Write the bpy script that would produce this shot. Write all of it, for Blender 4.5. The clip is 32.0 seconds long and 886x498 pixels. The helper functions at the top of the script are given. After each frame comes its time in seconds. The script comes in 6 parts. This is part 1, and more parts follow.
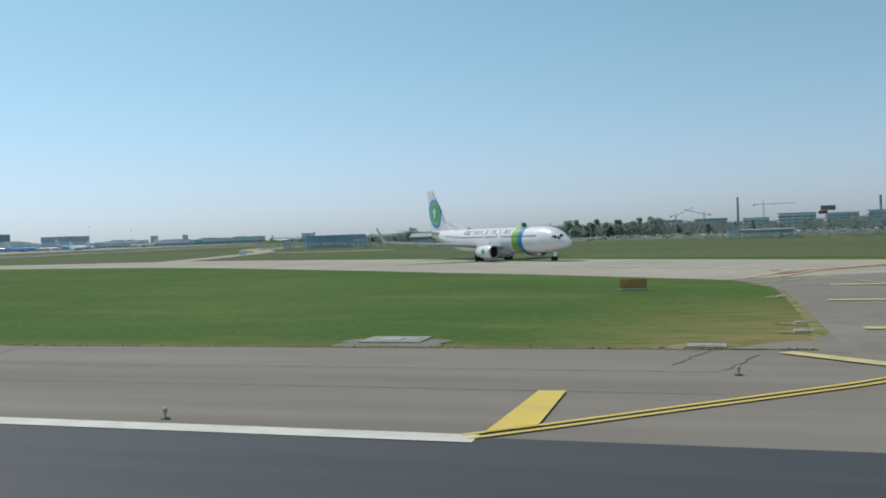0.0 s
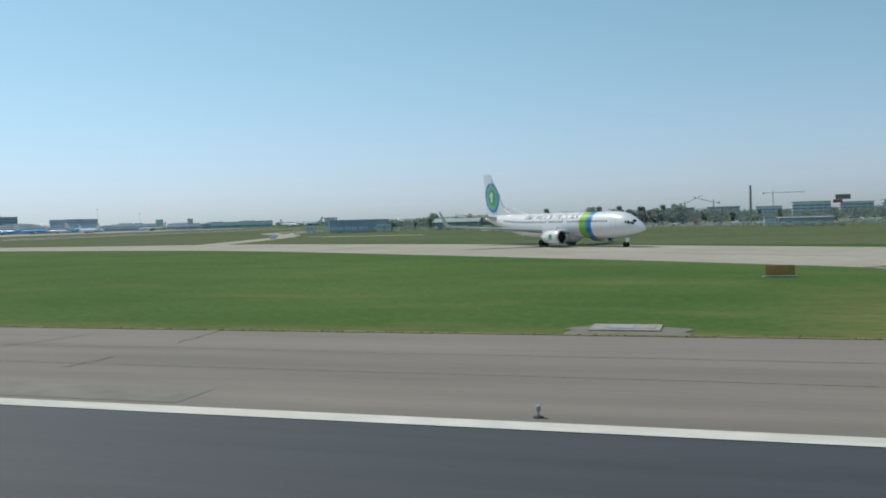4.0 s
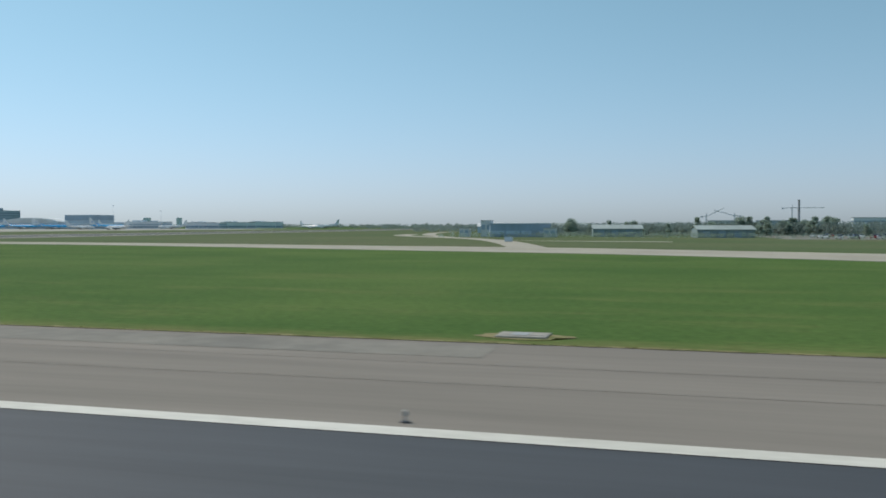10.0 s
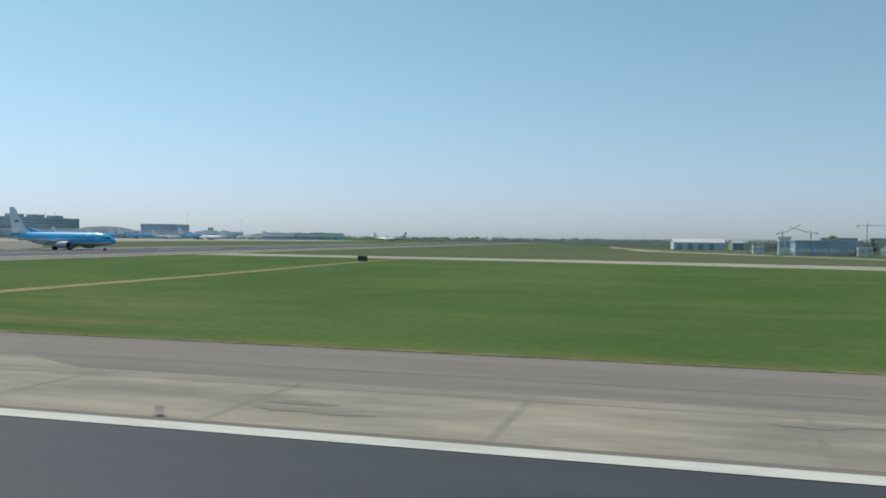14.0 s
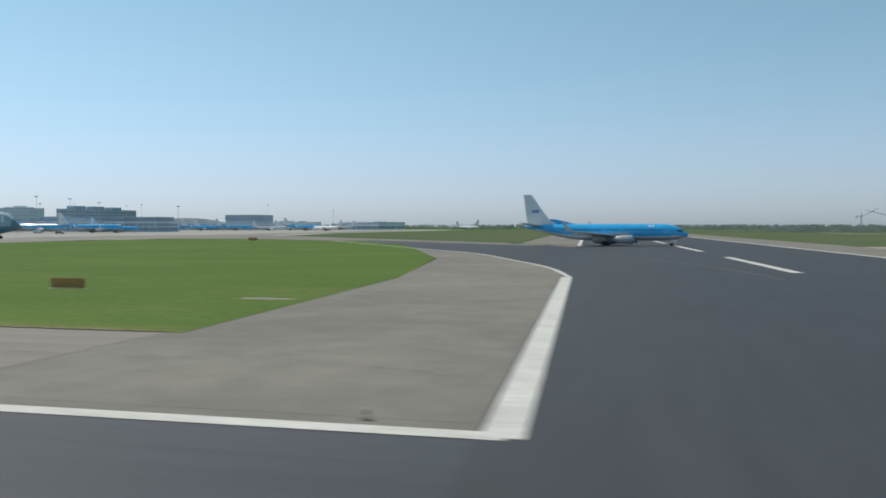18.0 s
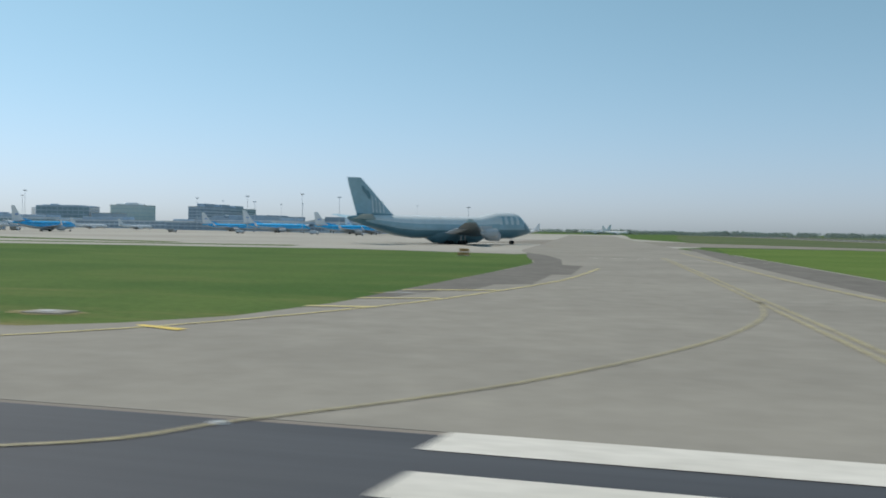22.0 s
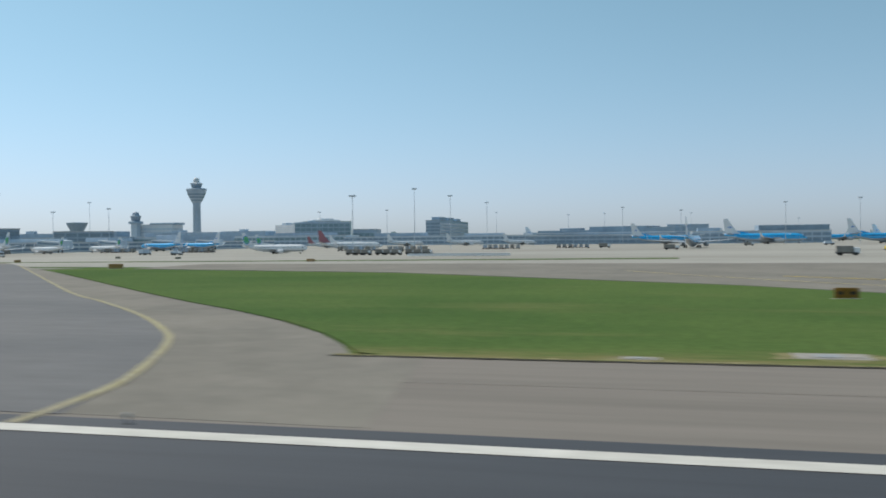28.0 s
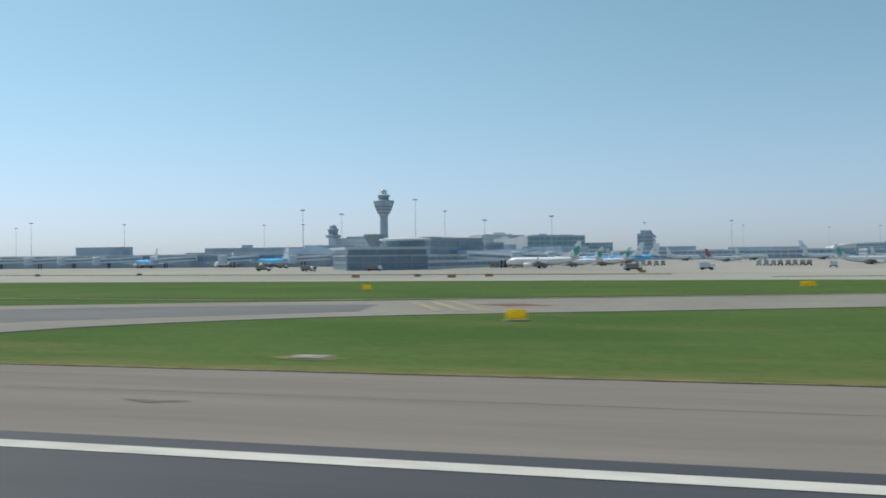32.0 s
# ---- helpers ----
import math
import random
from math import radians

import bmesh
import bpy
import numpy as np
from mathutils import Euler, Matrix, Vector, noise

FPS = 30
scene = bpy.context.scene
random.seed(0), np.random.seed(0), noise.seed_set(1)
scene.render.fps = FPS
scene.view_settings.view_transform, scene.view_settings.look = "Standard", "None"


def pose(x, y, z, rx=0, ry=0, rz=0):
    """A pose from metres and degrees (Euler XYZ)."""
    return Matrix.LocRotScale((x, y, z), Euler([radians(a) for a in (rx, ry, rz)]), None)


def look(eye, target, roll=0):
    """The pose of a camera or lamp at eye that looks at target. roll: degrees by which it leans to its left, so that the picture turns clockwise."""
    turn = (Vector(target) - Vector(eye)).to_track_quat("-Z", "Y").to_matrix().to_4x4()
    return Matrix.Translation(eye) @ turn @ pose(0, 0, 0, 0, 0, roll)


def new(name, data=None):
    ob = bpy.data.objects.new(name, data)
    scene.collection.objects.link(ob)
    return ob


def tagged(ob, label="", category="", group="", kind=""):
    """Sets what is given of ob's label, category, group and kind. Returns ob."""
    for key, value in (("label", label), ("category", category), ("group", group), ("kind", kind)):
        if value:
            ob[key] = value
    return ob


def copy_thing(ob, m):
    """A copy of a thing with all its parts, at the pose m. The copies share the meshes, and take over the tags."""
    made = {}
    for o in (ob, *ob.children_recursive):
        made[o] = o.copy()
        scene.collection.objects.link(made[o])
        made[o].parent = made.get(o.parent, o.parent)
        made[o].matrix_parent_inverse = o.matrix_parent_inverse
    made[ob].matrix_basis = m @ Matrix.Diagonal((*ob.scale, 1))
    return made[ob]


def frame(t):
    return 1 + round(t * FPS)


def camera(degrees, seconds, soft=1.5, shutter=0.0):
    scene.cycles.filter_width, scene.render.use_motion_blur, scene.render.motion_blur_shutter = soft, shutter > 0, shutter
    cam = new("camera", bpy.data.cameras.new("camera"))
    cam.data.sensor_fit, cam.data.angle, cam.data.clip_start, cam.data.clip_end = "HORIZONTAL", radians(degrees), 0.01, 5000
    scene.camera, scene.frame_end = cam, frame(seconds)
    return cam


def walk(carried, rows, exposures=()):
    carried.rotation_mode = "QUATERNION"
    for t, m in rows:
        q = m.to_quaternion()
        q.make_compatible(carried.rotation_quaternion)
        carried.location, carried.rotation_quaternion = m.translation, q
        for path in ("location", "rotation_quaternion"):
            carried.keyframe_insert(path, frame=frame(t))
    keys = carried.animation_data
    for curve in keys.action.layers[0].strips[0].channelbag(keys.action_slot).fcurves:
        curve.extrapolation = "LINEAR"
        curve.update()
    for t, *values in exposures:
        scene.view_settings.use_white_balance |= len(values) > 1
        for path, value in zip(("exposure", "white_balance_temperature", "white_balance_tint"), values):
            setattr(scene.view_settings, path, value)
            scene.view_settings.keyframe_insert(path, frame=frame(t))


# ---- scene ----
# camera: seconds, x along the runway, yaw, pitch, roll, y across it; it rides 4.74 m over the runway
EYE = 4.742
MODEL = 0.62  # size of the model against life, for the whole place and the path alike
PATH = [
    (0.0, -0.00, 17.40, -1.04, 2.04, -0.05),
    (1.0, -0.89, 17.29, -1.18, 1.79, -0.05),
    (2.0, -2.56, 17.14, -0.94, 1.61, -0.05),
    (3.2, -6.24, 17.39, -1.54, 1.58, -0.09),
    (3.9, -9.57, 17.53, -1.89, 1.57, -0.12),
    (4.5, -13.32, 17.65, -2.20, 1.55, -0.15),
    (5.0, -17.21, 17.24, -2.10, 1.51, -0.18),
    (6.0, -27.30, 16.95, -2.79, 0.84, -0.25),
    (7.0, -40.36, 16.25, -2.37, 0.46, -0.18),
    (8.0, -56.31, 15.80, -1.96, 0.66, -0.12),
    (9.0, -75.21, 15.78, -1.78, -0.17, 0.02),
    (9.5, -85.79, 15.79, -1.65, 0.26, 0.08),
    (10.0, -97.13, 15.49, -1.55, -0.01, 0.15),
    (11.0, -122.13, 15.72, -1.23, 0.07, 0.14),
    (12.0, -150.27, 15.74, -1.56, -0.26, 0.12),
    (13.0, -181.47, 15.35, -1.50, -0.07, 0.08),
    (13.5, -198.21, 15.65, -0.73, -0.50, 0.06),
    (14.2, -222.85, 15.29, -0.71, -0.83, 0.05),
    (14.8, -245.05, 14.98, -0.70, -1.12, 0.04),
    (15.5, -272.17, 14.61, -0.69, -1.46, 0.03),
    (16.0, -292.30, 13.16, -1.08, -1.01, 0.02),
    (16.5, -313.02, 14.02, -1.38, -1.96, 0.01),
    (17.0, -334.30, 14.67, -1.44, -1.46, 0.00),
    (17.5, -356.12, 14.94, -0.70, -1.42, -0.06),
    (18.0, -378.45, 13.66, -1.51, 0.03, -0.12),
    (18.5, -401.26, 13.43, -0.49, -2.11, -0.06),
    (19.0, -424.54, 13.33, -0.66, -0.81, 0.00),
    (20.0, -472.40, 13.56, -0.75, -1.21, 0.10),
    (20.5, -496.95, 15.23, -1.28, -1.29, 0.02),
    (21.0, -521.86, 15.18, -1.05, -1.14, -0.05),
    (21.5, -547.13, 14.59, -1.48, -0.95, -0.05),
    (22.0, -572.73, 14.07, -1.34, -0.90, -0.04),
    (22.5, -598.66, 13.92, -1.30, -0.81, -0.04),
    (23.0, -624.92, 13.64, -1.82, -0.10, -0.04),
    (23.5, -651.48, 13.73, -2.59, 0.86, -0.02),
    (24.0, -678.34, 14.41, -2.37, 0.49, 0.00),
    (24.5, -705.50, 14.96, -2.60, 0.53, 0.02),
    (25.2, -744.00, 14.98, -2.14, 0.44, 0.01),
    (25.8, -777.45, 15.00, -1.75, 0.36, 0.01),
    (26.5, -817.01, 15.03, -1.30, 0.27, 0.00),
    (27.0, -845.63, 14.88, -1.02, -0.07, 0.00),
    (27.5, -874.55, 14.92, -0.90, 0.25, -0.01),
    (28.0, -903.77, 14.17, -0.61, 0.62, -0.02),
    (29.0, -963.18, 14.93, -0.93, 0.93, 0.05),
    (29.5, -993.39, 15.48, -0.55, 0.43, 0.09),
    (30.0, -1023.93, 15.48, -0.40, 1.17, 0.13),
    (31.0, -1086.01, 15.46, -0.30, 0.58, 0.12),
    (31.5, -1117.54, 15.05, -0.35, 0.34, 0.11),
    (32.0, -1149.41, 14.95, 0.51, 0.60, 0.10),]
cam = camera(54.26, 32.0, soft=1.8, shutter=0.22)
walk(cam, [(t, pose(x * MODEL, y * MODEL, EYE * MODEL, 90 + p, r, w)) for t, x, w, p, r, y in PATH],
     exposures=((0.0, 0.02, 6520, 11.5), (8.0, 0.0, 6500, 11), (13.5, 0.02, 6530, 11.5), (16.0, 0.05, 6600, 13), (32.0, 0.05, 6590, 13)))

# ---- world and sun ----
SUN_DIR = Vector((-0.68, 0.27, 0.95)).normalized()
world = bpy.data.worlds.new("sky")
scene.world = world
world.use_nodes = True
wn = world.node_tree.nodes
sky = wn.new("ShaderNodeTexSky")
sky.sky_type = "NISHITA"
sky.sun_disc = False
sky.sun_elevation = math.asin(SUN_DIR.z)
sky.sun_rotation = math.atan2(SUN_DIR.x, SUN_DIR.y)
sky.air_density, sky.dust_density, sky.ozone_density, sky.altitude = 1.0, 0.55, 2.5, 0
wn["Background"].inputs["Strength"].default_value = 0.088
# summer haze: the sky's colour is balanced towards a milky blue, alike in every direction
split, join = wn.new("ShaderNodeSeparateColor"), wn.new("ShaderNodeCombineColor")
wl = world.node_tree.links
wl.new(sky.outputs[0], split.inputs[0])
def blend(r, g, b):
    total = None
    for share, sock in zip((r, g, b), split.outputs):
        node = wn.new("ShaderNodeMath")
        node.operation = "MULTIPLY_ADD"
        node.inputs[1].default_value, node.inputs[2].default_value = share, 0.0
        wl.new(sock, node.inputs[0])
        if total:
            wl.new(total, node.inputs[2])
        total = node.outputs[0]
    return total
for row, sock in zip(((0.48, 0.31, 0.085), (0.475, 0.05, 0.655), (0.31, 0.0, 1.075)), join.inputs):
    wl.new(blend(*row), sock)
wl.new(join.outputs[0], wn["Background"].inputs["Color"])
sun_data = bpy.data.lights.new("sun", "SUN")
sun_data.energy, sun_data.angle, sun_data.color = 2.95, radians(0.53), (1.0, 0.90, 0.77)
sun = new("sun", sun_data)
sun.matrix_world = look(SUN_DIR * 100, (0, 0, 0))
scene.view_settings.exposure = 0.0

# ---- materials ----
def mat(name, col, rough=0.7, metal=0.0, vary=0.15, scale=1.0, stretch=(1, 1, 1), bump=0.0, col2=None, scale2=0.05, coat=0.0, spec=0.5):
    """A surface with colour variation at two scales and fine relief; scale is in features per metre."""
    m = bpy.data.materials.new(name)
    m.use_nodes = True
    nt = m.node_tree
    b = nt.nodes["Principled BSDF"]
    b.inputs["Roughness"].default_value, b.inputs["Metallic"].default_value = rough, metal
    b.inputs["Coat Weight"].default_value = coat
    b.inputs["Specular IOR Level"].default_value = spec
    tc = nt.nodes.new("ShaderNodeTexCoord")
    mp = nt.nodes.new("ShaderNodeMapping")
    mp.inputs["Scale"].default_value = stretch
    nt.links.new(tc.outputs["Object"], mp.inputs["Vector"])
    n1, n2 = nt.nodes.new("ShaderNodeTexNoise"), nt.nodes.new("ShaderNodeTexNoise")
    for n, s, d in ((n1, scale, 6), (n2, scale2, 4)):
        n.inputs["Scale"].default_value, n.inputs["Detail"].default_value, n.inputs["Roughness"].default_value = s, d, 0.62
        nt.links.new(mp.outputs[0], n.inputs["Vector"])
    r1 = nt.nodes.new("ShaderNodeMapRange")
    r1.inputs["From Min"].default_value, r1.inputs["From Max"].default_value = 0.25, 0.75
    r1.inputs["To Min"].default_value, r1.inputs["To Max"].default_value = 1 - vary, 1 + vary
    nt.links.new(n1.outputs[0], r1.inputs["Value"])
    mixc = nt.nodes.new("ShaderNodeMix")
    mixc.data_type = "RGBA"
    c2 = col2 or tuple(c * 0.82 for c in col)
    mixc.inputs["A"].default_value, mixc.inputs["B"].default_value = (*col, 1), (*c2, 1)
    r2 = nt.nodes.new("ShaderNodeMapRange")
    r2.inputs["From Min"].default_value, r2.inputs["From Max"].default_value = 0.38, 0.66
    nt.links.new(n2.outputs[0], r2.inputs["Value"])
    nt.links.new(r2.outputs[0], mixc.inputs["Factor"])
    sc = nt.nodes.new("ShaderNodeVectorMath")
    sc.operation = "SCALE"
    nt.links.new(mixc.outputs["Result"], sc.inputs[0])
    nt.links.new(r1.outputs[0], sc.inputs["Scale"])
    nt.links.new(sc.outputs[0], b.inputs["Base Color"])
    if bump:
        bp = nt.nodes.new("ShaderNodeBump")
        bp.inputs["Strength"].default_value, bp.inputs["Distance"].default_value = bump, 0.02
        nt.links.new(n1.outputs[0], bp.inputs["Height"])
        nt.links.new(bp.outputs[0], b.inputs["Normal"])
    return m


def glass_mat(name, col, rough=0.08):
    m = mat(name, col, rough=rough, vary=0.25, scale=0.4)
    m.node_tree.nodes["Principled BSDF"].inputs["Specular IOR Level"].default_value = 0.7
    return m


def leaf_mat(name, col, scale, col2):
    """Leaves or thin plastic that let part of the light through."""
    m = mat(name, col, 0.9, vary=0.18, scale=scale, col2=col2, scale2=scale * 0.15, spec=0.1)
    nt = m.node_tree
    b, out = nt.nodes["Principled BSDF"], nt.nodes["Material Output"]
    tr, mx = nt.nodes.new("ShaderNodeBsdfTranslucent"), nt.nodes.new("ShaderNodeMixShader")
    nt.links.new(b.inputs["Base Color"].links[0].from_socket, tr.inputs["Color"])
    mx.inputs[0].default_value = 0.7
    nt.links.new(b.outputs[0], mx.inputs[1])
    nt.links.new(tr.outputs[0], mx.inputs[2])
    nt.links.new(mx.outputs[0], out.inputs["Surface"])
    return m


def grass_mat(name, col, col2, dry):
    """Mown grass with mowing bands, and straw-coloured wear in spots and along the runway's edge."""
    m = mat(name, col, 0.95, vary=0.26, scale=2.2, stretch=(0.8, 1, 1), bump=0.9, col2=col2, scale2=0.045, spec=0.05)
    nt = m.node_tree
    b = nt.nodes["Principled BSDF"]
    green = b.inputs["Base Color"].links[0].from_socket
    tc = nt.nodes.new("ShaderNodeTexCoord")
    sep = nt.nodes.new("ShaderNodeSeparateXYZ")
    nt.links.new(tc.outputs["Object"], sep.inputs[0])
    mp = nt.nodes.new("ShaderNodeMapping")
    mp.inputs["Scale"].default_value = (0.3, 1, 1)
    nt.links.new(tc.outputs["Object"], mp.inputs[0])
    spots, fray = nt.nodes.new("ShaderNodeTexNoise"), nt.nodes.new("ShaderNodeTexNoise")
    for n, s, d in ((spots, 0.11, 5), (fray, 0.9, 5)):
        n.inputs["Scale"].default_value, n.inputs["Detail"].default_value, n.inputs["Roughness"].default_value = s, d, 0.7
        nt.links.new(mp.outputs[0], n.inputs["Vector"])
    def rng(src, a, z, lo, hi):
        r = nt.nodes.new("ShaderNodeMapRange")
        r.inputs["From Min"].default_value, r.inputs["From Max"].default_value = a, z
        r.inputs["To Min"].default_value, r.inputs["To Max"].default_value = lo, hi
        nt.links.new(src, r.inputs["Value"])
        return r.outputs[0]
    def op(kind, p, q):
        n = nt.nodes.new("ShaderNodeMath")
        n.operation = kind
        for i, s in enumerate((p, q)):
            if isinstance(s, float):
                n.inputs[i].default_value = s
            else:
                nt.links.new(s, n.inputs[i])
        return n.outputs[0]
    edge = op("MULTIPLY", rng(sep.outputs["Y"], 33.4, 37.0, 0.9, 0.0), rng(fray.outputs[0], 0.35, 0.62, 0.15, 1.0))
    edge = op("MULTIPLY", edge, rng(sep.outputs["Y"], 31.0, 33.0, 0.0, 1.0))
    corner = op("MULTIPLY", rng(sep.outputs["X"], -9.0, 3.0, 0.0, 1.3), rng(sep.outputs["Y"], 60.0, 36.0, 0.0, 1.2))
    corner = op("MULTIPLY", op("MULTIPLY", corner, rng(fray.outputs[0], 0.30, 0.60, 0.0, 0.9)), rng(sep.outputs["Y"], 20.0, 30.0, 0.0, 1.0))
    edge = op("MAXIMUM", edge, corner)
    patch = op("MULTIPLY", rng(spots.outputs[0], 0.51, 0.68, 0.0, 0.7), rng(sep.outputs["Y"], 33.0, 80.0, 0.9, 0.3))
    patch = op("MULTIPLY", patch, rng(fray.outputs[0], 0.3, 0.65, 0.2, 1.0))
    mx = nt.nodes.new("ShaderNodeMix")
    mx.data_type = "RGBA"
    mx.inputs["B"].default_value = (*dry, 1)
    nt.links.new(op("MAXIMUM", edge, patch), mx.inputs["Factor"])
    nt.links.new(green, mx.inputs["A"])
    nt.links.new(mx.outputs["Result"], b.inputs["Base Color"])
    return m


M_GRASS = grass_mat("mown_grass", (0.066, 0.125, 0.033), (0.098, 0.155, 0.044), (0.245, 0.205, 0.095))
M_GRASSY = grass_mat("lush_mown_grass", (0.092, 0.158, 0.036), (0.118, 0.182, 0.046), (0.245, 0.215, 0.095))
M_FIELD = mat("field_grass", (0.090, 0.130, 0.058), 0.95, vary=0.22, scale=0.5, stretch=(0.6, 1, 1), bump=0.5, col2=(0.132, 0.146, 0.078), scale2=0.012, spec=0.05)
M_TUFT = leaf_mat("grass_tufts", (0.15, 0.19, 0.065), 2.5, (0.24, 0.22, 0.09))
M_ASPHALT = mat("runway_asphalt", (0.050, 0.055, 0.065), 0.72, vary=0.14, scale=1.2, stretch=(0.06, 1, 1), bump=0.12, col2=(0.066, 0.071, 0.081), scale2=0.18, spec=0.4)
M_ASPHALT2 = mat("dark_runway_asphalt", (0.050, 0.054, 0.062), 0.72, vary=0.14, scale=0.9, stretch=(1, 0.1, 1), bump=0.12, col2=(0.058, 0.061, 0.066), scale2=0.08, spec=0.35)
M_SHOULDER = mat("shoulder_asphalt", (0.214, 0.195, 0.172), 0.9, vary=0.11, scale=0.9, stretch=(0.07, 1, 1), bump=0.15, col2=(0.256, 0.232, 0.205), scale2=0.22, spec=0.15)
M_CONC = mat("weathered_concrete", (0.365, 0.33, 0.27), 0.9, vary=0.24, scale=0.6, stretch=(0.3, 1, 1), bump=0.15, col2=(0.245, 0.226, 0.19), scale2=0.42, spec=0.15)
M_TAXI = mat("taxiway_concrete", (0.288, 0.276, 0.242), 0.9, vary=0.12, scale=0.5, bump=0.1, col2=(0.244, 0.234, 0.206), scale2=0.06, spec=0.15)
M_TAXIP = mat("pale_taxiway_concrete", (0.41, 0.385, 0.325), 0.9, vary=0.10, scale=0.5, bump=0.1, col2=(0.345, 0.322, 0.272), scale2=0.06, spec=0.15)
M_ENTRY = mat("entry_asphalt", (0.208, 0.196, 0.170), 0.9, vary=0.13, scale=0.5, bump=0.15, col2=(0.258, 0.241, 0.207), scale2=0.07, spec=0.15)
M_APRON = mat("apron_concrete", (0.40, 0.39, 0.35), 0.9, vary=0.12, scale=0.2, stretch=(0.35, 1, 1), col2=(0.315, 0.305, 0.27), scale2=0.02, spec=0.15)
M_DARKTAXI = mat("dark_taxiway_asphalt", (0.132, 0.134, 0.138), 0.8, vary=0.12, scale=0.9, stretch=(0.4, 1, 1), bump=0.1, col2=(0.165, 0.165, 0.165), scale2=0.1, spec=0.3)
M_WIDEN = mat("widening_asphalt", (0.082, 0.084, 0.092), 0.8, vary=0.14, scale=0.9, stretch=(0.2, 1, 1), bump=0.1, col2=(0.098, 0.099, 0.106), scale2=0.1, spec=0.3)
M_SHOULDP = mat("pale_shoulder_asphalt", (0.245, 0.226, 0.200), 0.9, vary=0.14, scale=0.9, stretch=(0.05, 1, 1), bump=0.15, col2=(0.292, 0.264, 0.232), scale2=0.16, spec=0.15)
M_DARKP = mat("worn_dark_asphalt", (0.150, 0.143, 0.128), 0.9, vary=0.18, scale=0.7, bump=0.15, col2=(0.185, 0.176, 0.158), scale2=0.2, spec=0.15)
M_PATCH = mat("old_grey_asphalt", (0.195, 0.187, 0.168), 0.9, vary=0.14, scale=0.7, bump=0.1, col2=(0.25, 0.236, 0.208), scale2=0.15, spec=0.15)
M_SEAM = mat("tar_seam", (0.249, 0.228, 0.201), 0.85, vary=0.3, scale=2.0, spec=0.15)
M_CRACK = mat("tar_crack", (0.152, 0.142, 0.127), 0.85, vary=0.4, scale=2.0, spec=0.15)
# shade at the foot of the grass edge, painted as a dark colour
M_LIPSHADE = mat("grass_edge_shade", (0.070, 0.070, 0.052), 0.9, vary=0.4, scale=1.5, spec=0.1)
M_SOIL = mat("dry_edge_soil", (0.27, 0.235, 0.135), 0.95, vary=0.45, scale=1.6, bump=0.4, col2=(0.15, 0.17, 0.06), scale2=0.5, spec=0.05)
M_STAIN = mat("oil_stain", (0.185, 0.174, 0.152), 0.85, vary=0.3, scale=0.9, spec=0.2)
M_WHITE = mat("white_marking", (0.66, 0.65, 0.60), 0.8, vary=0.12, scale=2.2, stretch=(0.4, 1, 1), bump=0.05, col2=(0.56, 0.55, 0.50), scale2=0.5, spec=0.2)
M_YELLOW = mat("yellow_marking", (0.70, 0.53, 0.095), 0.7, vary=0.10, scale=2.0, col2=(0.62, 0.47, 0.12), scale2=0.5)
M_STAINC = mat("concrete_stain", (0.255, 0.238, 0.205), 0.88, vary=0.3, scale=0.9, spec=0.15)
M_FADED = mat("faded_yellow_marking", (0.39, 0.355, 0.215), 0.85, vary=0.25, scale=1.2, col2=(0.32, 0.298, 0.22), scale2=0.3, spec=0.15)
M_PALE = mat("worn_pale_marking", (0.20, 0.20, 0.19), 0.85, vary=0.3, scale=1.2, col2=(0.14, 0.14, 0.14), scale2=0.3, spec=0.15)
M_YELP = mat("pale_yellow_marking", (0.60, 0.53, 0.27), 0.8, vary=0.2, scale=1.5, col2=(0.52, 0.46, 0.26), scale2=0.4, spec=0.15)
M_RED = mat("red_marking", (0.42, 0.15, 0.11), 0.8, vary=0.15, scale=0.8)
M_SLABC = mat("pale_slab_concrete", (0.36, 0.345, 0.31), 0.9, vary=0.22, scale=2.0, bump=0.2, spec=0.2)
M_MAST = mat("pale_mast_steel", (0.58, 0.63, 0.68), 0.6, vary=0.1, scale=2)
M_CART = mat("grey_cart_paint", (0.27, 0.255, 0.23), 0.7, vary=0.2, scale=1.5)
M_STEEL = mat("galvanised_steel", (0.40, 0.41, 0.41), 0.6, 0.3, vary=0.15, scale=3)
M_DARKST = mat("dark_steel", (0.05, 0.05, 0.055), 0.5, 0.5, vary=0.2, scale=3)
M_LAMPW = mat("lamp_glass", (0.52, 0.52, 0.49), 0.2, vary=0.05, scale=4)
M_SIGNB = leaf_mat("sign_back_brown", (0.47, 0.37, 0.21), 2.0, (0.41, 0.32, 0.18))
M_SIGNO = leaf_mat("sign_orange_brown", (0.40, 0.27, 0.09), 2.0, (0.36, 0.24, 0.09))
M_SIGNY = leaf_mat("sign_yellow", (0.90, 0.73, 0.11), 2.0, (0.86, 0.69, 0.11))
M_SIGNK = mat("sign_black", (0.03, 0.032, 0.03), 0.5, vary=0.1, scale=2)
M_SIGNG = mat("dark_green_box", (0.15, 0.165, 0.13), 0.85, vary=0.25, scale=2, spec=0.2)
M_PAINTW = mat("aircraft_white", (0.80, 0.81, 0.82), 0.3, vary=0.03, scale=0.6, coat=0.4, col2=(0.76, 0.77, 0.79), scale2=0.2)
M_PAINTB = mat("aircraft_sky_blue", (0.03, 0.46, 0.88), 0.25, vary=0.05, scale=0.6, coat=0.6, col2=(0.02, 0.42, 0.83), scale2=0.2)
M_PAINTG = mat("aircraft_light_grey", (0.50, 0.53, 0.56), 0.4, vary=0.05, scale=0.6, coat=0.2)
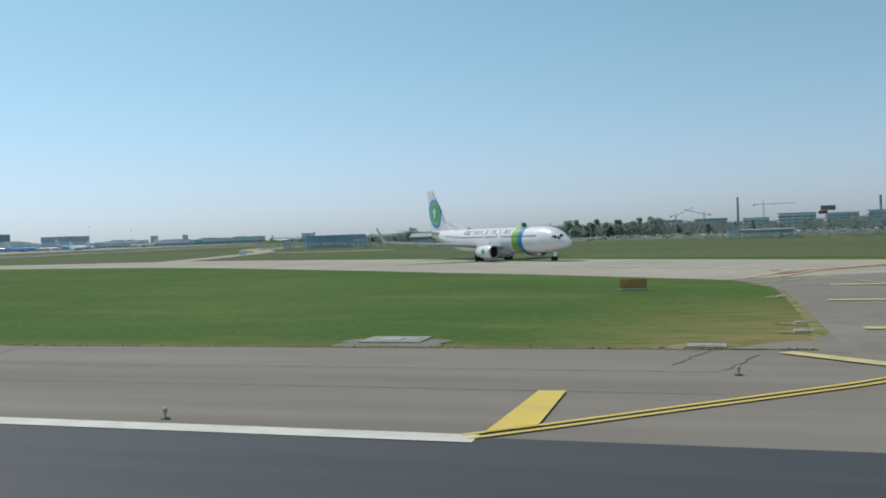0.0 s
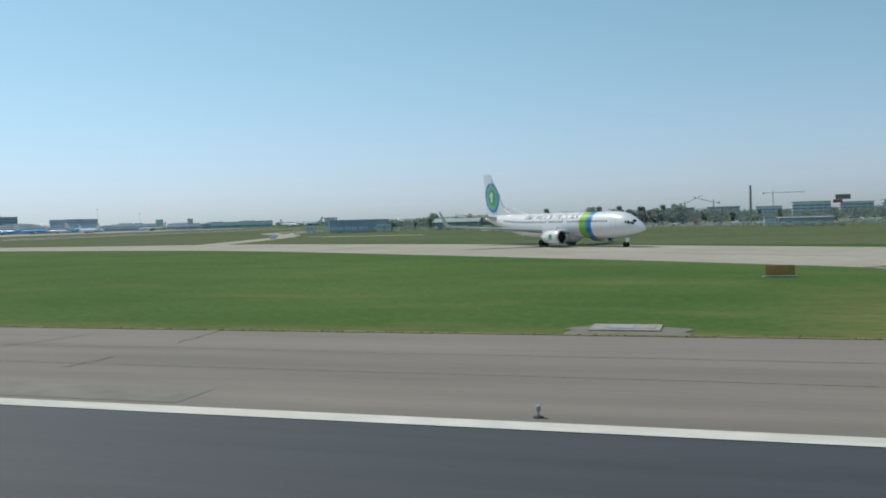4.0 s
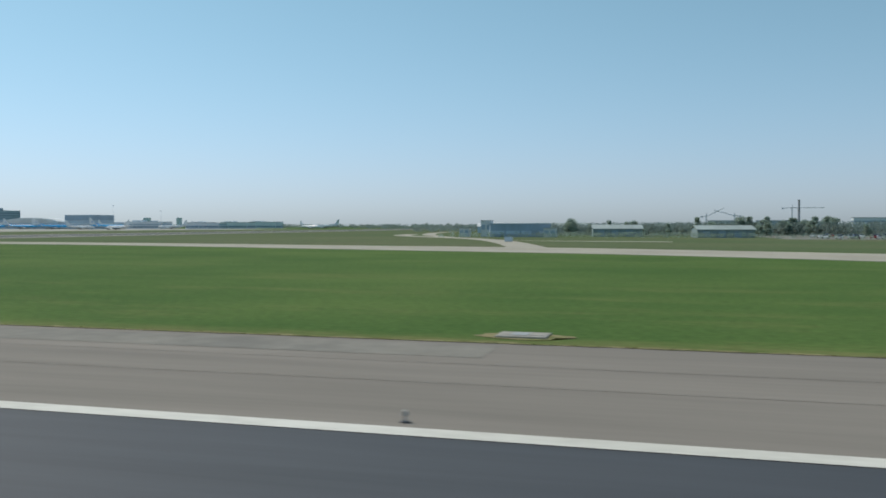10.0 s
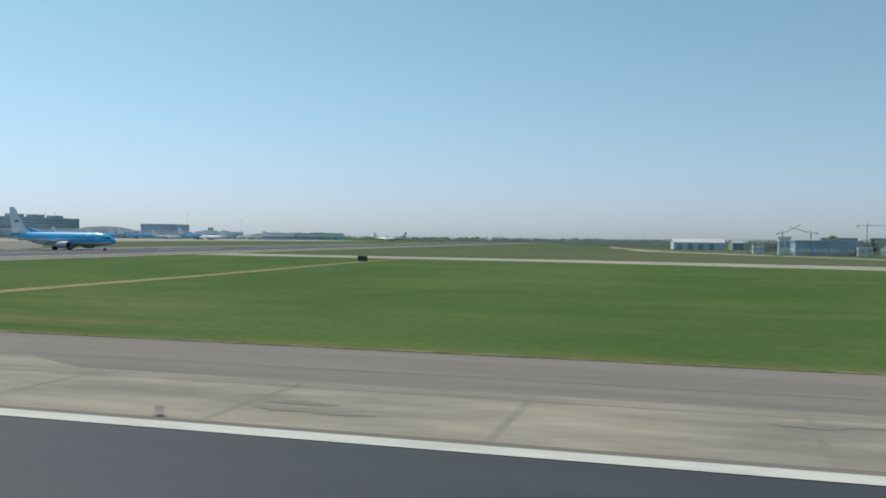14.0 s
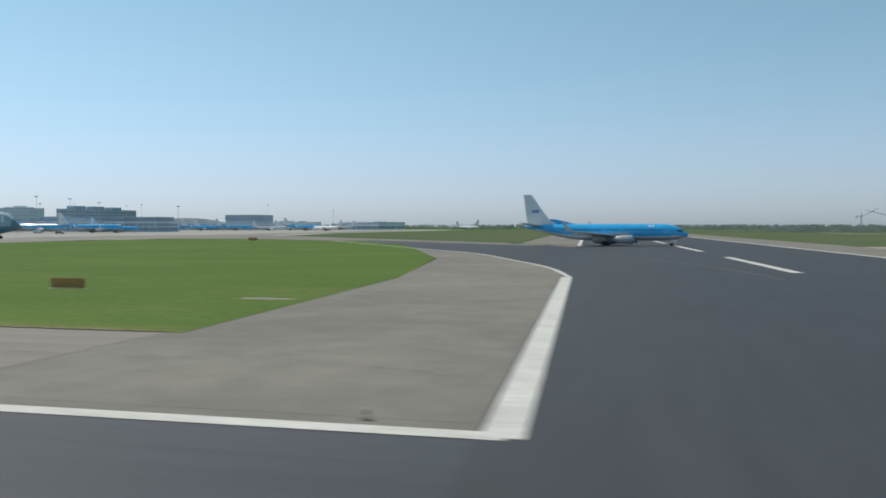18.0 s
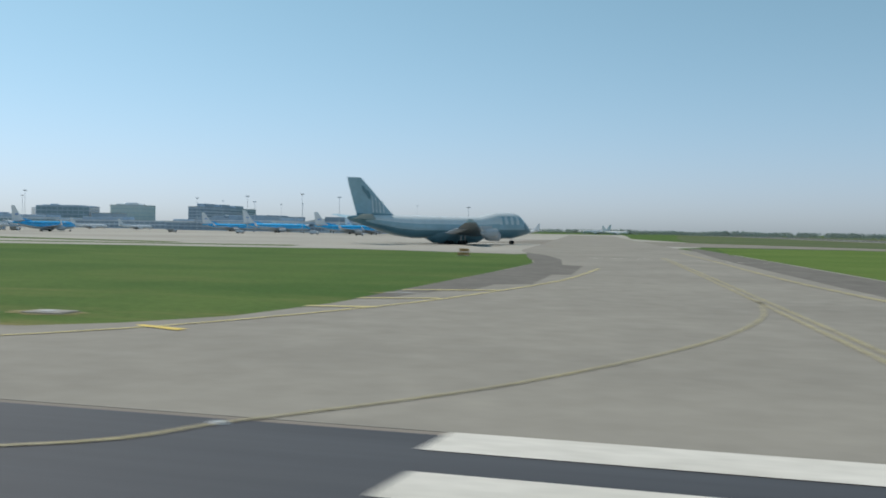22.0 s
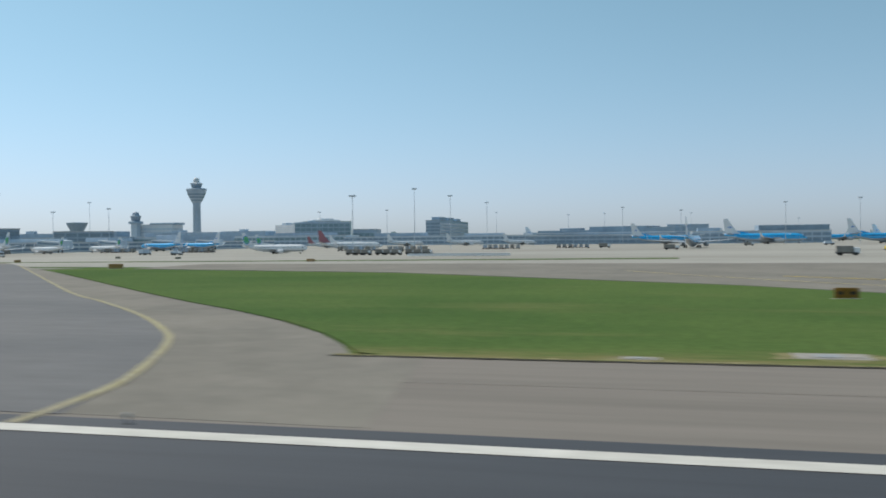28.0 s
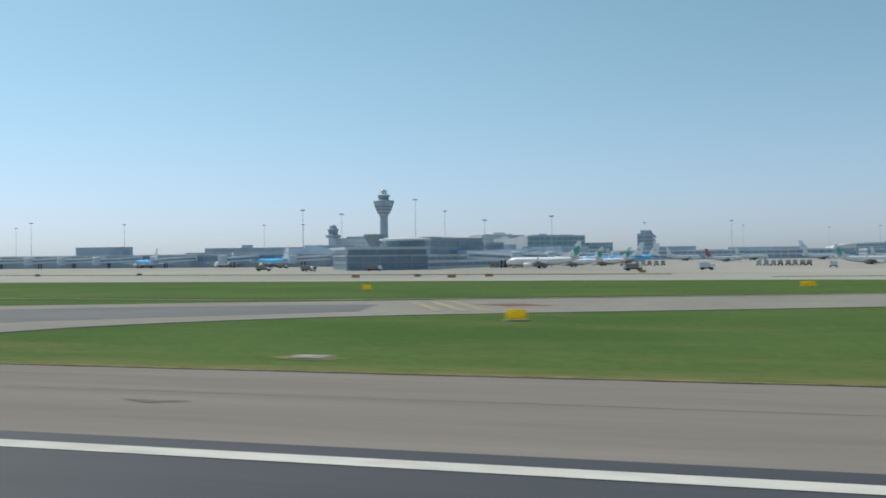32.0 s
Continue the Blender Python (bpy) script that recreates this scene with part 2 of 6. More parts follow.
M_GREEN = mat("livery_green", (0.27, 0.52, 0.06), 0.35, vary=0.04, scale=1)
M_GREEN2 = mat("livery_mid_green", (0.08, 0.42, 0.17), 0.35, vary=0.04, scale=1)
M_BLUE = mat("livery_blue", (0.02, 0.20, 0.58), 0.35, vary=0.04, scale=1)
M_TEAL = mat("freighter_dark_green", (0.12, 0.25, 0.31), 0.35, vary=0.10, scale=0.5, coat=0.3)
M_TEALM = mat("freighter_grey_green", (0.33, 0.50, 0.58), 0.35, vary=0.12, scale=0.5, coat=0.3)
M_TEALL = mat("freighter_pale_green", (0.72, 0.77, 0.79), 0.35, vary=0.06, scale=0.5, coat=0.3)
M_SKYB = mat("livery_light_blue", (0.12, 0.42, 0.68), 0.35, vary=0.04, scale=1)
# wing grey darkened, the shade on the wing is put into the colour
M_WINGD = mat("freighter_wing_shaded_grey", (0.22, 0.25, 0.27), 0.4, vary=0.08, scale=0.5)
M_REDF = mat("fin_red", (0.40, 0.15, 0.17), 0.4, vary=0.05, scale=1)
M_TEXT = mat("slogan_grey", (0.08, 0.09, 0.13), 0.4, vary=0.05, scale=1)
M_TYRE = mat("tyre_rubber", (0.022, 0.022, 0.023), 0.85, vary=0.2, scale=4)
M_INTAKE = mat("engine_intake_dark", (0.03, 0.032, 0.035), 0.5, 0.6, vary=0.2, scale=4)
M_METAL = mat("bare_metal", (0.55, 0.56, 0.58), 0.3, 0.9, vary=0.06, scale=2)
M_WIN = glass_mat("dark_window_glass", (0.03, 0.04, 0.055))
# M_GLASS and M_GLASS2: lightened and blued, distance haze mixed into the base colour
M_GLASS = glass_mat("hazed_building_glass", (0.27, 0.355, 0.44), 0.15)
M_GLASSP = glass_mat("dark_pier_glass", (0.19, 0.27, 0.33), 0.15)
M_GLASS2 = glass_mat("hazed_green_glass", (0.24, 0.345, 0.385), 0.15)
# far walls: paler and bluer than cladding, with distance haze in the colour
M_WALLD = mat("hazed_blue_grey_cladding", (0.375, 0.47, 0.56), 0.6, vary=0.14, scale=0.25, col2=(0.32, 0.41, 0.50), scale2=0.05)
M_WALLM = mat("hazed_mid_grey_cladding", (0.56, 0.65, 0.73), 0.6, vary=0.12, scale=0.25, col2=(0.48, 0.57, 0.66), scale2=0.05)
M_WALLL = mat("hazed_pale_cladding", (0.74, 0.77, 0.80), 0.6, vary=0.08, scale=0.25, col2=(0.66, 0.70, 0.74), scale2=0.06)
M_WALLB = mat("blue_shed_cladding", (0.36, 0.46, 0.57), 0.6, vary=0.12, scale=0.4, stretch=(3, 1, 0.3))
M_PIERW = mat("hazed_slate_cladding", (0.28, 0.37, 0.45), 0.55, vary=0.16, scale=0.25, col2=(0.23, 0.31, 0.385), scale2=0.05)
M_ROOF = mat("grey_roof_sheet", (0.40, 0.42, 0.43), 0.6, vary=0.12, scale=0.3)
M_ROOFW = mat("white_roof_sheet", (0.72, 0.73, 0.73), 0.45, vary=0.06, scale=0.3)
M_GROOF = mat("pale_green_roof_sheet", (0.37, 0.43, 0.42), 0.6, vary=0.12, scale=0.4, stretch=(2, 0.4, 1))
M_GHOUSE = mat("grey_green_shelter", (0.27, 0.335, 0.345), 0.8, vary=0.18, scale=0.5, spec=0.2)
# bluish instead of plain concrete grey: haze put into the colour
M_TOWERC = mat("hazed_tower_concrete", (0.44, 0.52, 0.60), 0.7, vary=0.08, scale=0.3)
M_BRICK = mat("chimney_brick", (0.38, 0.37, 0.38), 0.9, vary=0.15, scale=0.5)
M_REDW = mat("signal_red_cladding", (0.50, 0.10, 0.12), 0.6, vary=0.1, scale=0.5)
# much paler and greyer than foliage: distance haze is painted into the leaf colour
M_LEAF = leaf_mat("hazed_tree_leaves", (0.32, 0.40, 0.335), 0.8, (0.36, 0.44, 0.37))
M_LEAF2 = leaf_mat("hazed_far_leaves", (0.225, 0.285, 0.265), 0.2, (0.255, 0.32, 0.30))
M_TRUNK = mat("tree_bark", (0.09, 0.07, 0.05), 0.9, vary=0.3, scale=2)
M_DIRT = mat("dug_earth", (0.30, 0.225, 0.10), 0.95, vary=0.4, scale=1.2, bump=0.6, col2=(0.16, 0.16, 0.06), scale2=0.3)
M_CARS = [mat("car_paint_" + n, c, 0.3, vary=0.03, scale=1, coat=0.6) for n, c in (("white", (0.75, 0.76, 0.77)), ("silver", (0.45, 0.46, 0.48)), ("black", (0.03, 0.03, 0.035)), ("blue", (0.05, 0.09, 0.2)), ("red", (0.3, 0.03, 0.03)))]
M_VEHY = mat("service_vehicle_yellow", (0.62, 0.47, 0.05), 0.4, vary=0.05, scale=1)


# ---- mesh helpers ----
def mesh_object(name, bm, materials, smooth=False):
    bmesh.ops.recalc_face_normals(bm, faces=bm.faces)
    me = bpy.data.meshes.new(name)
    bm.to_mesh(me)
    bm.free()
    for m in (materials if isinstance(materials, (list, tuple)) else [materials]):
        me.materials.append(m)
    if smooth:
        for p in me.polygons:
            p.use_smooth = True
    return new(name, me)


def part(name, bm, material, parent, label="", smooth=False):
    ob = mesh_object(name, bm, material, smooth)
    ob.parent = parent
    if label:
        ob["label"] = label
    return ob


def thing(name, m, label, category, group="", kind=""):
    ob = new(name)
    ob.matrix_basis = m
    return tagged(ob, label, category, group, kind)


def box(bm, x0, x1, y0, y1, z0, z1, bevel=0.0, mi=0):
    vs = [bm.verts.new((x, y, z)) for z in (z0, z1) for y in (y0, y1) for x in (x0, x1)]
    fs = [bm.faces.new([vs[i] for i in q]) for q in ((0, 2, 3, 1), (4, 5, 7, 6), (0, 1, 5, 4), (1, 3, 7, 5), (3, 2, 6, 7), (2, 0, 4, 6))]
    for f in fs:
        f.material_index = mi
    if bevel:
        bmesh.ops.bevel(bm, geom=list({e for f in fs for e in f.edges}), offset=bevel, segments=1, affect="EDGES")
    return bm


def boxes(*rows, bevel=0.0):
    bm = bmesh.new()
    for r in rows:
        box(bm, *r, bevel=bevel)
    return bm


def lathe(bm, profile, n=20, axis="z", at=(0, 0, 0), mi=0, caps=True):
    """A turned solid from (radius, height) pairs."""
    rings = []
    for r, z in profile:
        ring = []
        for k in range(n):
            a = 2 * math.pi * k / n
            c, s = r * math.cos(a), r * math.sin(a)
            v = (c, s, z) if axis == "z" else ((z, c, s) if axis == "x" else (c, z, s))
            ring.append(bm.verts.new(Vector(v) + Vector(at)))
        rings.append(ring)
    for a, b in zip(rings, rings[1:]):
        for k in range(n):
            f = bm.faces.new((a[k], a[(k + 1) % n], b[(k + 1) % n], b[k]))
            f.material_index = mi
    if caps:
        for ring in (rings[0], rings[-1]):
            bm.faces.new(ring).material_index = mi
    return bm


def sheet(bm, pts, z):
    f = bm.faces.new([bm.verts.new((x, y, z)) for x, y in pts])
    cut(bm, [f])
    return bm


def slab(bm, pts, z, depth=0.25):
    """A paved sheet with its edge carried down into the soil."""
    top = [bm.verts.new((x, y, z)) for x, y in pts]
    low = [bm.verts.new((x, y, z - depth)) for x, y in pts]
    n = len(pts)
    for k in range(n):
        bm.faces.new((top[k], top[(k + 1) % n], low[(k + 1) % n], low[k]))
    f = bm.faces.new(top)
    cut(bm, [f])
    return bm


def cut(bm, faces, step=60.0):
    """Cuts flat faces along a square grid, so that no face is very long."""
    xs = [v.co.x for f in faces for v in f.verts]
    ys = [v.co.y for f in faces for v in f.verts]
    for lo, hi, ax in ((min(xs), max(xs), 0), (min(ys), max(ys), 1)):
        k = math.floor(lo / step) + 1
        while k * step < hi:
            co, no = [0, 0, 0], [0, 0, 0]
            co[ax], no[ax] = k * step, 1
            bmesh.ops.bisect_plane(bm, geom=bm.verts[:] + bm.edges[:] + bm.faces[:], plane_co=co, plane_no=no)
            k += 1
    bmesh.ops.triangulate(bm, faces=[f for f in bm.faces if len(f.verts) > 4])


def smooth_line(pts, steps=6):
    """Points of a rounded line through pts."""
    out = []
    P = [Vector((*p, 0)) for p in pts]
    for i in range(len(P) - 1):
        a, b, c, d = P[max(i - 1, 0)], P[i], P[i + 1], P[min(i + 2, len(P) - 1)]
        for k in range(steps):
            s = k / steps
            out.append(0.5 * ((2 * b) + (c - a) * s + (2 * a - 5 * b + 4 * c - d) * s * s + (3 * b - a - 3 * c + d) * s ** 3))
    return [(p.x, p.y) for p in out] + [tuple(pts[-1])]


def ribbon(bm, pts, w, z):
    """A painted line of width w along pts."""
    L = []
    for i, p in enumerate(pts):
        a, b = Vector(pts[max(i - 1, 0)]), Vector(pts[min(i + 1, len(pts) - 1)])
        d = (b - a).normalized()
        nrm = Vector((-d.y, d.x)) * w / 2
        L.append((bm.verts.new((p[0] + nrm.x, p[1] + nrm.y, z)), bm.verts.new((p[0] - nrm.x, p[1] - nrm.y, z))))
    for (a, b), (c, d) in zip(L, L[1:]):
        bm.faces.new((a, b, d, c))
    return bm


def offset(pts, d):
    out = []
    for i, p in enumerate(pts):
        a, b = Vector(pts[max(i - 1, 0)]), Vector(pts[min(i + 1, len(pts) - 1)])
        t = (b - a).normalized()
        out.append((p[0] - t.y * d, p[1] + t.x * d))
    return out


def ground_piece(name, pts, z, material, label, category, depth=0.25):
    return tagged(mesh_object(name, slab(bmesh.new(), pts, z, depth), material), label, category, kind="structure")


# ---- ground ----
bm = bmesh.new()
xs = [-4600, -3600, -2700, -2200] + list(range(-1800, 320, 40)) + [400, 600, 900, 1400, 2200, 3200, 4600]
ys = [-4600, -3000, -1600, -700, -300, -100, -40, 0, 30, 60, 90, 120, 150, 180, 220, 260, 300, 350, 400, 460, 520, 600, 700, 820, 950, 1100, 1300, 1600, 2000, 2600, 3500, 4600]
grid = [[bm.verts.new((x, y, -0.02)) for x in xs] for y in ys]
for r0, r1 in zip(grid, grid[1:]):
    for k in range(len(xs) - 1):
        bm.faces.new((r0[k], r0[k + 1], r1[k + 1], r1[k]))
tagged(mesh_object("ground", bm, M_GRASS), "flat green mown grass airfield reaching to the horizon", "grass", kind="structure")

EDGE = 18.78         # middle of the white side stripe
X0, X1 = 260, -2600  # ends of the runway pavement
GRASS_LINE = [(40, 33.8), (-90, 33.9), (-200, 34.2), (-300, 34.3), (-530, 34.2), (-600, 33.4), (-1300, 33.35), (X1, 33.3)]

def strip_piece(name, low, high, z, material, label, category):
    """A long paved strip in 20 m lengths; low and high give its two edges at x."""
    bm = bmesh.new()
    xs = [X0 - 20 * k for k in range(int((X0 - X1) / 20) + 1)]
    cols = []
    for x in xs:
        y0, y1 = low(x), high(x)
        cols.append([bm.verts.new((x, y0 + (y1 - y0) * k / 4, z)) for k in range(5)] + [bm.verts.new((x, y1, z - 0.2))])
    for a, b in zip(cols, cols[1:]):
        for k in range(5):
            bm.faces.new((a[k], a[k + 1], b[k + 1], b[k]))
    return tagged(mesh_object(name, bm, material), label, category, kind="structure")


def lip_y(x):
    for (xa, ya), (xb, yb) in zip(GRASS_LINE, GRASS_LINE[1:]):
        if xb <= x <= xa:
            return ya + (yb - ya) * (x - xa) / (xb - xa)
    return 33.8


shoulder = strip_piece("runway_shoulder", lambda x: 18.0, lip_y, 0.03, M_SHOULDER, "brown-grey streaked asphalt runway shoulder beside the grass", "pavement")
runway = strip_piece("runway", lambda x: -26.0, lambda x: 18.95 if x > -610 else 20.2, 0.045, M_ASPHALT, "dark blue-grey asphalt runway with white side stripe", "runway")

# ---- cross runway: a straight strip that leans 4 degrees ----
LEAN = -0.0735
def cross(x, y):
    return (x + LEAN * (y - 19.0), y)
cross_shoulder = ground_piece("cross_runway_shoulder", [cross(-319, -900), cross(-319, 34), cross(-320, 1700), cross(-398, 1700), cross(-398, 34), cross(-398, -900)], 0.036, M_ENTRY, "grey-brown paved shoulder along the crossing runway", "pavement")
cross_runway = ground_piece("cross_runway", [cross(-335.7, -900), cross(-335.7, 1700), cross(-382.3, 1700), cross(-382.3, -900)], 0.052, M_ASPHALT2, "dark asphalt runway crossing the first one at right angles", "runway")

# ---- taxiways ----
far_low = [(30, 55), (2, 75), (-15, 88), (-30, 98), (-55, 115), (-100, 142), (-150, 158), (-240, 182), (-338, 190)]
far_up = [(-338, 212), (-240, 205), (-170, 193), (-120, 184), (-78, 166), (-45, 149), (-6, 124), (18, 108), (60, 84), (200, 20)]
taxi_far = ground_piece("taxiway", smooth_line(far_low, 4) + smooth_line(far_up, 4), 0.024, M_TAXIP, "pale concrete taxiway curving across the grass", "taxiway")
taxi_entry = ground_piece("taxiway_entry", [(4.5, 20), (4.5, 62), (3.6, 69), (1, 76), (30, 90), (70, 70), (70, 20)], 0.036, M_ENTRY, "grey-brown paved runway entry joining the taxiway", "taxiway")
ground_piece("entry_corner", [(-1.4, 33.2), (0.6, 34.4), (2.3, 36.0), (3.5, 36.6), (4.1, 37.6), (4.6, 39.5), (4.6, 33.2)], 0.034, M_SHOULDER, "rounded asphalt corner of the shoulder at the entry", "pavement")
ground_piece("sandy_edge", [(3.3, 36.2), (3.9, 40), (4.0, 47), (4.1, 55.5), (4.0, 66), (2.6, 71.4), (3.4, 71.8), (4.6, 66), (4.6, 36.2)], 0.028, M_SOIL, "bare sandy edge of the grass along the entry", "soil")
LINK = smooth_line([(-126, 172), (-131, 191), (-142, 231), (-158, 279), (-177, 318), (-195, 342), (-226, 392), (-240, 456)], 4)
ground_piece("taxiway_link", offset(LINK, -4.2) + offset(LINK, 4.2)[::-1], 0.018, M_TAXIP, "pale narrow concrete link taxiway through the grass", "taxiway")
ground_piece("service_road", smooth_line([(-100, 258), (-150, 275), (-209, 396), (-246, 531), (-262, 640)], 4) + smooth_line([(-268, 640), (-253, 531), (-217, 399), (-158, 283), (-100, 266)], 4), 0.02, M_TAXIP, "narrow pale concrete service road in the field", "road")
# ground between the taxiway and the buildings is rougher and browner
ground_piece("field", [(170, 120), (60, 100), (-6, 130), (-78, 172), (-170, 199), (-335, 216), cross(-321, 217), cross(-321, 1690), (500, 1690), (900, 120)], 0.008, M_FIELD, "rough brownish green field grass beyond the taxiway", "grass", depth=0.005)

# exit off the crossing runway and the pale taxiway that it feeds
ground_piece("taxiway_exit", [(-382.6, 20), (-386, 80), (-394, 197), (-400, 218), (-470, 300), (-620, 470), (-640, 300), (-560, 292), (-515, 292), (-468, 258), (-440, 212), (-424, 166), (-409, 122), (-401, 75), (-399, 20)], 0.04, M_ENTRY, "pale concrete taxiway leaving the crossing runway", "taxiway")
ground_piece("exit_asphalt", [(-383, 76)] + smooth_line([(-386, 80), (-390, 98), (-397, 118), (-409, 148), (-430, 182), (-478, 262)], 5) + smooth_line([(-470, 276), (-420, 222), (-398, 200), (-392, 178)], 4), 0.047, M_ASPHALT2, "dark asphalt exit curving off the crossing runway", "taxiway")

# perpendicular taxiway and the wide paved aprons
ground_piece("apron", [(-560, 285), (-600, 168), (-640, 181), (-720, 165), (-812, 152), (-858, 140), (-884, 120), (-1000, 150), (-1130, 165), (-1290, 160), (-1500, 172), (-2300, 200), (-2300, 1150), (-620, 1150), (-605, 900), (-590, 560), (-560, 420)], 0.016, M_APRON, "broad pale sunlit concrete apron before the terminal", "apron")
ground_piece("taxiway_across", [(-544.6, 19.3), (-551, 84), (-561, 196), (-572, 300), (-620, 900), (-664, 900), (-612, 300), (-604, 200), (-596, 160), (-590, 122), (-591, 80), (-591.5, 62), (-592.3, 50), (-594.2, 41), (-597.5, 36), (-602, 32.4), (-619, 20.3), (-611, 20.25), (-609.5, 19.3)], 0.042, M_TAXI, "grey concrete taxiway running straight away from the runway", "taxiway")
ground_piece("taxiway_dark_side", [(-544.2, 24.5), (-549, 82), (-557, 194), (-562, 260), (-565, 260), (-562.5, 166), (-557, 84), (-552, 24.5)], 0.048, M_DARKP, "dark asphalt strip along the side of the taxiway", "taxiway")
ground_piece("apron_entry", [(-756, 21), (-775, 33), (-792, 43), (-805, 56), (-830, 84), (-853, 108), (-862, 130), (-860, 160), (-1000, 170), (-998, 140), (-941, 121), (-897, 89), (-874, 64), (-869, 46), (-872, 37), (-882, 32), (-886, 21)], 0.038, M_ENTRY, "broad concrete entry from the apron to the runway", "taxiway")
ground_piece("runway_widening", [(-746, 20), (-772, 30), (-800, 31.6), (-840, 31), (-864, 29.5), (-874, 24), (-884, 20)], 0.043, M_WIDEN, "dark asphalt widening of the runway at the entry", "runway")
ground_piece("fast_exit_shoulder", [(-911, 20.5), (-913, 33.3), (-916.4, 33.9), (-917.8, 36.8), (-920.6, 41.1), (-925.5, 47.1), (-931.8, 53.6), (-940.5, 61.7), (-952.2, 73.3), (-1004, 126), (-1070, 190), (-1100, 190), (-1046, 112), (-994, 63), (-975, 46), (-961, 33), (-950, 21)], 0.039, M_ENTRY, "brown-grey shoulder along the fast exit", "taxiway")
ground_piece("fast_exit", smooth_line([(-919.9, 20.5), (-921.5, 25.5), (-923.6, 30.6), (-926.4, 36.3), (-929.4, 40.9), (-936.5, 49.5), (-947.7, 61), (-960, 73), (-1001, 118), (-1051, 172)], 4) + [(-1092, 172)] + smooth_line([(-1039, 118), (-995, 79), (-970, 54), (-955, 38), (-942, 20.5)], 4), 0.05, M_DARKTAXI, "dark asphalt fast exit slanting away from the runway", "taxiway")
ground_piece("taxiway_far_strip", smooth_line([(-1010, 142), (-1047, 116), (-1077, 108), (-1132, 82), (-1171, 67), (-1188, 55), (-1196, 44), (-1222, 22)], 4) + smooth_line([(-1290, 22), (-1250, 60), (-1218, 76), (-1184, 88), (-1127, 107), (-1060, 138), (-1040, 150)], 4), 0.041, M_TAXI, "pale concrete taxiway curving back to the runway", "taxiway")
ground_piece("taxiway_dark_bend", smooth_line([(-1228, 22), (-1205, 50), (-1190, 62), (-1176, 71)], 4) + smooth_line([(-1178, 82), (-1205, 74), (-1235, 58), (-1262, 22)], 4), 0.047, M_DARKTAXI, "dark asphalt bend of the taxiway", "taxiway")

ground_piece("dark_patch", smooth_line([(-600, 182), (-595, 150), (-590.2, 122), (-591.2, 80), (-592.2, 54)], 4) + [(-590.6, 55), (-588.6, 64), (-586.8, 64.6), (-586.4, 73), (-583.4, 74.5), (-583.8, 92), (-581.8, 93), (-582.6, 117), (-585.6, 119), (-588, 140), (-593, 162)], 0.047, M_DARKP, "dark worn asphalt strip between grass and concrete", "taxiway")
# grass islands that lie within the paving
for pts, lab in (
    ([(-895, 33.6), (-880, 34), (-873, 37), (-870, 46), (-874, 63), (-897, 88), (-941, 118), (-1002, 134), (-1004, 126.5), (-952.2, 73.6), (-940.5, 62), (-931.8, 53.9), (-925.5, 47.4), (-920.6, 41.4), (-917.8, 37.1), (-916.2, 34.4), (-914.6, 33.6)], "green grass island between entry and exit"),
    ([(-1262, 92), (-1184, 92), (-1127, 110), (-1062, 140), (-1058, 147), (-1122, 136), (-1177, 134), (-1217, 142), (-1290, 150)], "narrow green grass strip before the apron"),
    ([(-660, 196), (-760, 176), (-835, 172), (-850, 178), (-760, 184), (-662, 205)], "thin worn grass strip on the apron"),
    ([(-900, 196), (-1000, 190), (-1130, 186), (-1130, 189), (-1000, 197), (-900, 206)], "thin worn grass strip on the apron"),
    ([(-1150, 212), (-1300, 226), (-1500, 250), (-1500, 258), (-1300, 234), (-1150, 219)], "thin worn grass strip on the apron"),
    ([(-700, 205), (-790, 222), (-830, 236), (-780, 236), (-700, 214)], "thin worn grass strip on the apron"),
    ([(-398.6, 34.2), (-401, 75), (-409, 121), (-424, 166), (-441, 213), (-470, 260), (-515, 281), (-556, 272), (-558, 196), (-549, 84), (-544.5, 36), (-544, 34.2)], "green mown grass island between two taxiways"),
):
    ground_piece("grass_island", pts, 0.056, M_GRASSY if "two taxiways" in lab else M_GRASS, lab, "grass", depth=0.03)
ground_piece("wedge_grass", [(-404, 222), (-470, 306), (-560, 430), (-560, 700), (-540, 1690), cross(-399, 1690), cross(-399, 225)], 0.042, M_FIELD, "brownish green grass wedge between runway and taxiway", "grass", depth=0.02)
ground_piece("dug_trench", [(-277.9, 192), (-276.4, 192), (-274.2, 150), (-268.9, 92), (-267.9, 66), (-266.2, 35), (-268.9, 34.8), (-270.6, 67), (-271.4, 92), (-276.3, 150)], 0.012, M_DIRT, "brown strip of dug earth across the grass", "earth", depth=0.01)
ground_piece("dry_grass_strip", [(-454.9, 34.4), (-454.7, 44), (-454.1, 52), (-454.4, 64), (-453.6, 64), (-453.2, 52), (-453.8, 44), (-453.6, 34.4)], 0.0585, M_SOIL, "thin straw-coloured strip of dried grass over a filled trench", "grass", depth=0.01)

# old concrete along the stripe and repaired strips of the shoulder
ground_piece("concrete_strip", [(-131.3, 19.6), (-131.6, 25.8), (-200, 25.9), (-236, 26.0), (-252, 34.0), (-290.3, 34.0), (-291, 19.6)], 0.036, M_CONC, "stained pale concrete strip beside the runway stripe", "pavement", depth=0.05)
ground_piece("pale_shoulder", [(-399.5, 19.5), (-399.5, 34.15), (-543.6, 34.05), (-543.6, 19.5)], 0.0385, M_SHOULDP, "paler worn asphalt stretch of the runway shoulder", "pavement", depth=0.03)
ground_piece("exit_patch", [(-947.2, 19.3), (-946.9, 25), (-940.5, 26.3), (-933.2, 26.6), (-933, 19.3)], 0.0545, M_PATCH, "old grey asphalt patch at the fast exit", "pavement", depth=0.03)
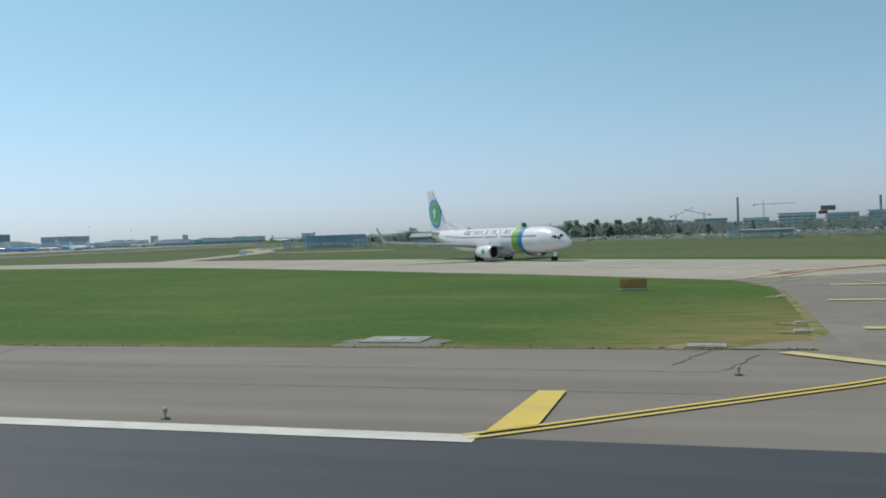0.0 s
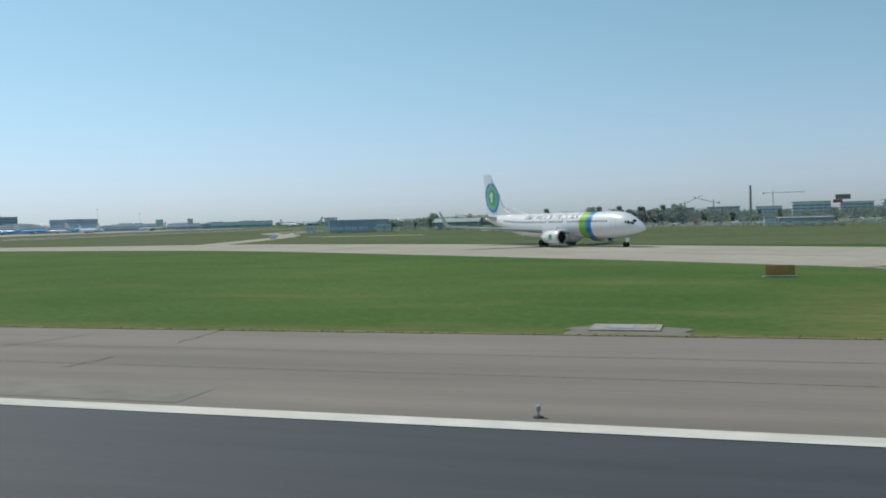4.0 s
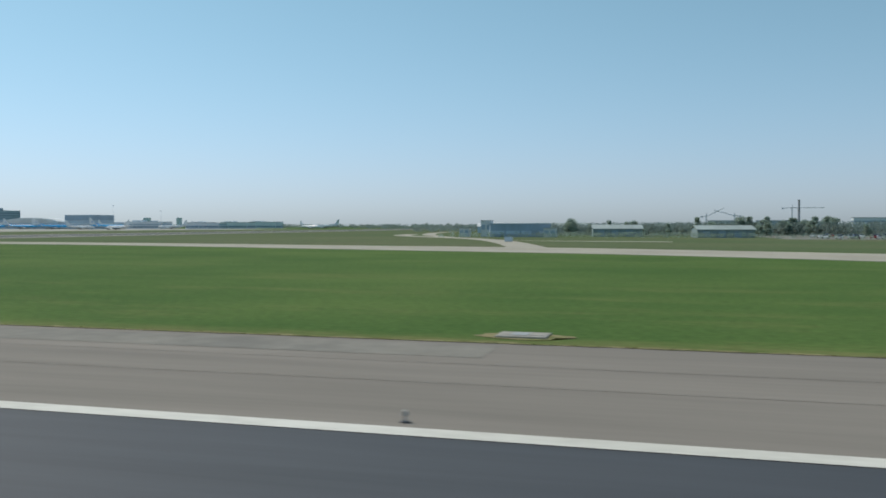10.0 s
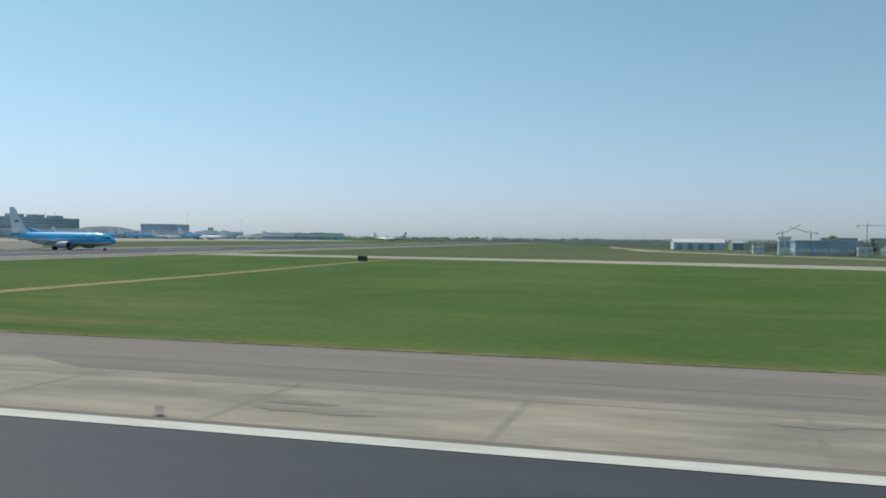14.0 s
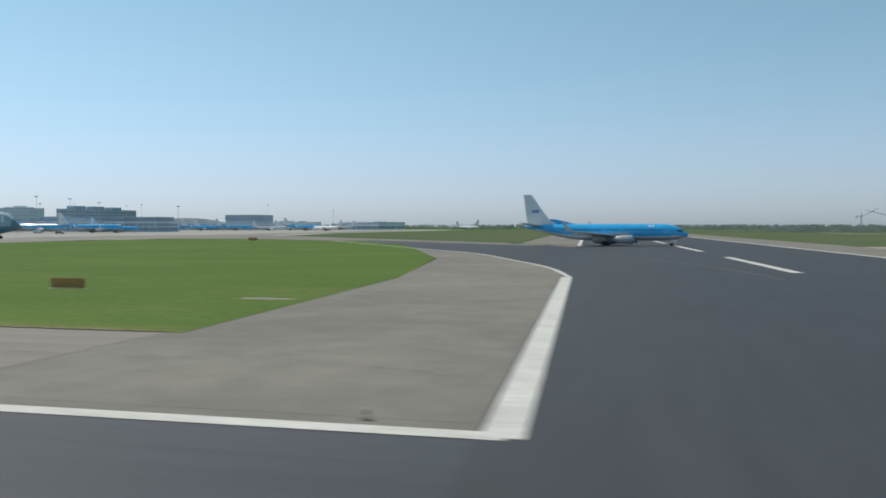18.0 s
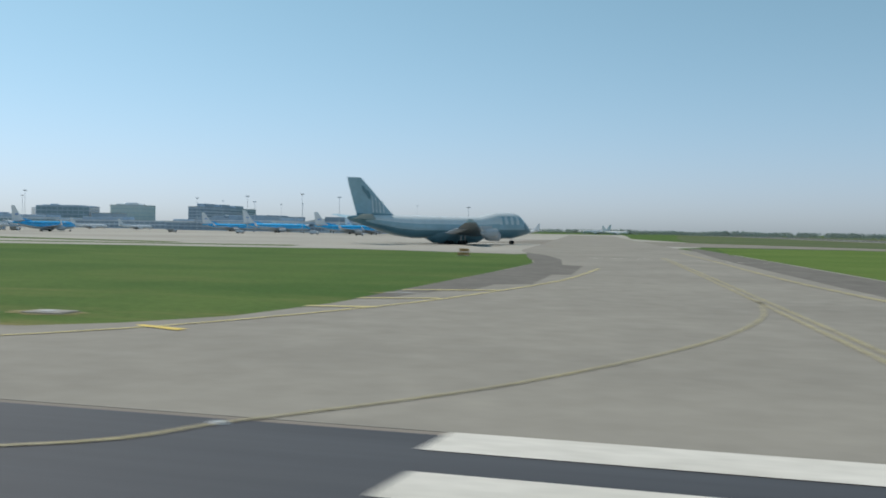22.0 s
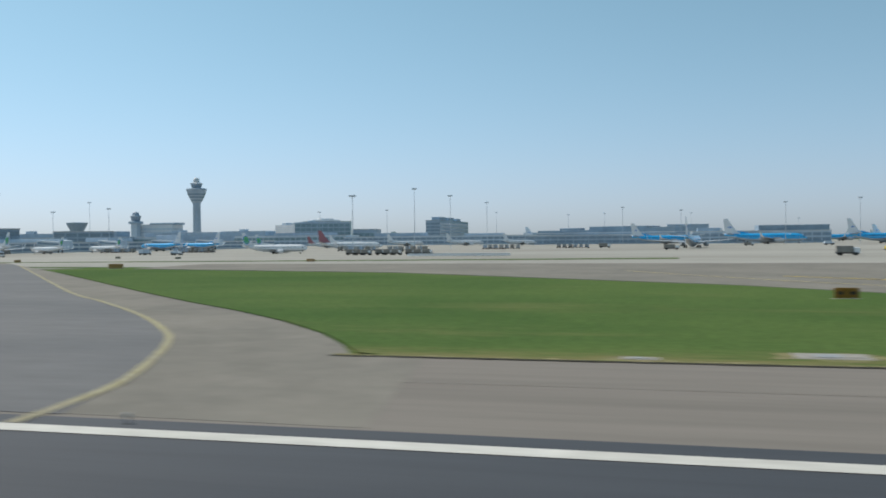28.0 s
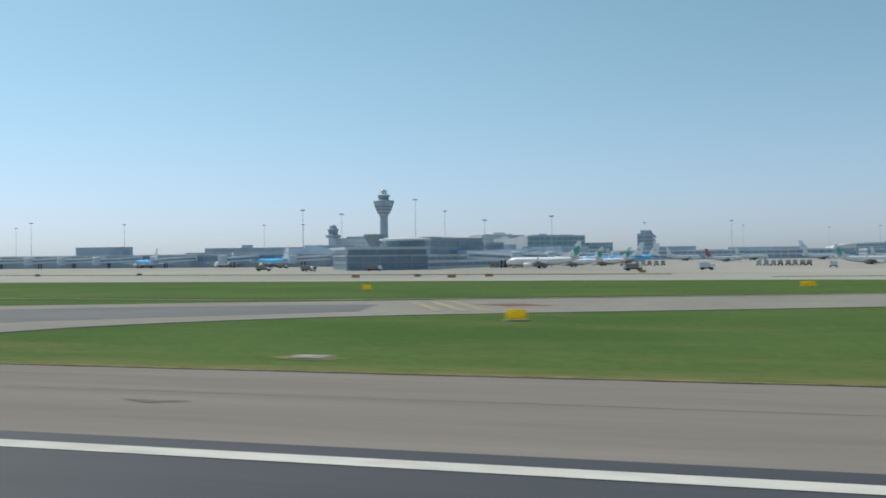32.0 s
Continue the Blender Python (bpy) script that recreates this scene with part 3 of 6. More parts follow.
ground_piece("repair_strip", [(-292.8, 19.6), (-293.2, 34.2), (-297.4, 34.2), (-297.6, 19.6)], 0.04, M_PATCH, "grey repaired strip across the shoulder", "pavement", depth=0.05)

# ---- markings ----
ZP = 0.062
def mark(name, bm, material, parent, label=""):
    return part(name, bm, material, parent, label)

def rect(x0, x1, y0, y1, z=ZP):
    return sheet(bmesh.new(), [(x0, y0), (x1, y0), (x1, y1), (x0, y1)], z)

for a, b in ((-5.3, -335.6), (-381.6, -541.9), (-620.4, -757), (-881, -920.8), (-945.8, -2400)):
    mark("side_stripe", rect(b, a, EDGE - 0.37, EDGE + 0.37), M_WHITE, runway)
for k in range(4):
    y = 19.25 - 3.35 * k
    mark("threshold_bar", sheet(bmesh.new(), [(-577.6, y - 1.72), (-547.8, y - 1.72), (-547.8, y), (-577.3, y)], ZP), M_WHITE, runway)
mark("threshold_line", rect(-543.7, -541.9, -22, 19.46, ZP + 0.006), M_WHITE, runway)
def hold(x, y):
    return (x + 0.022 * (y - 34.0), y)
for x in (-522.4, -521.0):
    mark("hold_line", sheet(bmesh.new(), [hold(x - 0.44, -20), hold(x + 0.44, -20), hold(x + 0.44, 34), hold(x - 0.44, 34)], ZP + 0.012), M_YELLOW, runway)
for x in (-519.7, -518.35):
    for k in range(15):
        y = 33.6 - 1.75 * k
        mark("hold_dash", sheet(bmesh.new(), [hold(x - 0.44, y - 0.85), hold(x + 0.44, y - 0.85), hold(x + 0.44, y), hold(x - 0.44, y)], ZP + 0.012), M_YELLOW, runway)
for k in range(8):
    mark("centre_stripe", rect(-60 - 75 * k, -30 - 75 * k, -3.9, -3.0), M_WHITE, runway)
# crossing runway
for x, y0, y1 in ((-336.25, 18.6, 1500), (-381.7, 18.6, 80), (-381.7, 205, 1500)):
    mark("side_stripe", sheet(bmesh.new(), [cross(x - 0.5, y0), cross(x + 0.5, y0), cross(x + 0.5, y1), cross(x - 0.5, y1)], ZP + 0.004), M_WHITE, cross_runway)
for k in range(-1, 14):
    y = 18.8 + 73.5 * k
    mark("centre_stripe", sheet(bmesh.new(), [cross(-359.6, y), cross(-358.4, y), cross(-358.4, y + 44), cross(-359.6, y + 44)], ZP), M_WHITE, cross_runway)
mark("lead_line", ribbon(bmesh.new(), smooth_line([(-367.4, 79.6), (-367.9, 84.5), (-371.6, 101.8), (-379.5, 127.6), (-393.1, 163.1), (-409.7, 195.1)]), 0.3, ZP + 0.004), M_PALE, cross_runway, "faded pale lead-off line")
for d in (0.0, 0.55):
    mark("guide_line", rect(-381, -337.6, 12.6 + d, 12.85 + d, ZP + 0.004), M_PALE, runway)
mark("corner_line", ribbon(bmesh.new(), smooth_line([(-386.0, 80.2), (-390, 98), (-397, 117.5), (-409, 147.5), (-430, 181.5), (-478, 261)]), 0.5, ZP), M_WHITE, cross_runway)

def yellow(parent, pts, w=0.35, material=None, double=0.0, z=ZP + 0.008):
    L = smooth_line(pts)
    for d in ((-double, double) if double else (0,)):
        mark("yellow_line", ribbon(bmesh.new(), offset(L, d), w, z), material or M_YELLOW, parent)

def bar(parent, pts, material=None):
    mark("yellow_bar", sheet(bmesh.new(), pts, ZP + 0.016), material or M_YELLOW, parent)

# entry beside the start
yellow(taxi_entry, [(-5.6, 18.9), (-3.6, 20.5), (-1, 22.7), (2, 25.2), (4.6, 27.5), (8, 31.5), (11, 38), (12.5, 50), (13, 72)], 0.16, double=0.19)
bar(taxi_entry, [(-5.25, 19.35), (-4.15, 20.3), (-4.2, 24.75), (-5.0, 24.65)])
bar(taxi_entry, [(2.05, 32.75), (2.6, 33.15), (7.9, 28.6), (7.7, 27.6)], M_YELP)
bar(taxi_entry, [(6.2, 54.3), (11, 54.3), (11, 55.1), (6.2, 55.1)], M_YELP)
bar(taxi_entry, [(6.0, 40.1), (11, 40.1), (11, 40.9), (6.0, 40.9)], M_YELP)
bar(taxi_entry, [(7.9, 67.2), (13, 67.0), (13, 68.0), (7.9, 68.2)], M_YELP)
yellow(taxi_far, [(2.3, 76.8), (4.6, 82.2), (6.8, 86.9), (16.6, 97.3), (24, 104)], 0.42, M_YELP, z=ZP + 0.012)
yellow(taxi_far, [(5.2, 78.3), (7.8, 84.2), (10.5, 89.5), (16.2, 95.0), (24, 100)], 0.42, M_YELP, z=ZP + 0.016)
yellow(taxi_far, [(2.9, 71.6), (4.0, 72.7), (8.8, 75.6)], 0.3, M_YELP)
yellow(taxi_far, [(8.0, 79.9), (9.85, 73.8), (11.7, 68.6), (13, 64)], 0.26, M_YELP)
yellow(taxi_far, [(-330, 200), (-240, 193), (-150, 174), (-90, 155), (-40, 122), (0, 95), (20, 85)], 0.3, M_FADED)
mark("red_panel", ribbon(bmesh.new(), smooth_line([(5.4, 83.0), (8.6, 86.6), (12.8, 91.9), (17, 95.8)]), 1.1, ZP), M_RED, taxi_far, "worn red instruction panel")
for k in range(4):
    mark("panel_letter", sheet(bmesh.new(), [(5.0 + 1.2 * k, 87.6 + 0.6 * k), (5.8 + 1.2 * k, 88.0 + 0.6 * k), (5.9 + 1.2 * k, 89.4 + 0.6 * k), (5.1 + 1.2 * k, 89.0 + 0.6 * k)], ZP + 0.004), M_WHITE if k else M_RED, taxi_far)
# taxiway across
yellow(taxi_far, [(-552.0, 20), (-554, 45), (-560, 92), (-564, 150), (-568, 205)], 0.7, M_FADED)
yellow(taxi_far, [(-563.3, 20), (-565, 50), (-568.4, 106), (-572, 160)], 0.3, M_FADED, double=0.35)
yellow(taxi_far, [(-600, 10), (-586, 15.2), (-582.5, 18.8), (-578.4, 23.8), (-575.4, 28.6), (-571.9, 35.6), (-569.2, 42.7), (-566.9, 52.1), (-565.9, 64)], 0.2, M_FADED)
yellow(taxi_far, [(-622, 18.9), (-615, 19.3), (-609, 21.4), (-603, 25.9), (-595, 35.5), (-588.6, 50), (-585, 63.4), (-581.4, 83.5), (-580, 110)], 0.3, M_YELP)
bar(taxi_far, [(-606.9, 29.4), (-606.1, 29.0), (-602.6, 25.8), (-603.5, 26.0)])
bar(taxi_far, [(-596.2, 35.6), (-595.9, 35.0), (-593.3, 34.1), (-593.3, 34.8)])
for x0, y0, x1, y1 in ((-593.0, 47.2, -588.8, 48.2), (-592.0, 54.0, -587.0, 55.9), (-591.6, 62.6, -584.7, 65.3)):
    bar(taxi_far, [(x0, y0), (x1, y1), (x1, y1 + 0.7), (x0, y0 + 0.7)], M_YELP)
bar(runway, [(-621.0, 19.5), (-620.0, 19.5), (-619.9, 24.0), (-620.8, 24.0)])
for y, x0, x1 in ((152, -585, -560), (146, -566, -555)):
    for k in range(6):
        x = x0 + (x1 - x0) * k / 6
        mark("white_dash", rect(x, x + (x1 - x0) / 9, y, y + 0.5, ZP + 0.01), M_WHITE, taxi_far)
mark("taxi_edge_line", ribbon(bmesh.new(), [(-544.4, 24.4), (-549.2, 82), (-557.2, 194)], 0.5, ZP), M_SLABC, taxi_far)
# apron entry
yellow(runway, [(-821.5, 20.4), (-822.8, 25.7), (-824.8, 33), (-828, 42), (-838, 58), (-861, 80), (-890, 108)], 0.62)
yellow(runway, [(-840.5, 19.6), (-839.1, 21.2), (-836.8, 25.2), (-834.8, 30.0), (-833.8, 36.1), (-834.1, 43.7), (-835.2, 50.1), (-837.5, 57.4), (-843.4, 65.9)], 0.32, M_FADED)
yellow(runway, [(-880.8, 19.0), (-869.4, 25.4), (-862.5, 30.4), (-860.1, 36.3), (-859, 43), (-859, 53), (-861.5, 62.5), (-866, 70.5), (-877, 80), (-892.6, 99), (-909, 126)], 0.36, M_YELP)
yellow(runway, [(-800, 41), (-807, 46), (-818, 58), (-830, 74), (-850, 96), (-880, 118)], 0.3, M_FADED)
yellow(runway, [(-866, 93), (-840, 88), (-822, 72)], 0.3, M_FADED)
yellow(runway, [(-920.4, 19.2), (-920.7, 21.7), (-921.5, 25.5), (-923.6, 30.6), (-926.4, 36.3), (-929.4, 40.9), (-936.5, 49.5), (-947.7, 61), (-960, 73), (-1001, 118), (-1042, 163)], 0.42, M_FADED)
yellow(runway, [(-945.8, 18.9), (-947.3, 24.4), (-950.2, 30.4), (-955.4, 37.4), (-970.6, 54), (-995.6, 79), (-1039.6, 118.6), (-1086, 165)], 0.45, M_YELP)
mark("taxi_centre_line", ribbon(bmesh.new(), smooth_line([(-934.2, 19.3), (-935.3, 26.6), (-937.2, 31.4), (-942.3, 39.6), (-960.3, 57.5), (-978, 74), (-1019, 112), (-1070, 166)]), 0.32, ZP), M_WHITE, runway)
yellow(runway, [(-934.8, 19.3), (-935.8, 26.6), (-937.7, 31.4), (-942.8, 39.6)], 0.3, M_YELP)
mark("thin_line", ribbon(bmesh.new(), [(-866, 28.6), (-843, 29.3), (-810, 31.4), (-775, 31.2)], 0.22, ZP), M_FADED, runway)
bar(runway, [(-881.9, 19.6), (-880.6, 19.4), (-880.8, 24.1), (-882.1, 24.0)])
bar(runway, [(-873.6, 28.9), (-873.2, 28.2), (-869.2, 25.1), (-869.5, 25.8)])
for x0, y0, x1, y1 in ((-865.2, 37.0, -860.2, 35.8), (-863.2, 49.6, -858.8, 50.2), (-865.8, 61.2, -862.0, 62.8)):
    bar(runway, [(x0, y0), (x1, y1), (x1, y1 + 0.6), (x0, y0 + 0.6)], M_YELP)
bar(runway, [(-878.4, 76.6), (-868, 85.4), (-867.4, 86.2), (-878.6, 77.6)], M_RED)
# crossed taxi marks near the end
for k in range(3):
    bar(runway, [(-1176.5 + 2.2 * k, 87), (-1175.6 + 2.2 * k, 87), (-1168.6 + 2.2 * k, 72), (-1169.5 + 2.2 * k, 72)], M_FADED)
for k in range(3):
    bar(runway, [(-1168.2 + 1.5 * k, 82.6 - 1.2 * k), (-1163.6 + 1.5 * k, 84.0 - 1.2 * k), (-1163.4 + 1.5 * k, 83.4 - 1.2 * k), (-1168.0 + 1.5 * k, 82.0 - 1.2 * k)], M_RED)

mark("edge_band", ribbon(bmesh.new(), smooth_line([(-1268, 91.4), (-1218, 90.6), (-1184, 91.2), (-1127, 108.8), (-1064, 138.8)]), 0.9, ZP), M_SLABC, runway, "pale worn edge band")
# seams, cracks and stains of the paving
rs = random.Random(4)
for a, b, y in ((0, -330, 24.9), (0, -330, 28.6), (-400, -540, 25.3), (-400, -540, 29.4), (-625, -760, 26.9), (-890, -1250, 27.4)):
    n = int((a - b) / 6)
    pts = [(a + (b - a) * k / n, y + rs.uniform(-0.06, 0.06)) for k in range(n + 1)]
    part("tar_seam", ribbon(bmesh.new(), pts, 0.045, 0.041), M_SEAM, shoulder)
for cx, cy, dx, dy in ((-31.0, 29.8, -0.6, 4.6), (-31.6, 24.0, 0.3, 2.4), (-54.2, 29.5, -0.4, 4.2), (-55.2, 25.0, 1.6, 1.2), (-38, 28, 1.1, 4.8), (-1.5, 30, 1.4, 4.0), (0.2, 29, 1.2, 3.4), (-66, 26, 0.4, 2.0), (-85, 25, 1.5, 1.5), (-150, 21.5, 1.4, 4.2), (-165, 21.2, 0.6, 4.4), (-181, 21.4, -1.2, 4.4)):
    pts = [(cx + dx * k / 9 + rs.uniform(-0.13, 0.13), cy + dy * k / 9) for k in range(10)]
    part("crack", ribbon(bmesh.new(), pts, 0.06, 0.0425), M_STAINC if -292 < cx < -131 else M_CRACK, shoulder)
for pts, w in (([(-317, 20), (-320.2, 26.6), (-324.5, 30.5), (-329, 34.1)], 0.55), ([(-329, 34.1), (-333, 90), (-340.4, 175)], 0.5), ([(-382.5, 26), (-390, 28), (-405, 27.5)], 0.25)):
    part("drain_seam", ribbon(bmesh.new(), pts, w, 0.044), M_SEAM, cross_shoulder)
for cx, cy, rx, ry in ((-626.2, 22.9, 1.0, 1.0), (-624.2, 22.2, 0.9, 0.8), (-69, 21.3, 0.9, 0.35), (-445, 22, 1.6, 0.5), (-1043, 25.2, 0.9, 0.5), (-1106, 26.2, 0.9, 0.4), (-1166, 25.5, 1.2, 0.6), (-185, 22.2, 2.6, 1.3), (-171, 23, 1.8, 0.8), (-210, 23.4, 3, 1.2), (-225, 22, 2.2, 0.9), (-296, 20.6, 0.8, 0.5), (-975, 26.5, 1.6, 0.4)):
    for k in range(4):
        ux, uy, lx, ly = cx + rx * rs.uniform(-0.9, 0.9), cy + ry * rs.uniform(-0.8, 0.8), rx * rs.uniform(0.25, 0.6), ry * rs.uniform(0.12, 0.4)
        pts = [(ux + lx * math.cos(a) * rs.uniform(0.6, 1.2), uy + ly * math.sin(a) * rs.uniform(0.5, 1.2) + 0.15 * ly * math.cos(a)) for a in [2 * math.pi * q / 12 for q in range(12)]]
        part("stain", sheet(bmesh.new(), pts, 0.0445 + 0.0006 * k), M_STAINC if -292 < cx < -131 else M_STAIN, shoulder)
for k in range(21):
    x = -137.4 - 7.5 * k
    pts = [(x + rs.uniform(-0.05, 0.05), 19.7 + 6.1 * q / 6) for q in range(7)]
    part("slab_joint", ribbon(bmesh.new(), pts, 0.10, 0.043), M_STAINC, shoulder)
for x0, x1, y0, y1 in ((-41, -24, 19.6, 21.4), (-205, -176, 28.5, 31.5), (-470, -440, 19.7, 23.5), (-130, -104, 30, 33.2), (-700, -655, 20.6, 22.2), (-1010, -985, 28.6, 31.6)):
    part("repair_patch", rect(x0, x1, y0, y1, 0.0395), M_PATCH, shoulder)

# dry fringe and tufts where the grass meets the paving
rg = random.Random(11)
verts, faces = [], []
for x0, x1 in ((3.5, -318.5), (-399.5, -543.8), (-603, -770), (-882, -917), (-962, -1210)):
    x = x0
    while x > x1:
        x -= rg.uniform(0.05, 0.13) if x > -320 else rg.uniform(0.09, 0.2)
        y = lip_y(x) + abs(rg.gauss(0, 0.16)) - 0.06
        h, w = rg.uniform(0.03, 0.09), rg.uniform(0.05, 0.14)
        a = rg.uniform(0, math.pi)
        i = len(verts)
        verts += [(x - w * math.cos(a), y - w * math.sin(a), 0.0), (x + w * math.cos(a), y + w * math.sin(a), 0.0), (x + w * 0.5 * math.cos(a + 1), y, h), (x - w * 0.3, y + w * 0.4, h * 0.8)]
        faces += [(i, i + 1, i + 2), (i, i + 2, i + 3)]
me = bpy.data.meshes.new("grass_tufts")
me.from_pydata(verts, [], faces)
me.materials.append(M_TUFT)
tagged(new("grass_tufts", me), "ragged low green grass tufts along the pavement edge", "grass", kind="stuff")

# strip of dry soil, and the grass foot's shade laid as a dark strip
for x0, x1, z in ((3.5, -318.5, 0.036), (-399.5, -543.8, 0.0625), (-603, -770, 0.036), (-882, -917, 0.0625), (-962, -1210, 0.036)):
    n = int((x0 - x1) / 0.8)
    bm, bm2, last, last2 = bmesh.new(), bmesh.new(), None, None
    for k in range(n + 1):
        x = x0 + (x1 - x0) * k / n
        y = lip_y(x)
        now = (bm.verts.new((x, y + rg.uniform(0.0, 0.05), z)), bm.verts.new((x, y + rg.uniform(0.16, 0.5), z)))
        now2 = (bm2.verts.new((x, y - rg.uniform(0.10, 0.22) - (0.12 if x < -880 else 0.0), z - 0.002)), bm2.verts.new((x, y + 0.03, z - 0.002)))
        if last:
            bm.faces.new((last[0], last[1], now[1], now[0]))
            bm2.faces.new((last2[0], last2[1], now2[1], now2[0]))
        last, last2 = now, now2
    tagged(mesh_object("soil_edge", bm, M_SOIL), "strip of dry straw and soil along the pavement edge", "soil", kind="structure")
    tagged(mesh_object("edge_shade", bm2, M_LIPSHADE), "dark strip of painted shade at the foot of the grass edge", "joint", kind="structure")

# ---- small things along the runway ----
def edge_light():
    ob = thing("edge_light", Matrix(), "small white runway edge light on a short steel stem", "runway light", "edge lights along the runway")
    part("base", lathe(bmesh.new(), [(0.17, 0.0), (0.17, 0.03), (0.12, 0.045)], 12), M_DARKST, ob)
    part("stem", lathe(bmesh.new(), [(0.035, 0.045), (0.035, 0.22)], 8), M_STEEL, ob)
    part("housing", lathe(bmesh.new(), [(0.06, 0.20), (0.085, 0.24), (0.085, 0.33)], 12), M_STEEL, ob)
    part("lens", lathe(bmesh.new(), [(0.08, 0.33), (0.078, 0.37), (0.05, 0.40), (0.012, 0.41)], 12), M_LAMPW, ob, "white glass lens", True)
    return ob
first = edge_light()
k_list = [15.6, -14.2, -44.0, -73.7] + [-103.5 - 31.3 * k for k in range(36)]
for x in k_list:
    if -383 < x < -336 or -615 < x < -545 or -880 < x < -760:
        continue
    copy_thing(first, pose(x, 19.75, 0.03) @ Matrix.Scale(0.75, 4))
first.matrix_basis = pose(0.6, 28.1, 0.03) @ Matrix.Scale(0.75, 4)

def inset_light(x, y):
    ob = thing("inset_light", pose(x, y, 0.046), "flush white inset light in the runway asphalt", "runway light", "inset lights in the runway")
    part("rim", lathe(bmesh.new(), [(0.24, 0.0), (0.23, 0.022), (0.17, 0.026)], 16), M_STEEL, ob)
    part("lens", lathe(bmesh.new(), [(0.17, 0.024), (0.14, 0.045), (0.02, 0.05)], 16), M_LAMPW, ob, "white glass lens", True)
for x in (-582.8, -597.5, -820.4, -848.4, -876.6, -930.7):
    inset_light(x, 18.5 if x > -590 or x < -920 else 19.9)

def slab_cover(x, y, w, d, label, rough_base=True):
    ob = thing("manhole_cover", pose(x, y, 0.0), label, "manhole cover", "manhole covers in the grass")
    part("plinth", box(bmesh.new(), -w / 2, w / 2, -d / 2, d / 2, -0.05, 0.075, 0.02), M_SLABC, ob)
    part("lid", box(bmesh.new(), -w * 0.22, w * 0.12, -d * 0.28, d * 0.28, 0.075, 0.10, 0.01), M_STEEL, ob, "grey steel lid")
    part("lid", box(bmesh.new(), w * 0.16, w * 0.42, -d * 0.24, d * 0.24, 0.075, 0.095, 0.008), M_SLABC, ob)
    return ob
for x, y, w, d in ((-13.8, 36.3, 2.9, 1.9), (-0.4, 34.8, 1.5, 0.9), (-103.7, 36.8, 2.2, 1.6), (-197.0, 41.0, 2.4, 1.7), (-296.3, 42.6, 2.4, 1.4), (-418.0, 42.0, 2.6, 1.5), (-448.1, 36.4, 2.4, 1.2), (-603.9, 39.2, 2.4, 1.6), (-626.3, 36.4, 2.5, 1.4), (-904.6, 34.3, 1.5, 0.7), (-897.4, 36.0, 2.8, 1.7), (-621.2, 34.0, 1.6, 0.7), (-969.5, 39.0, 1.6, 1.0), (-1032.8, 38.4, 1.7, 1.2), (-1121.4, 37.5, 1.8, 1.2), (-1166.2, 38.3, 1.8, 1.2), (-713.7, 35.8, 2.2, 1.2), (-683.4, 36.6, 1.2, 1.0), (3.55, 39.7, 0.8, 0.7), (3.7, 43.0, 0.5, 0.6), (3.95, 58.1, 0.55, 0.9), (-320.0, 59.6, 3.2, 0.7), (-402.8, 51.5, 3.2, 0.7), (-545.2, 47.3, 1.3, 0.6), (-538.2, 37.0, 1.7, 1.0), (-533.6, 41.4, 1.9, 1.2), (-590.5, 60, 3.0, 0.8), (-996, 35.2, 1.6, 0.8), (-545.0, 38.6, 1.6, 0.5), (-544.6, 35.3, 1.3, 0.5)):
    slab_cover(x, y, w, d, "pale concrete manhole slab with steel lids set in grass" if w > 1.5 else "small pale concrete cover slab set in grass")
    z = 0.0605 if -543 < x < -399 or -916 < x < -873 else 0.004
    n = 15
    pts = [(x + (w * 0.62 + 0.7) * math.cos(a) * rg.uniform(0.75, 1.2), y - 0.1 + (d * 0.5 + 0.45) * math.sin(a) * rg.uniform(0.7, 1.25)) for a in [2 * math.pi * k / n for k in range(n)]]
    tagged(mesh_object("worn_ground", sheet(bmesh.new(), pts, z), M_SOIL), "bare dry soil round a manhole cover", "soil", kind="structure")
# worn paths from the covers to the shoulder
for x0, x1, y0, y1, z in ((-297.3, -295.4, 34.0, 42.0, 0.010), (-419.2, -416.9, 34.0, 41.5, 0.064), (-197.6, -195.6, 34.0, 40.4, 0.010), (-535.0, -532.2, 34.0, 41.2, 0.064), (-1034.6, -1031, 33.2, 38.2, 0.012), (-1123.4, -1119.6, 33.2, 37.6, 0.012), (-16.2, -11.2, 33.6, 36.6, 0.010), (-971, -968, 33.2, 38.6, 0.012)):
    n = 7
    left = [(x0 + rg.uniform(-0.25, 0.25), y0 + (y1 - y0) * k / n) for k in range(n + 1)]
    right = [(x1 + rg.uniform(-0.25, 0.25), y0 + (y1 - y0) * k / n) for k in range(n, -1, -1)]
    tagged(mesh_object("worn_path", sheet(bmesh.new(), left + right, z), M_PATCH), "worn grey gravel path from cover to shoulder", "path", kind="structure")

def sign_board(x, y, w, h, face, label, turn=0.0, bars=0):
    ob = thing("airfield_sign", pose(x, y, 0.0, 0, 0, turn), label, "sign", "airfield signs")
    part("board", box(bmesh.new(), -w / 2, w / 2, -0.09, 0.09, 0.12, 0.12 + h, 0.02), face, ob)
    n = max(2, int(w / 0.9))
    for k in range(n):
        lx = -w / 2 + w * (k + 0.5) / n
        part("leg", box(bmesh.new(), lx - 0.04, lx + 0.04, -0.04, 0.04, -0.05, 0.14), M_STEEL, ob)
    for k in range(bars):
        bx = -w / 2 + w * (k + 0.5) / bars
        part("letter_bar", box(bmesh.new(), bx - w * 0.12 / bars * 2, bx + w * 0.12 / bars * 2, -0.104, -0.088, 0.12 + h * 0.34, 0.12 + h * 0.66), M_SIGNK, ob, "black lettering bar")
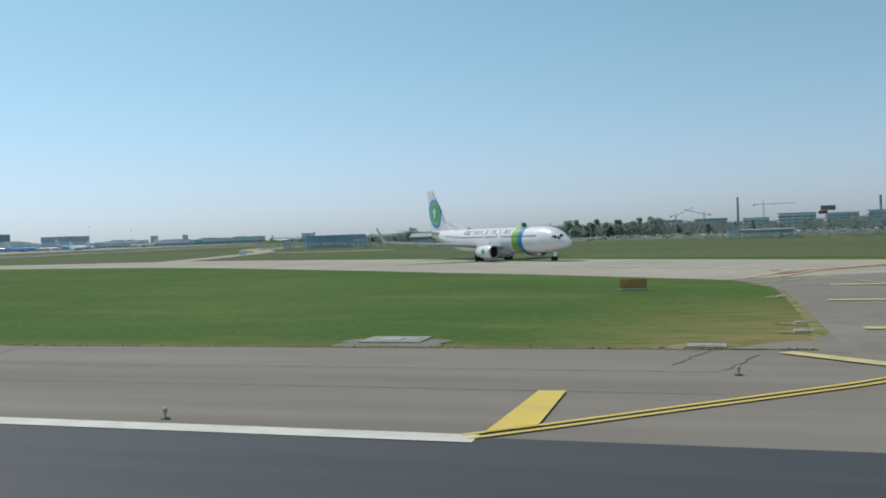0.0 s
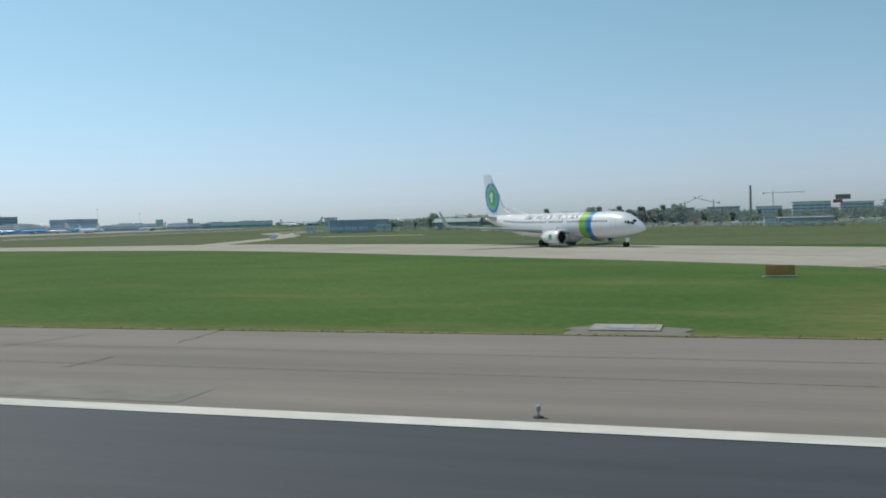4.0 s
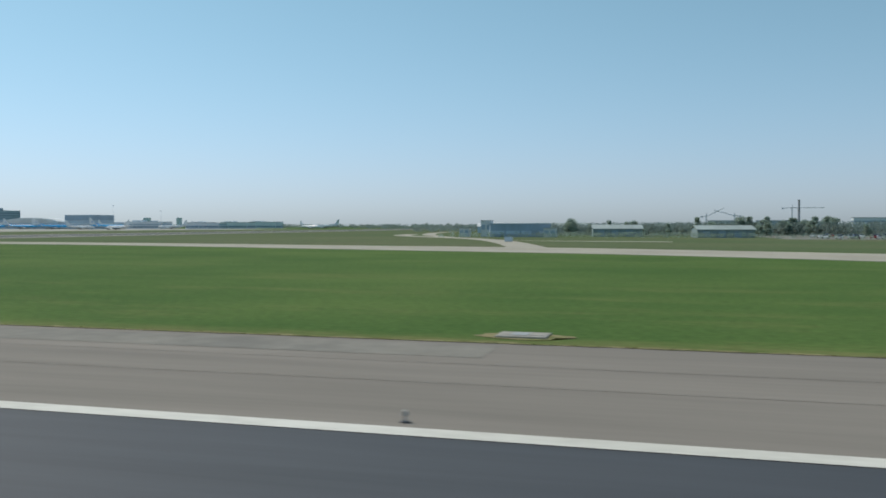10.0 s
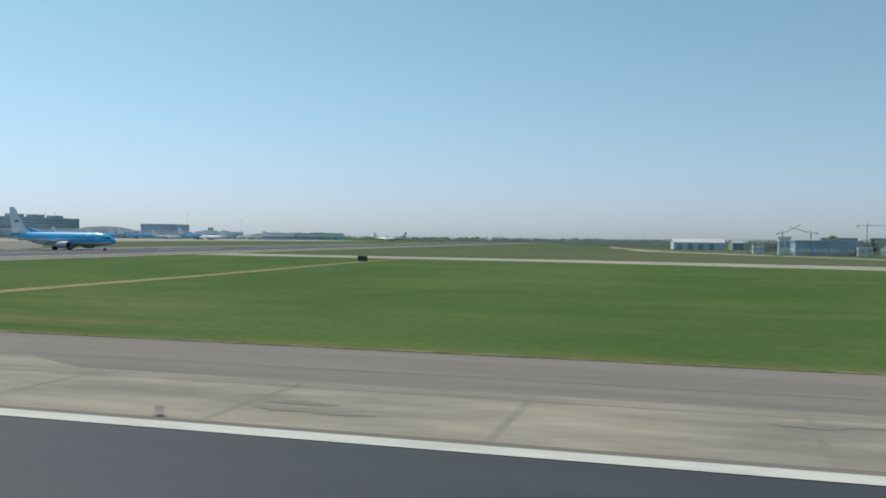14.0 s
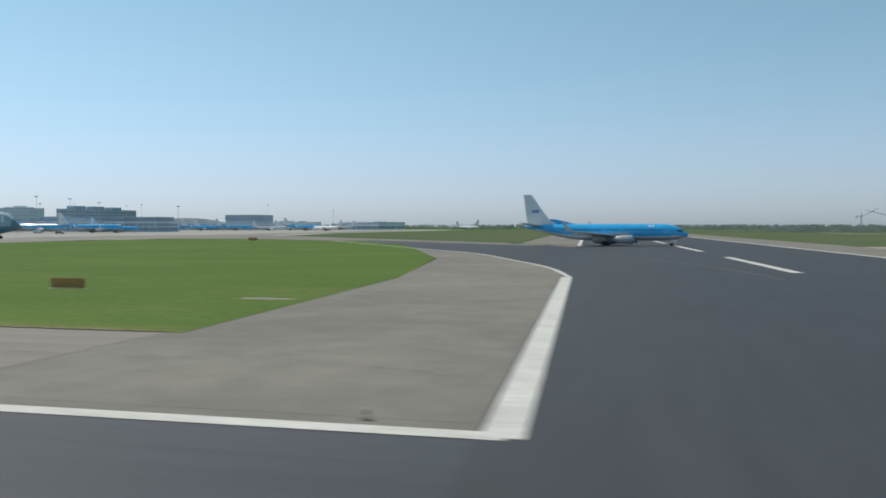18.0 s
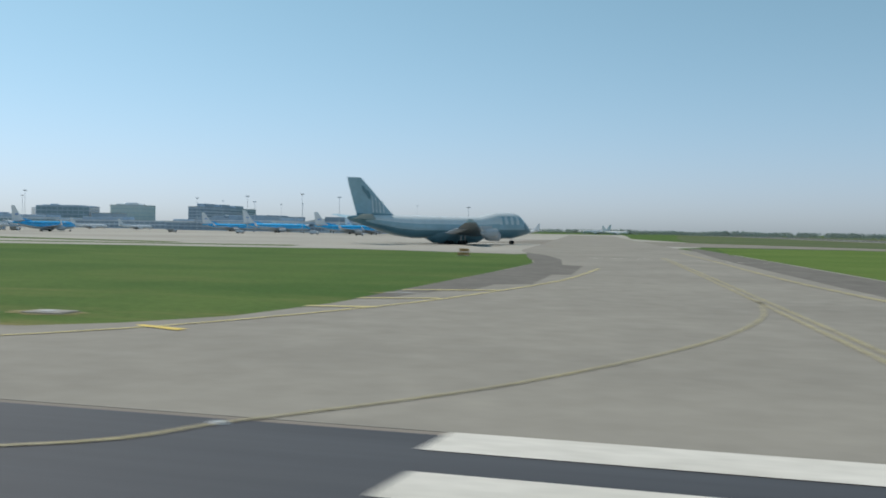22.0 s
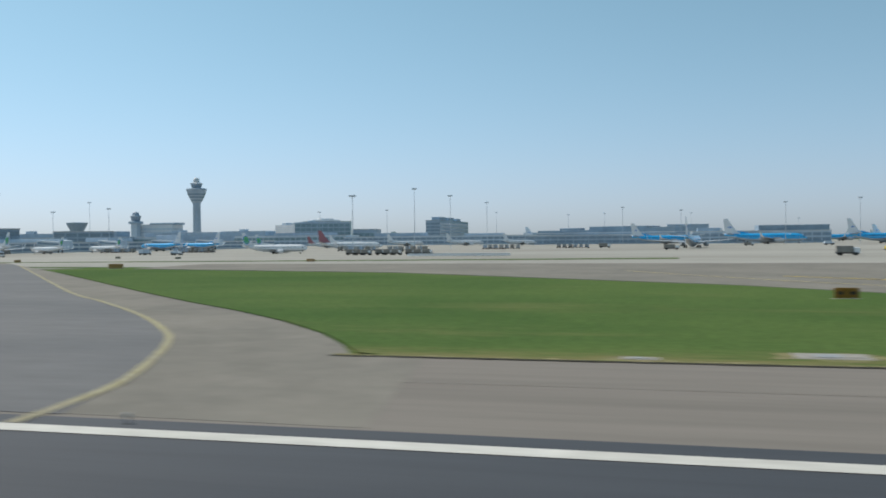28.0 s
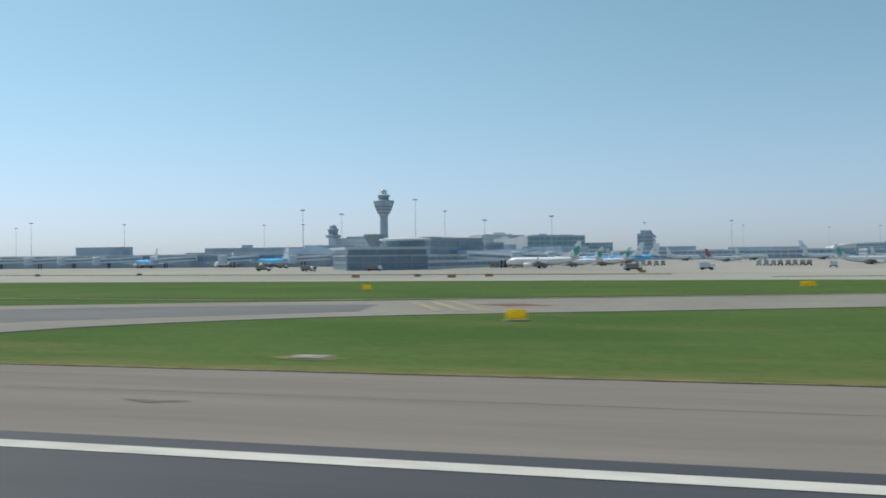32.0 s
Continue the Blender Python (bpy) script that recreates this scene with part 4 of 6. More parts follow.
    part("foundation", box(bmesh.new(), -w / 2 - 0.15, w / 2 + 0.15, -0.3, 0.3, -0.05, 0.06), M_SLABC, ob)
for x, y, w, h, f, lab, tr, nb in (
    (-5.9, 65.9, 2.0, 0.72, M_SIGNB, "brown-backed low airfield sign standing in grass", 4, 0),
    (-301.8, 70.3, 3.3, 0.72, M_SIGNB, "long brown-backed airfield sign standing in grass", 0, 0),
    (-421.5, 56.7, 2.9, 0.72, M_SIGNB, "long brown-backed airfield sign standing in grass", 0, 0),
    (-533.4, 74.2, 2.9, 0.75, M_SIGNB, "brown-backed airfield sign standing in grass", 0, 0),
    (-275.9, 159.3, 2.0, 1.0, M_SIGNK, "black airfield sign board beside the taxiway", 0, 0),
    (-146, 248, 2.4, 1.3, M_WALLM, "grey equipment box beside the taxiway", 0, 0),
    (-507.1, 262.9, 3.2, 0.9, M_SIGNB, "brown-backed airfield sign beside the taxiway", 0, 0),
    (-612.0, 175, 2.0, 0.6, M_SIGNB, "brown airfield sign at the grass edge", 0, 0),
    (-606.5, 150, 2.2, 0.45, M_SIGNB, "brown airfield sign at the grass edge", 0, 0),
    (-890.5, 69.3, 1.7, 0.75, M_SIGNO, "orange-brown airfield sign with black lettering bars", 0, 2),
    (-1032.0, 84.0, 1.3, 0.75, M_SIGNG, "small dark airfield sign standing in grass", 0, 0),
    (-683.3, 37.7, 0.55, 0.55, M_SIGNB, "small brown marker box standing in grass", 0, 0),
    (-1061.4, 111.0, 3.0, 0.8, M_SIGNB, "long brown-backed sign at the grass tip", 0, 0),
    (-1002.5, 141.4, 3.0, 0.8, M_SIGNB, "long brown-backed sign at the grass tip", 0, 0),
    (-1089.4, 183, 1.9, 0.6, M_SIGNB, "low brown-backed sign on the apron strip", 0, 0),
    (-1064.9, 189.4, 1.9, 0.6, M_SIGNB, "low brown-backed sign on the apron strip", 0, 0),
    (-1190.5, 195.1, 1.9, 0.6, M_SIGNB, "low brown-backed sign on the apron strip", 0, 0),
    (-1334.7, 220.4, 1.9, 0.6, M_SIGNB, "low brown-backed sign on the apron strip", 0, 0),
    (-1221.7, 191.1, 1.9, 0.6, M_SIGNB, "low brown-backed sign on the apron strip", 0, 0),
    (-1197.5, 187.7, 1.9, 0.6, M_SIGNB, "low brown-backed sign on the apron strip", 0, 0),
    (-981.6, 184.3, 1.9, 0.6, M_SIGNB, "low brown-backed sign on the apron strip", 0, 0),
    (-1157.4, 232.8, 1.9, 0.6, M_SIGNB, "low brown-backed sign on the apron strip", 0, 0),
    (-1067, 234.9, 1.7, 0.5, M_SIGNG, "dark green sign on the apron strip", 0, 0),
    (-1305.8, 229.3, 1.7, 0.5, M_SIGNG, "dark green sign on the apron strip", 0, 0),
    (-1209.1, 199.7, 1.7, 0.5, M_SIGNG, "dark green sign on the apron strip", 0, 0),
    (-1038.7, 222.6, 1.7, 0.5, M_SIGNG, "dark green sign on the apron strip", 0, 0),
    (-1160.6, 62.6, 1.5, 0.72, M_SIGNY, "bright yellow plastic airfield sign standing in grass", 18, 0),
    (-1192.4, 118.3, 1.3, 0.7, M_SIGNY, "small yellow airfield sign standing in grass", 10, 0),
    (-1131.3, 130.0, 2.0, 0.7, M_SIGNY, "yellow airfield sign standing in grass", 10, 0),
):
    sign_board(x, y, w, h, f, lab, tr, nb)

# ---- airliners ----
class Shell:
    """The skin of a fuselage: rows of (part of the length from the nose, height of the middle, half width, half height up, half height down)."""
    def __init__(self, rows, length, nose_x, z):
        self.r, self.L, self.nx, self.z = rows, length, nose_x, z

    def row(self, f):
        r = self.r
        for a, b in zip(r, r[1:]):
            if f <= b[0]:
                s = max(0.0, min(1.0, (f - a[0]) / (b[0] - a[0])))
                if a[0] < 0.12 or b[0] > 0.7:
                    s2 = s
                else:
                    s2 = s * s * (3 - 2 * s)
                return [a[i] + (b[i] - a[i]) * s2 for i in range(1, 5)]
        return list(r[-1][1:])

    def at(self, f, ang, out=0.0):
        """A point of the skin; ang in degrees above the horizontal on the right-hand side, 90 is the top."""
        zc, hw, hu, hd = self.row(f)
        c, s = math.cos(radians(ang)), math.sin(radians(ang))
        hz = hu if s >= 0 else hd
        n = Vector((0, -c * hz, s * hw)).normalized() * out
        return Vector((self.nx - f * self.L, -c * hw, self.z + zc + s * hz)) + n

    def mesh(self, stations, n, paint):
        bm = bmesh.new()
        rings = [[bm.verts.new(self.at(f, 360 * k / n)) for k in range(n)] for f in stations]
        for (fa, a), (fb, b) in zip(zip(stations, rings), zip(stations[1:], rings[1:])):
            for k in range(n):
                face = bm.faces.new((a[k], a[(k + 1) % n], b[(k + 1) % n], b[k]))
                ang = 360 * (k + 0.5) / n
                face.material_index = paint((fa + fb) / 2, math.sin(radians(ang)))
        bm.faces.new(rings[0])
        bm.faces.new(rings[-1])
        return bm

    def patch(self, bm, f0, f1, a0, a1, out=0.012, nf=1, na=2, mirror=True):
        for side in ((1, -1) if mirror else (1,)):
            g = [[self.at(f0 + (f1 - f0) * i / nf, a0 + (a1 - a0) * j / na, out) for j in range(na + 1)] for i in range(nf + 1)]
            vs = [[bm.verts.new((p.x, p.y * side, p.z)) for p in row] for row in g]
            for i in range(nf):
                for j in range(na):
                    bm.faces.new((vs[i][j], vs[i + 1][j], vs[i + 1][j + 1], vs[i][j + 1]))
        return bm


AIRFOIL = ((0.0, 0.0), (0.03, 0.30), (0.12, 0.48), (0.35, 0.56), (0.65, 0.36), (1.0, 0.03), (0.65, -0.22), (0.3, -0.40), (0.08, -0.34))
def foil(bm, secs, vertical=False, mi=None):
    """A wing or fin through sections (leading edge x, spanwise y, z, chord, thickness)."""
    rings = []
    for x, y, z, c, t in secs:
        ring = []
        for u, w in AIRFOIL:
            ring.append(bm.verts.new((x - u * c, y + (w * t if vertical else 0), z + (0 if vertical else w * t))))
        rings.append(ring)
    n = len(AIRFOIL)
    for si, (a, b) in enumerate(zip(rings, rings[1:])):
        for k in range(n):
            f = bm.faces.new((a[k], a[(k + 1) % n], b[(k + 1) % n], b[k]))
            if mi:
                f.material_index = mi[si]
    for ri, ring in ((0, rings[0]), (-1, rings[-1])):
        f = bm.faces.new(ring)
        if mi:
            f.material_index = mi[ri]
    return bm


def wheel_set(ob, x, y, r, axle, z_top, name):
    bm = lathe(bmesh.new(), [(0.10 * r / 0.4, r), (0.10 * r / 0.4, z_top)], 8, "z", (x, y, 0))
    box(bm, x - 0.07, x + 0.07, y - axle, y + axle, r - 0.07, r + 0.07)
    strut = part(name + "_strut", bm, M_METAL, ob)
    for s in (-1, 1):
        w = r * 0.36
        part("wheel", lathe(bmesh.new(), [(r * 0.55, -w), (r * 0.92, -w), (r, -w * 0.6), (r, w * 0.6), (r * 0.92, w), (r * 0.55, w)], 18, "y", (x, y + s * axle, r)), M_TYRE, strut, smooth=False)
    return strut


ROWS_TWIN = ((0, -0.62, 0.06, 0.06, 0.06), (0.006, -0.58, 0.34, 0.30, 0.32), (0.02, -0.46, 0.74, 0.66, 0.72), (0.04, -0.28, 1.12, 1.02, 1.12), (0.062, -0.12, 1.42, 1.34, 1.46), (0.085, -0.02, 1.64, 1.66, 1.72), (0.12, 0.0, 1.82, 1.90, 1.92), (0.15, 0.0, 1.88, 2.0, 2.0), (0.62, 0.0, 1.88, 2.0, 2.0), (0.70, 0.06, 1.84, 1.93, 1.86), (0.78, 0.34, 1.62, 1.62, 1.50), (0.86, 0.72, 1.22, 1.18, 1.08), (0.93, 1.05, 0.78, 0.78, 0.70), (0.985, 1.28, 0.34, 0.36, 0.32), (1.0, 1.33, 0.16, 0.18, 0.16))
ROWS_JUMBO = ((0, -0.9, 0.1, 0.1, 0.1), (0.01, -0.8, 0.75, 0.7, 0.7), (0.03, -0.5, 1.55, 1.85, 1.5), (0.055, -0.15, 2.3, 3.2, 2.3), (0.08, 0.0, 2.8, 4.45, 2.8), (0.10, 0.0, 3.05, 4.95, 3.1), (0.12, 0.0, 3.2, 5.1, 3.3), (0.22, 0.0, 3.25, 5.0, 3.4), (0.27, 0.0, 3.25, 4.2, 3.4), (0.32, 0.0, 3.25, 3.6, 3.4), (0.38, 0.0, 3.25, 3.4, 3.4), (0.68, 0.0, 3.25, 3.4, 3.4), (0.76, 0.3, 3.05, 3.1, 3.0), (0.84, 1.0, 2.45, 2.4, 2.4), (0.92, 1.75, 1.55, 1.6, 1.5), (0.98, 2.25, 0.7, 0.75, 0.7), (1.0, 2.4, 0.3, 0.3, 0.3))


def engine(ob, x0, x1, y, z, r, skin, label):
    L = x1 - x0
    nac = part("engine", lathe(bmesh.new(), [(r * 0.86, x1), (r * 0.97, x1 - L * 0.03), (r, x1 - L * 0.2), (r * 0.98, x1 - L * 0.55), (r * 0.80, x0 + L * 0.12), (r * 0.72, x0 + L * 0.1), (r * 0.55, x0 + L * 0.1), (r * 0.42, x0), (r * 0.1, x0 - L * 0.12)], 24, "x", (0, y, z), caps=False), skin, ob, label, True)
    part("intake_lip", lathe(bmesh.new(), [(r * 0.80, x1 - 0.10), (r * 0.86, x1 + 0.012), (r * 0.93, x1 + 0.03), (r * 0.985, x1 - L * 0.035)], 24, "x", (0, y, z), caps=False), M_METAL, nac, "bare metal intake lip", True)
    part("fan", lathe(bmesh.new(), [(r * 0.84, x1 - L * 0.14), (r * 0.25, x1 - L * 0.12), (r * 0.05, x1 - L * 0.03)], 24, "x", (0, y, z), caps=False), M_INTAKE, nac, "dark fan", True)
    part("pylon", box(bmesh.new(), x0 - L * 0.1, x0 + L * 0.72, y - 0.14, y + 0.14, z + r * 0.6, z + r * 1.5, 0.05), skin, ob)


def twin_jet(m, style, label, group="", near=False):
    """A twin-engined narrow-body airliner, 39.5 m long, nose along +x, its main wheels at the origin."""
    L, nx, zc = 39.5, 19.4, 3.25
    sh = Shell(ROWS_TWIN, L, nx, zc)
    ob = thing("airliner", m, label, "airplane", group)
    st = sorted({0, .006, .012, .02, .03, .04, .05, .062, .072, .085, .1, .12, .135, .15, .60, .62, .66, .70, .74, .78, .82, .86, .90, .93, .96, .985, 1.0} | {round(.18 + .025 * k, 3) for k in range(17)} | {.236, .262, .272, .305})
    if style == "white":
        mats = [M_PAINTW, M_GREEN, M_GREEN2, M_BLUE, M_PAINTG]
        paint = lambda f, s: 3 if .236 < f < .262 else 2 if .262 < f < .272 else 1 if .272 < f < .305 else (4 if s < -0.93 and f < .8 else 0)
    elif style == "blue":
        mats = [M_PAINTG, M_PAINTB, M_PAINTW, M_BLUE]
        paint = lambda f, s: 1 if s > -0.42 or f > .93 or f < .02 else (2 if s > -0.55 else 0)
    else:
        mats = [M_PAINTW, M_PAINTG]
        paint = lambda f, s: 1 if s < -0.7 else 0
    fus = part("fuselage", sh.mesh(st, 40, paint), mats, ob, smooth=True)
    if near:
        for k in range(52):
            f = .150 + .0128 * k
            if .372 < f < .395 or .49 < f < .50:
                continue
            for side in (1, -1):
                bm = sh.patch(bmesh.new(), f, f + .0062, 12.5, 22, 0.012, 1, 1, mirror=False)
                for v in bm.verts:
                    v.co.y *= side
                part("cabin_window", bm, M_WIN, fus, "small dark cabin window" if k == 0 else "")
    else:
        for side in (1, -1):
            bm = sh.patch(bmesh.new(), .150, .81, 15, 20, 0.012, 30, 1, mirror=False)
            for v in bm.verts:
                v.co.y *= side
            part("window_band", bm, M_WIN, fus, "dark band of cabin windows")
    for f0, f1, a0, a1 in ((.034, .046, 20, 38), (.033, .044, 42, 74), (.048, .060, 16, 36), (.062, .068, 15, 30)) if near else ((.034, .060, 18, 38),):
        for side in (1, -1):
            bm = sh.patch(bmesh.new(), f0, f1, a0, a1, 0.015, 2, 3, mirror=False)
            for v in bm.verts:
                v.co.y *= side
            part("cockpit_window", bm, M_WIN, fus, "dark cockpit window")
    bm = bmesh.new()
    for f in (.108, .715):
        for d in (0, .021):
            sh.patch(bm, f + d, f + d + .0012, -14, 36, 0.012, 1, 4)
    part("door_outline", bm, M_PAINTG, fus)
    # fin
    fx = lambda f: nx - f * L
    finmat = {"white": [M_PAINTW], "blue": [M_PAINTW], "red": [M_REDF], "green": [M_PAINTW, M_GREEN2]}.get(style, [M_PAINTW])
    fin = part("tail_fin", foil(bmesh.new(), ((fx(.775), 0, 4.9, 8.0, 0.36), (fx(.845), 0, 6.3, 5.7, 0.55), (fx(.905), 0, 9.5, 3.8, 0.40), (fx(.956), 0, 12.4, 2.1, 0.24), (fx(.962), 0, 12.55, 1.7, 0.1)), True), finmat, ob, "white swept tail fin" if style != "red" else "red swept tail fin")
    dorsal = foil(bmesh.new(), ((fx(.66), 0, 5.05, 6.5, 0.16), (fx(.80), 0, 6.4, 2.0, 0.2)), True)
    part("dorsal_fillet", dorsal, M_PAINTW if style != "blue" else M_PAINTB, ob)
    if style in ("white", "green"):
        for r, mm, o in ((2.35, M_BLUE, 0.03), (2.02, M_SKYB, 0.05), (1.78, M_GREEN, 0.07), (1.42, M_SKYB, 0.09), (1.26, M_GREEN2, 0.11)):
            bm = bmesh.new()
            for s in (1, -1):
                ring = []
                for k in range(28):
                    a = 2 * math.pi * k / 28
                    x, z = r * 0.86 * math.cos(a), r * 1.12 * math.sin(a)
                    zz = 8.3 + z
                    th = 0.19 * max(0.25, 1 - (zz - 6.3) / 9)
                    le = fx(.845) + (fx(.905) - fx(.845)) * (zz - 6.3) / 3.2 - 0.05
                    te = fx(.845) - 5.7 + (fx(.905) - 3.8 - fx(.845) + 5.7) * (zz - 6.3) / 3.2 + 0.05
                    ring.append(bm.verts.new((min(max(fx(.940) + 0.1 + x - z * 0.16, te), le), s * (th + o), zz)))
                bm.faces.new(ring)
            part("fin_emblem", bm, mm, fin, "round emblem ring")
        if style == "white":
            bm = bmesh.new()
            for s in (1, -1):
                box(bm, fx(.940) - 0.15, fx(.940) + 0.35, s * 0.32 - 0.01, s * 0.32 + 0.01, 7.5, 9.2)
                box(bm, fx(.940) - 0.5, fx(.940) + 0.62, s * 0.33 - 0.01, s * 0.33 + 0.01, 8.5, 8.8)
            part("fin_mark", bm, M_PAINTW, fin, "plain white mark")
    if style == "blue":
        bm = bmesh.new()
        for s in (1, -1):
            for k in range(3):
                box(bm, fx(.925) - 0.2 + 0.62 * k - 0.9, fx(.925) + 0.2 + 0.62 * k - 0.9, s * 0.24 - 0.01, s * 0.24 + 0.01, 8.0, 8.7)
        part("fin_mark", bm, M_BLUE, fin, "plain blue marks")
        for k in range(3):
            bm = bmesh.new()
            sh.patch(bm, .20 + .013 * k, .208 + .013 * k, 40, 56, 0.014, 1, 3)
            part("side_mark", bm, M_PAINTW, fus, "plain white mark")
    for s in (1, -1):
        w = part("wing", foil(bmesh.new(), ((5.2, s * 1.2, 2.15, 8.2, 0.95), (2.2, s * 5.4, 2.55, 5.2, 0.62), (-4.7, s * 16.4, 3.45, 1.75, 0.22), (-4.9, s * 16.9, 3.52, 1.6, 0.18))), M_PAINTG, ob, "light grey swept wing")
        part("winglet", foil(bmesh.new(), ((-4.9, s * 16.85, 3.45, 1.6, 0.14), (-5.6, s * 17.25, 4.1, 1.2, 0.11), (-6.8, s * 17.75, 5.9, 0.55, 0.06)), True), M_PAINTG if style == "white" else M_PAINTW, w, "upturned winglet")
        part("tailplane", foil(bmesh.new(), ((fx(.875), s * 0.5, 4.75, 3.9, 0.36), (fx(.955), s * 7.1, 5.45, 1.3, 0.12))), M_PAINTG, ob)
        for y in (3.2, 7.0, 10.6):
            x = 5.2 - (y - 1.2) * 0.63 - 7.0 + (y - 1.2) * 0.32
            part("flap_fairing", lathe(bmesh.new(), [(0.03, -1.5), (0.2, -0.6), (0.22, 0.3), (0.04, 1.5)], 8, "x", (x, s * y, 2.15 + y * 0.07)), M_PAINTG, w)
        engine(ob, 2.6, 7.1, s * 4.85, 1.55, 1.06, M_PAINTW if style != "blue" else M_PAINTG, "white engine nacelle" if style != "blue" else "pale grey engine nacelle")
        if style == "white":
            part("nacelle_mark", lathe(bmesh.new(), [(0.42, 0), (0.42, 0.02)], 16, "y", (5.4, s * (4.85 + 1.05) - 0.01, 1.6)), M_GREEN2, ob)
        wheel_set(ob, 0.0, s * 2.86, 0.56, 0.43, 2.2, "main_gear")
    wheel_set(ob, 15.5, 0.0, 0.36, 0.22, 1.7, "nose_gear")
    part("belly_fairing", lathe(bmesh.new(), [(0.3, -4.5), (1.55, -2.5), (1.7, 1.5), (1.4, 4.5), (0.3, 6.2)], 20, "x", (0, 0, 2.05)), M_PAINTG if style != "white" else M_PAINTW, ob, smooth=True)
    part("gear_door", box(bmesh.new(), 15.9, 16.6, -0.5, -0.45, 0.75, 1.35), M_PAINTW, ob)
    if style == "white":
        cu = bpy.data.curves.new("slogan", "FONT")
        cu.body, cu.size, cu.align_x, cu.offset = "daar word je vrolijk van!", 1.9, "LEFT", 0.028
        tmp = bpy.data.objects.new("slogan", cu)
        scene.collection.objects.link(tmp)
        bpy.context.view_layer.update()
        me = bpy.data.meshes.new_from_object(tmp.evaluated_get(bpy.context.evaluated_depsgraph_get()))
        bpy.data.objects.remove(tmp)
        wid = max(v.co.x for v in me.vertices)
        for v in me.vertices:
            f = .655 - v.co.x / wid * .335
            v.co = sh.at(f, 33 + v.co.y / 1.95 * 57.3 * 0.85, 0.014)
        me.materials.append(M_TEXT)
        t = new("slogan", me)
        t.parent = fus
        t["label"] = "grey slogan lettering"
    return ob


def jumbo(m, label):
    """A four-engined jumbo freighter with a raised front deck, nose along +x, its main wheels at the origin."""
    L, nx, zc = 70.6, 33.6, 5.15
    sh = Shell(ROWS_JUMBO, L, nx, zc)
    ob = thing("cargo_airliner", m, label, "airplane")
    st = sorted({0, .006, .012, .02, .03, .04, .052, .065, .08, .09, .105, .12, .14, .16, .19, .22, .25, .28, .31, .34, .37, .40, .45, .5, .55, .6, .64, .68, .72, .76, .80, .84, .88, .92, .95, .98, 1.0})
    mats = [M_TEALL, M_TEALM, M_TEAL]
    # pale above, grey-green along the side, dark below, at nose and at tail
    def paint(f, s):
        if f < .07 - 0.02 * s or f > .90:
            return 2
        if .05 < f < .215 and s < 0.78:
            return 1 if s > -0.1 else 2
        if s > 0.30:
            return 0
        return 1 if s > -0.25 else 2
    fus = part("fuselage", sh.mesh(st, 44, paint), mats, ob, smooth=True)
    bm = bmesh.new()
    for f0, f1, a0, a1 in ((.040, .050, 52, 62), (.043, .052, 66, 84)):
        sh.patch(bm, f0, f1, a0, a1, 0.02, 2, 3)
    part("cockpit_windows", bm, M_WIN, fus, "dark cockpit windows")
    for k in range(4):
        for side in (1, -1):
            bm = sh.patch(bmesh.new(), .10 + .034 * k, .118 + .034 * k, 14, 46, 0.02, 1, 4, mirror=False)
            for v in bm.verts:
                v.co.y *= side
            part("side_mark", bm, M_TEALL, fus, "plain pale lettering bar")
    fx = lambda f: nx - f * L
    fin = part("tail_fin", foil(bmesh.new(), ((fx(.755), 0, 7.9, 14.0, 0.9), (fx(.777), 0, 8.9, 12.6, 1.0), (fx(.795), 0, 10.0, 11.7, 0.9), (fx(.90), 0, 17.0, 6.6, 0.5), (fx(.936), 0, 19.3, 4.6, 0.3)), True, [2, 1, 1, 1]), mats, ob, "grey-green tail fin with dark emblem")
    for cx, cz, rx, rz in ((.922, 15.9, 0.55, 1.2), (.903, 14.6, 0.7, 1.3)):
        bm = bmesh.new()
        for s in (1, -1):
            bm.faces.new([bm.verts.new((fx(cx) + rx * math.cos(a) - rz * math.sin(a) * 0.5, s * (0.36 + 0.1 * (17 - cz) / 5), cz + rz * math.sin(a))) for a in [2 * math.pi * k / 20 for k in range(20)]])
        part("fin_emblem", bm, M_TEAL, fin, "dark oval emblem")
    for k in range(4):
        bm = bmesh.new()
        for sd in (1, -1):
            x0 = fx(.800) - 1.5 - 1.25 * k
            bm.faces.new([bm.verts.new((x, sd * (0.62 - 0.035 * (z - 9.2)), z)) for x, z in ((x0, 9.2), (x0 - 0.45, 9.2), (x0 - 0.8, 12.6 + 0.5 * k), (x0 - 0.55, 12.6 + 0.5 * k))])
        part("fin_stripe", bm, M_TEALL, fin, "pale upright stripe")
    for s in (1, -1):
        w = part("wing", foil(bmesh.new(), ((13.5, s * 2.4, 3.2, 15.5, 1.8), (4.5, s * 11.5, 4.3, 10.0, 1.1), (-10.5, s * 29.5, 6.4, 4.2, 0.4), (-11.0, s * 30.2, 6.5, 3.6, 0.3))), M_WINGD, ob, "grey swept wing")
        part("winglet", foil(bmesh.new(), ((-11.3, s * 30.0, 6.4, 3.4, 0.2), (-12.9, s * 30.8, 7.5, 1.4, 0.1)), True), M_TEALM, w)
        part("tailplane", foil(bmesh.new(), ((fx(.865), s * 1.2, 7.3, 8.5, 0.8), (fx(.965), s * 11.0, 8.6, 2.6, 0.2))), M_TEALM, ob)
        for y, x1, z in ((11.7, 11.0, 2.6), (20.8, 3.2, 3.6)):
            engine(ob, x1 - 5.4, x1, s * y, z, 1.42, M_PAINTG, "pale grey engine nacelle")
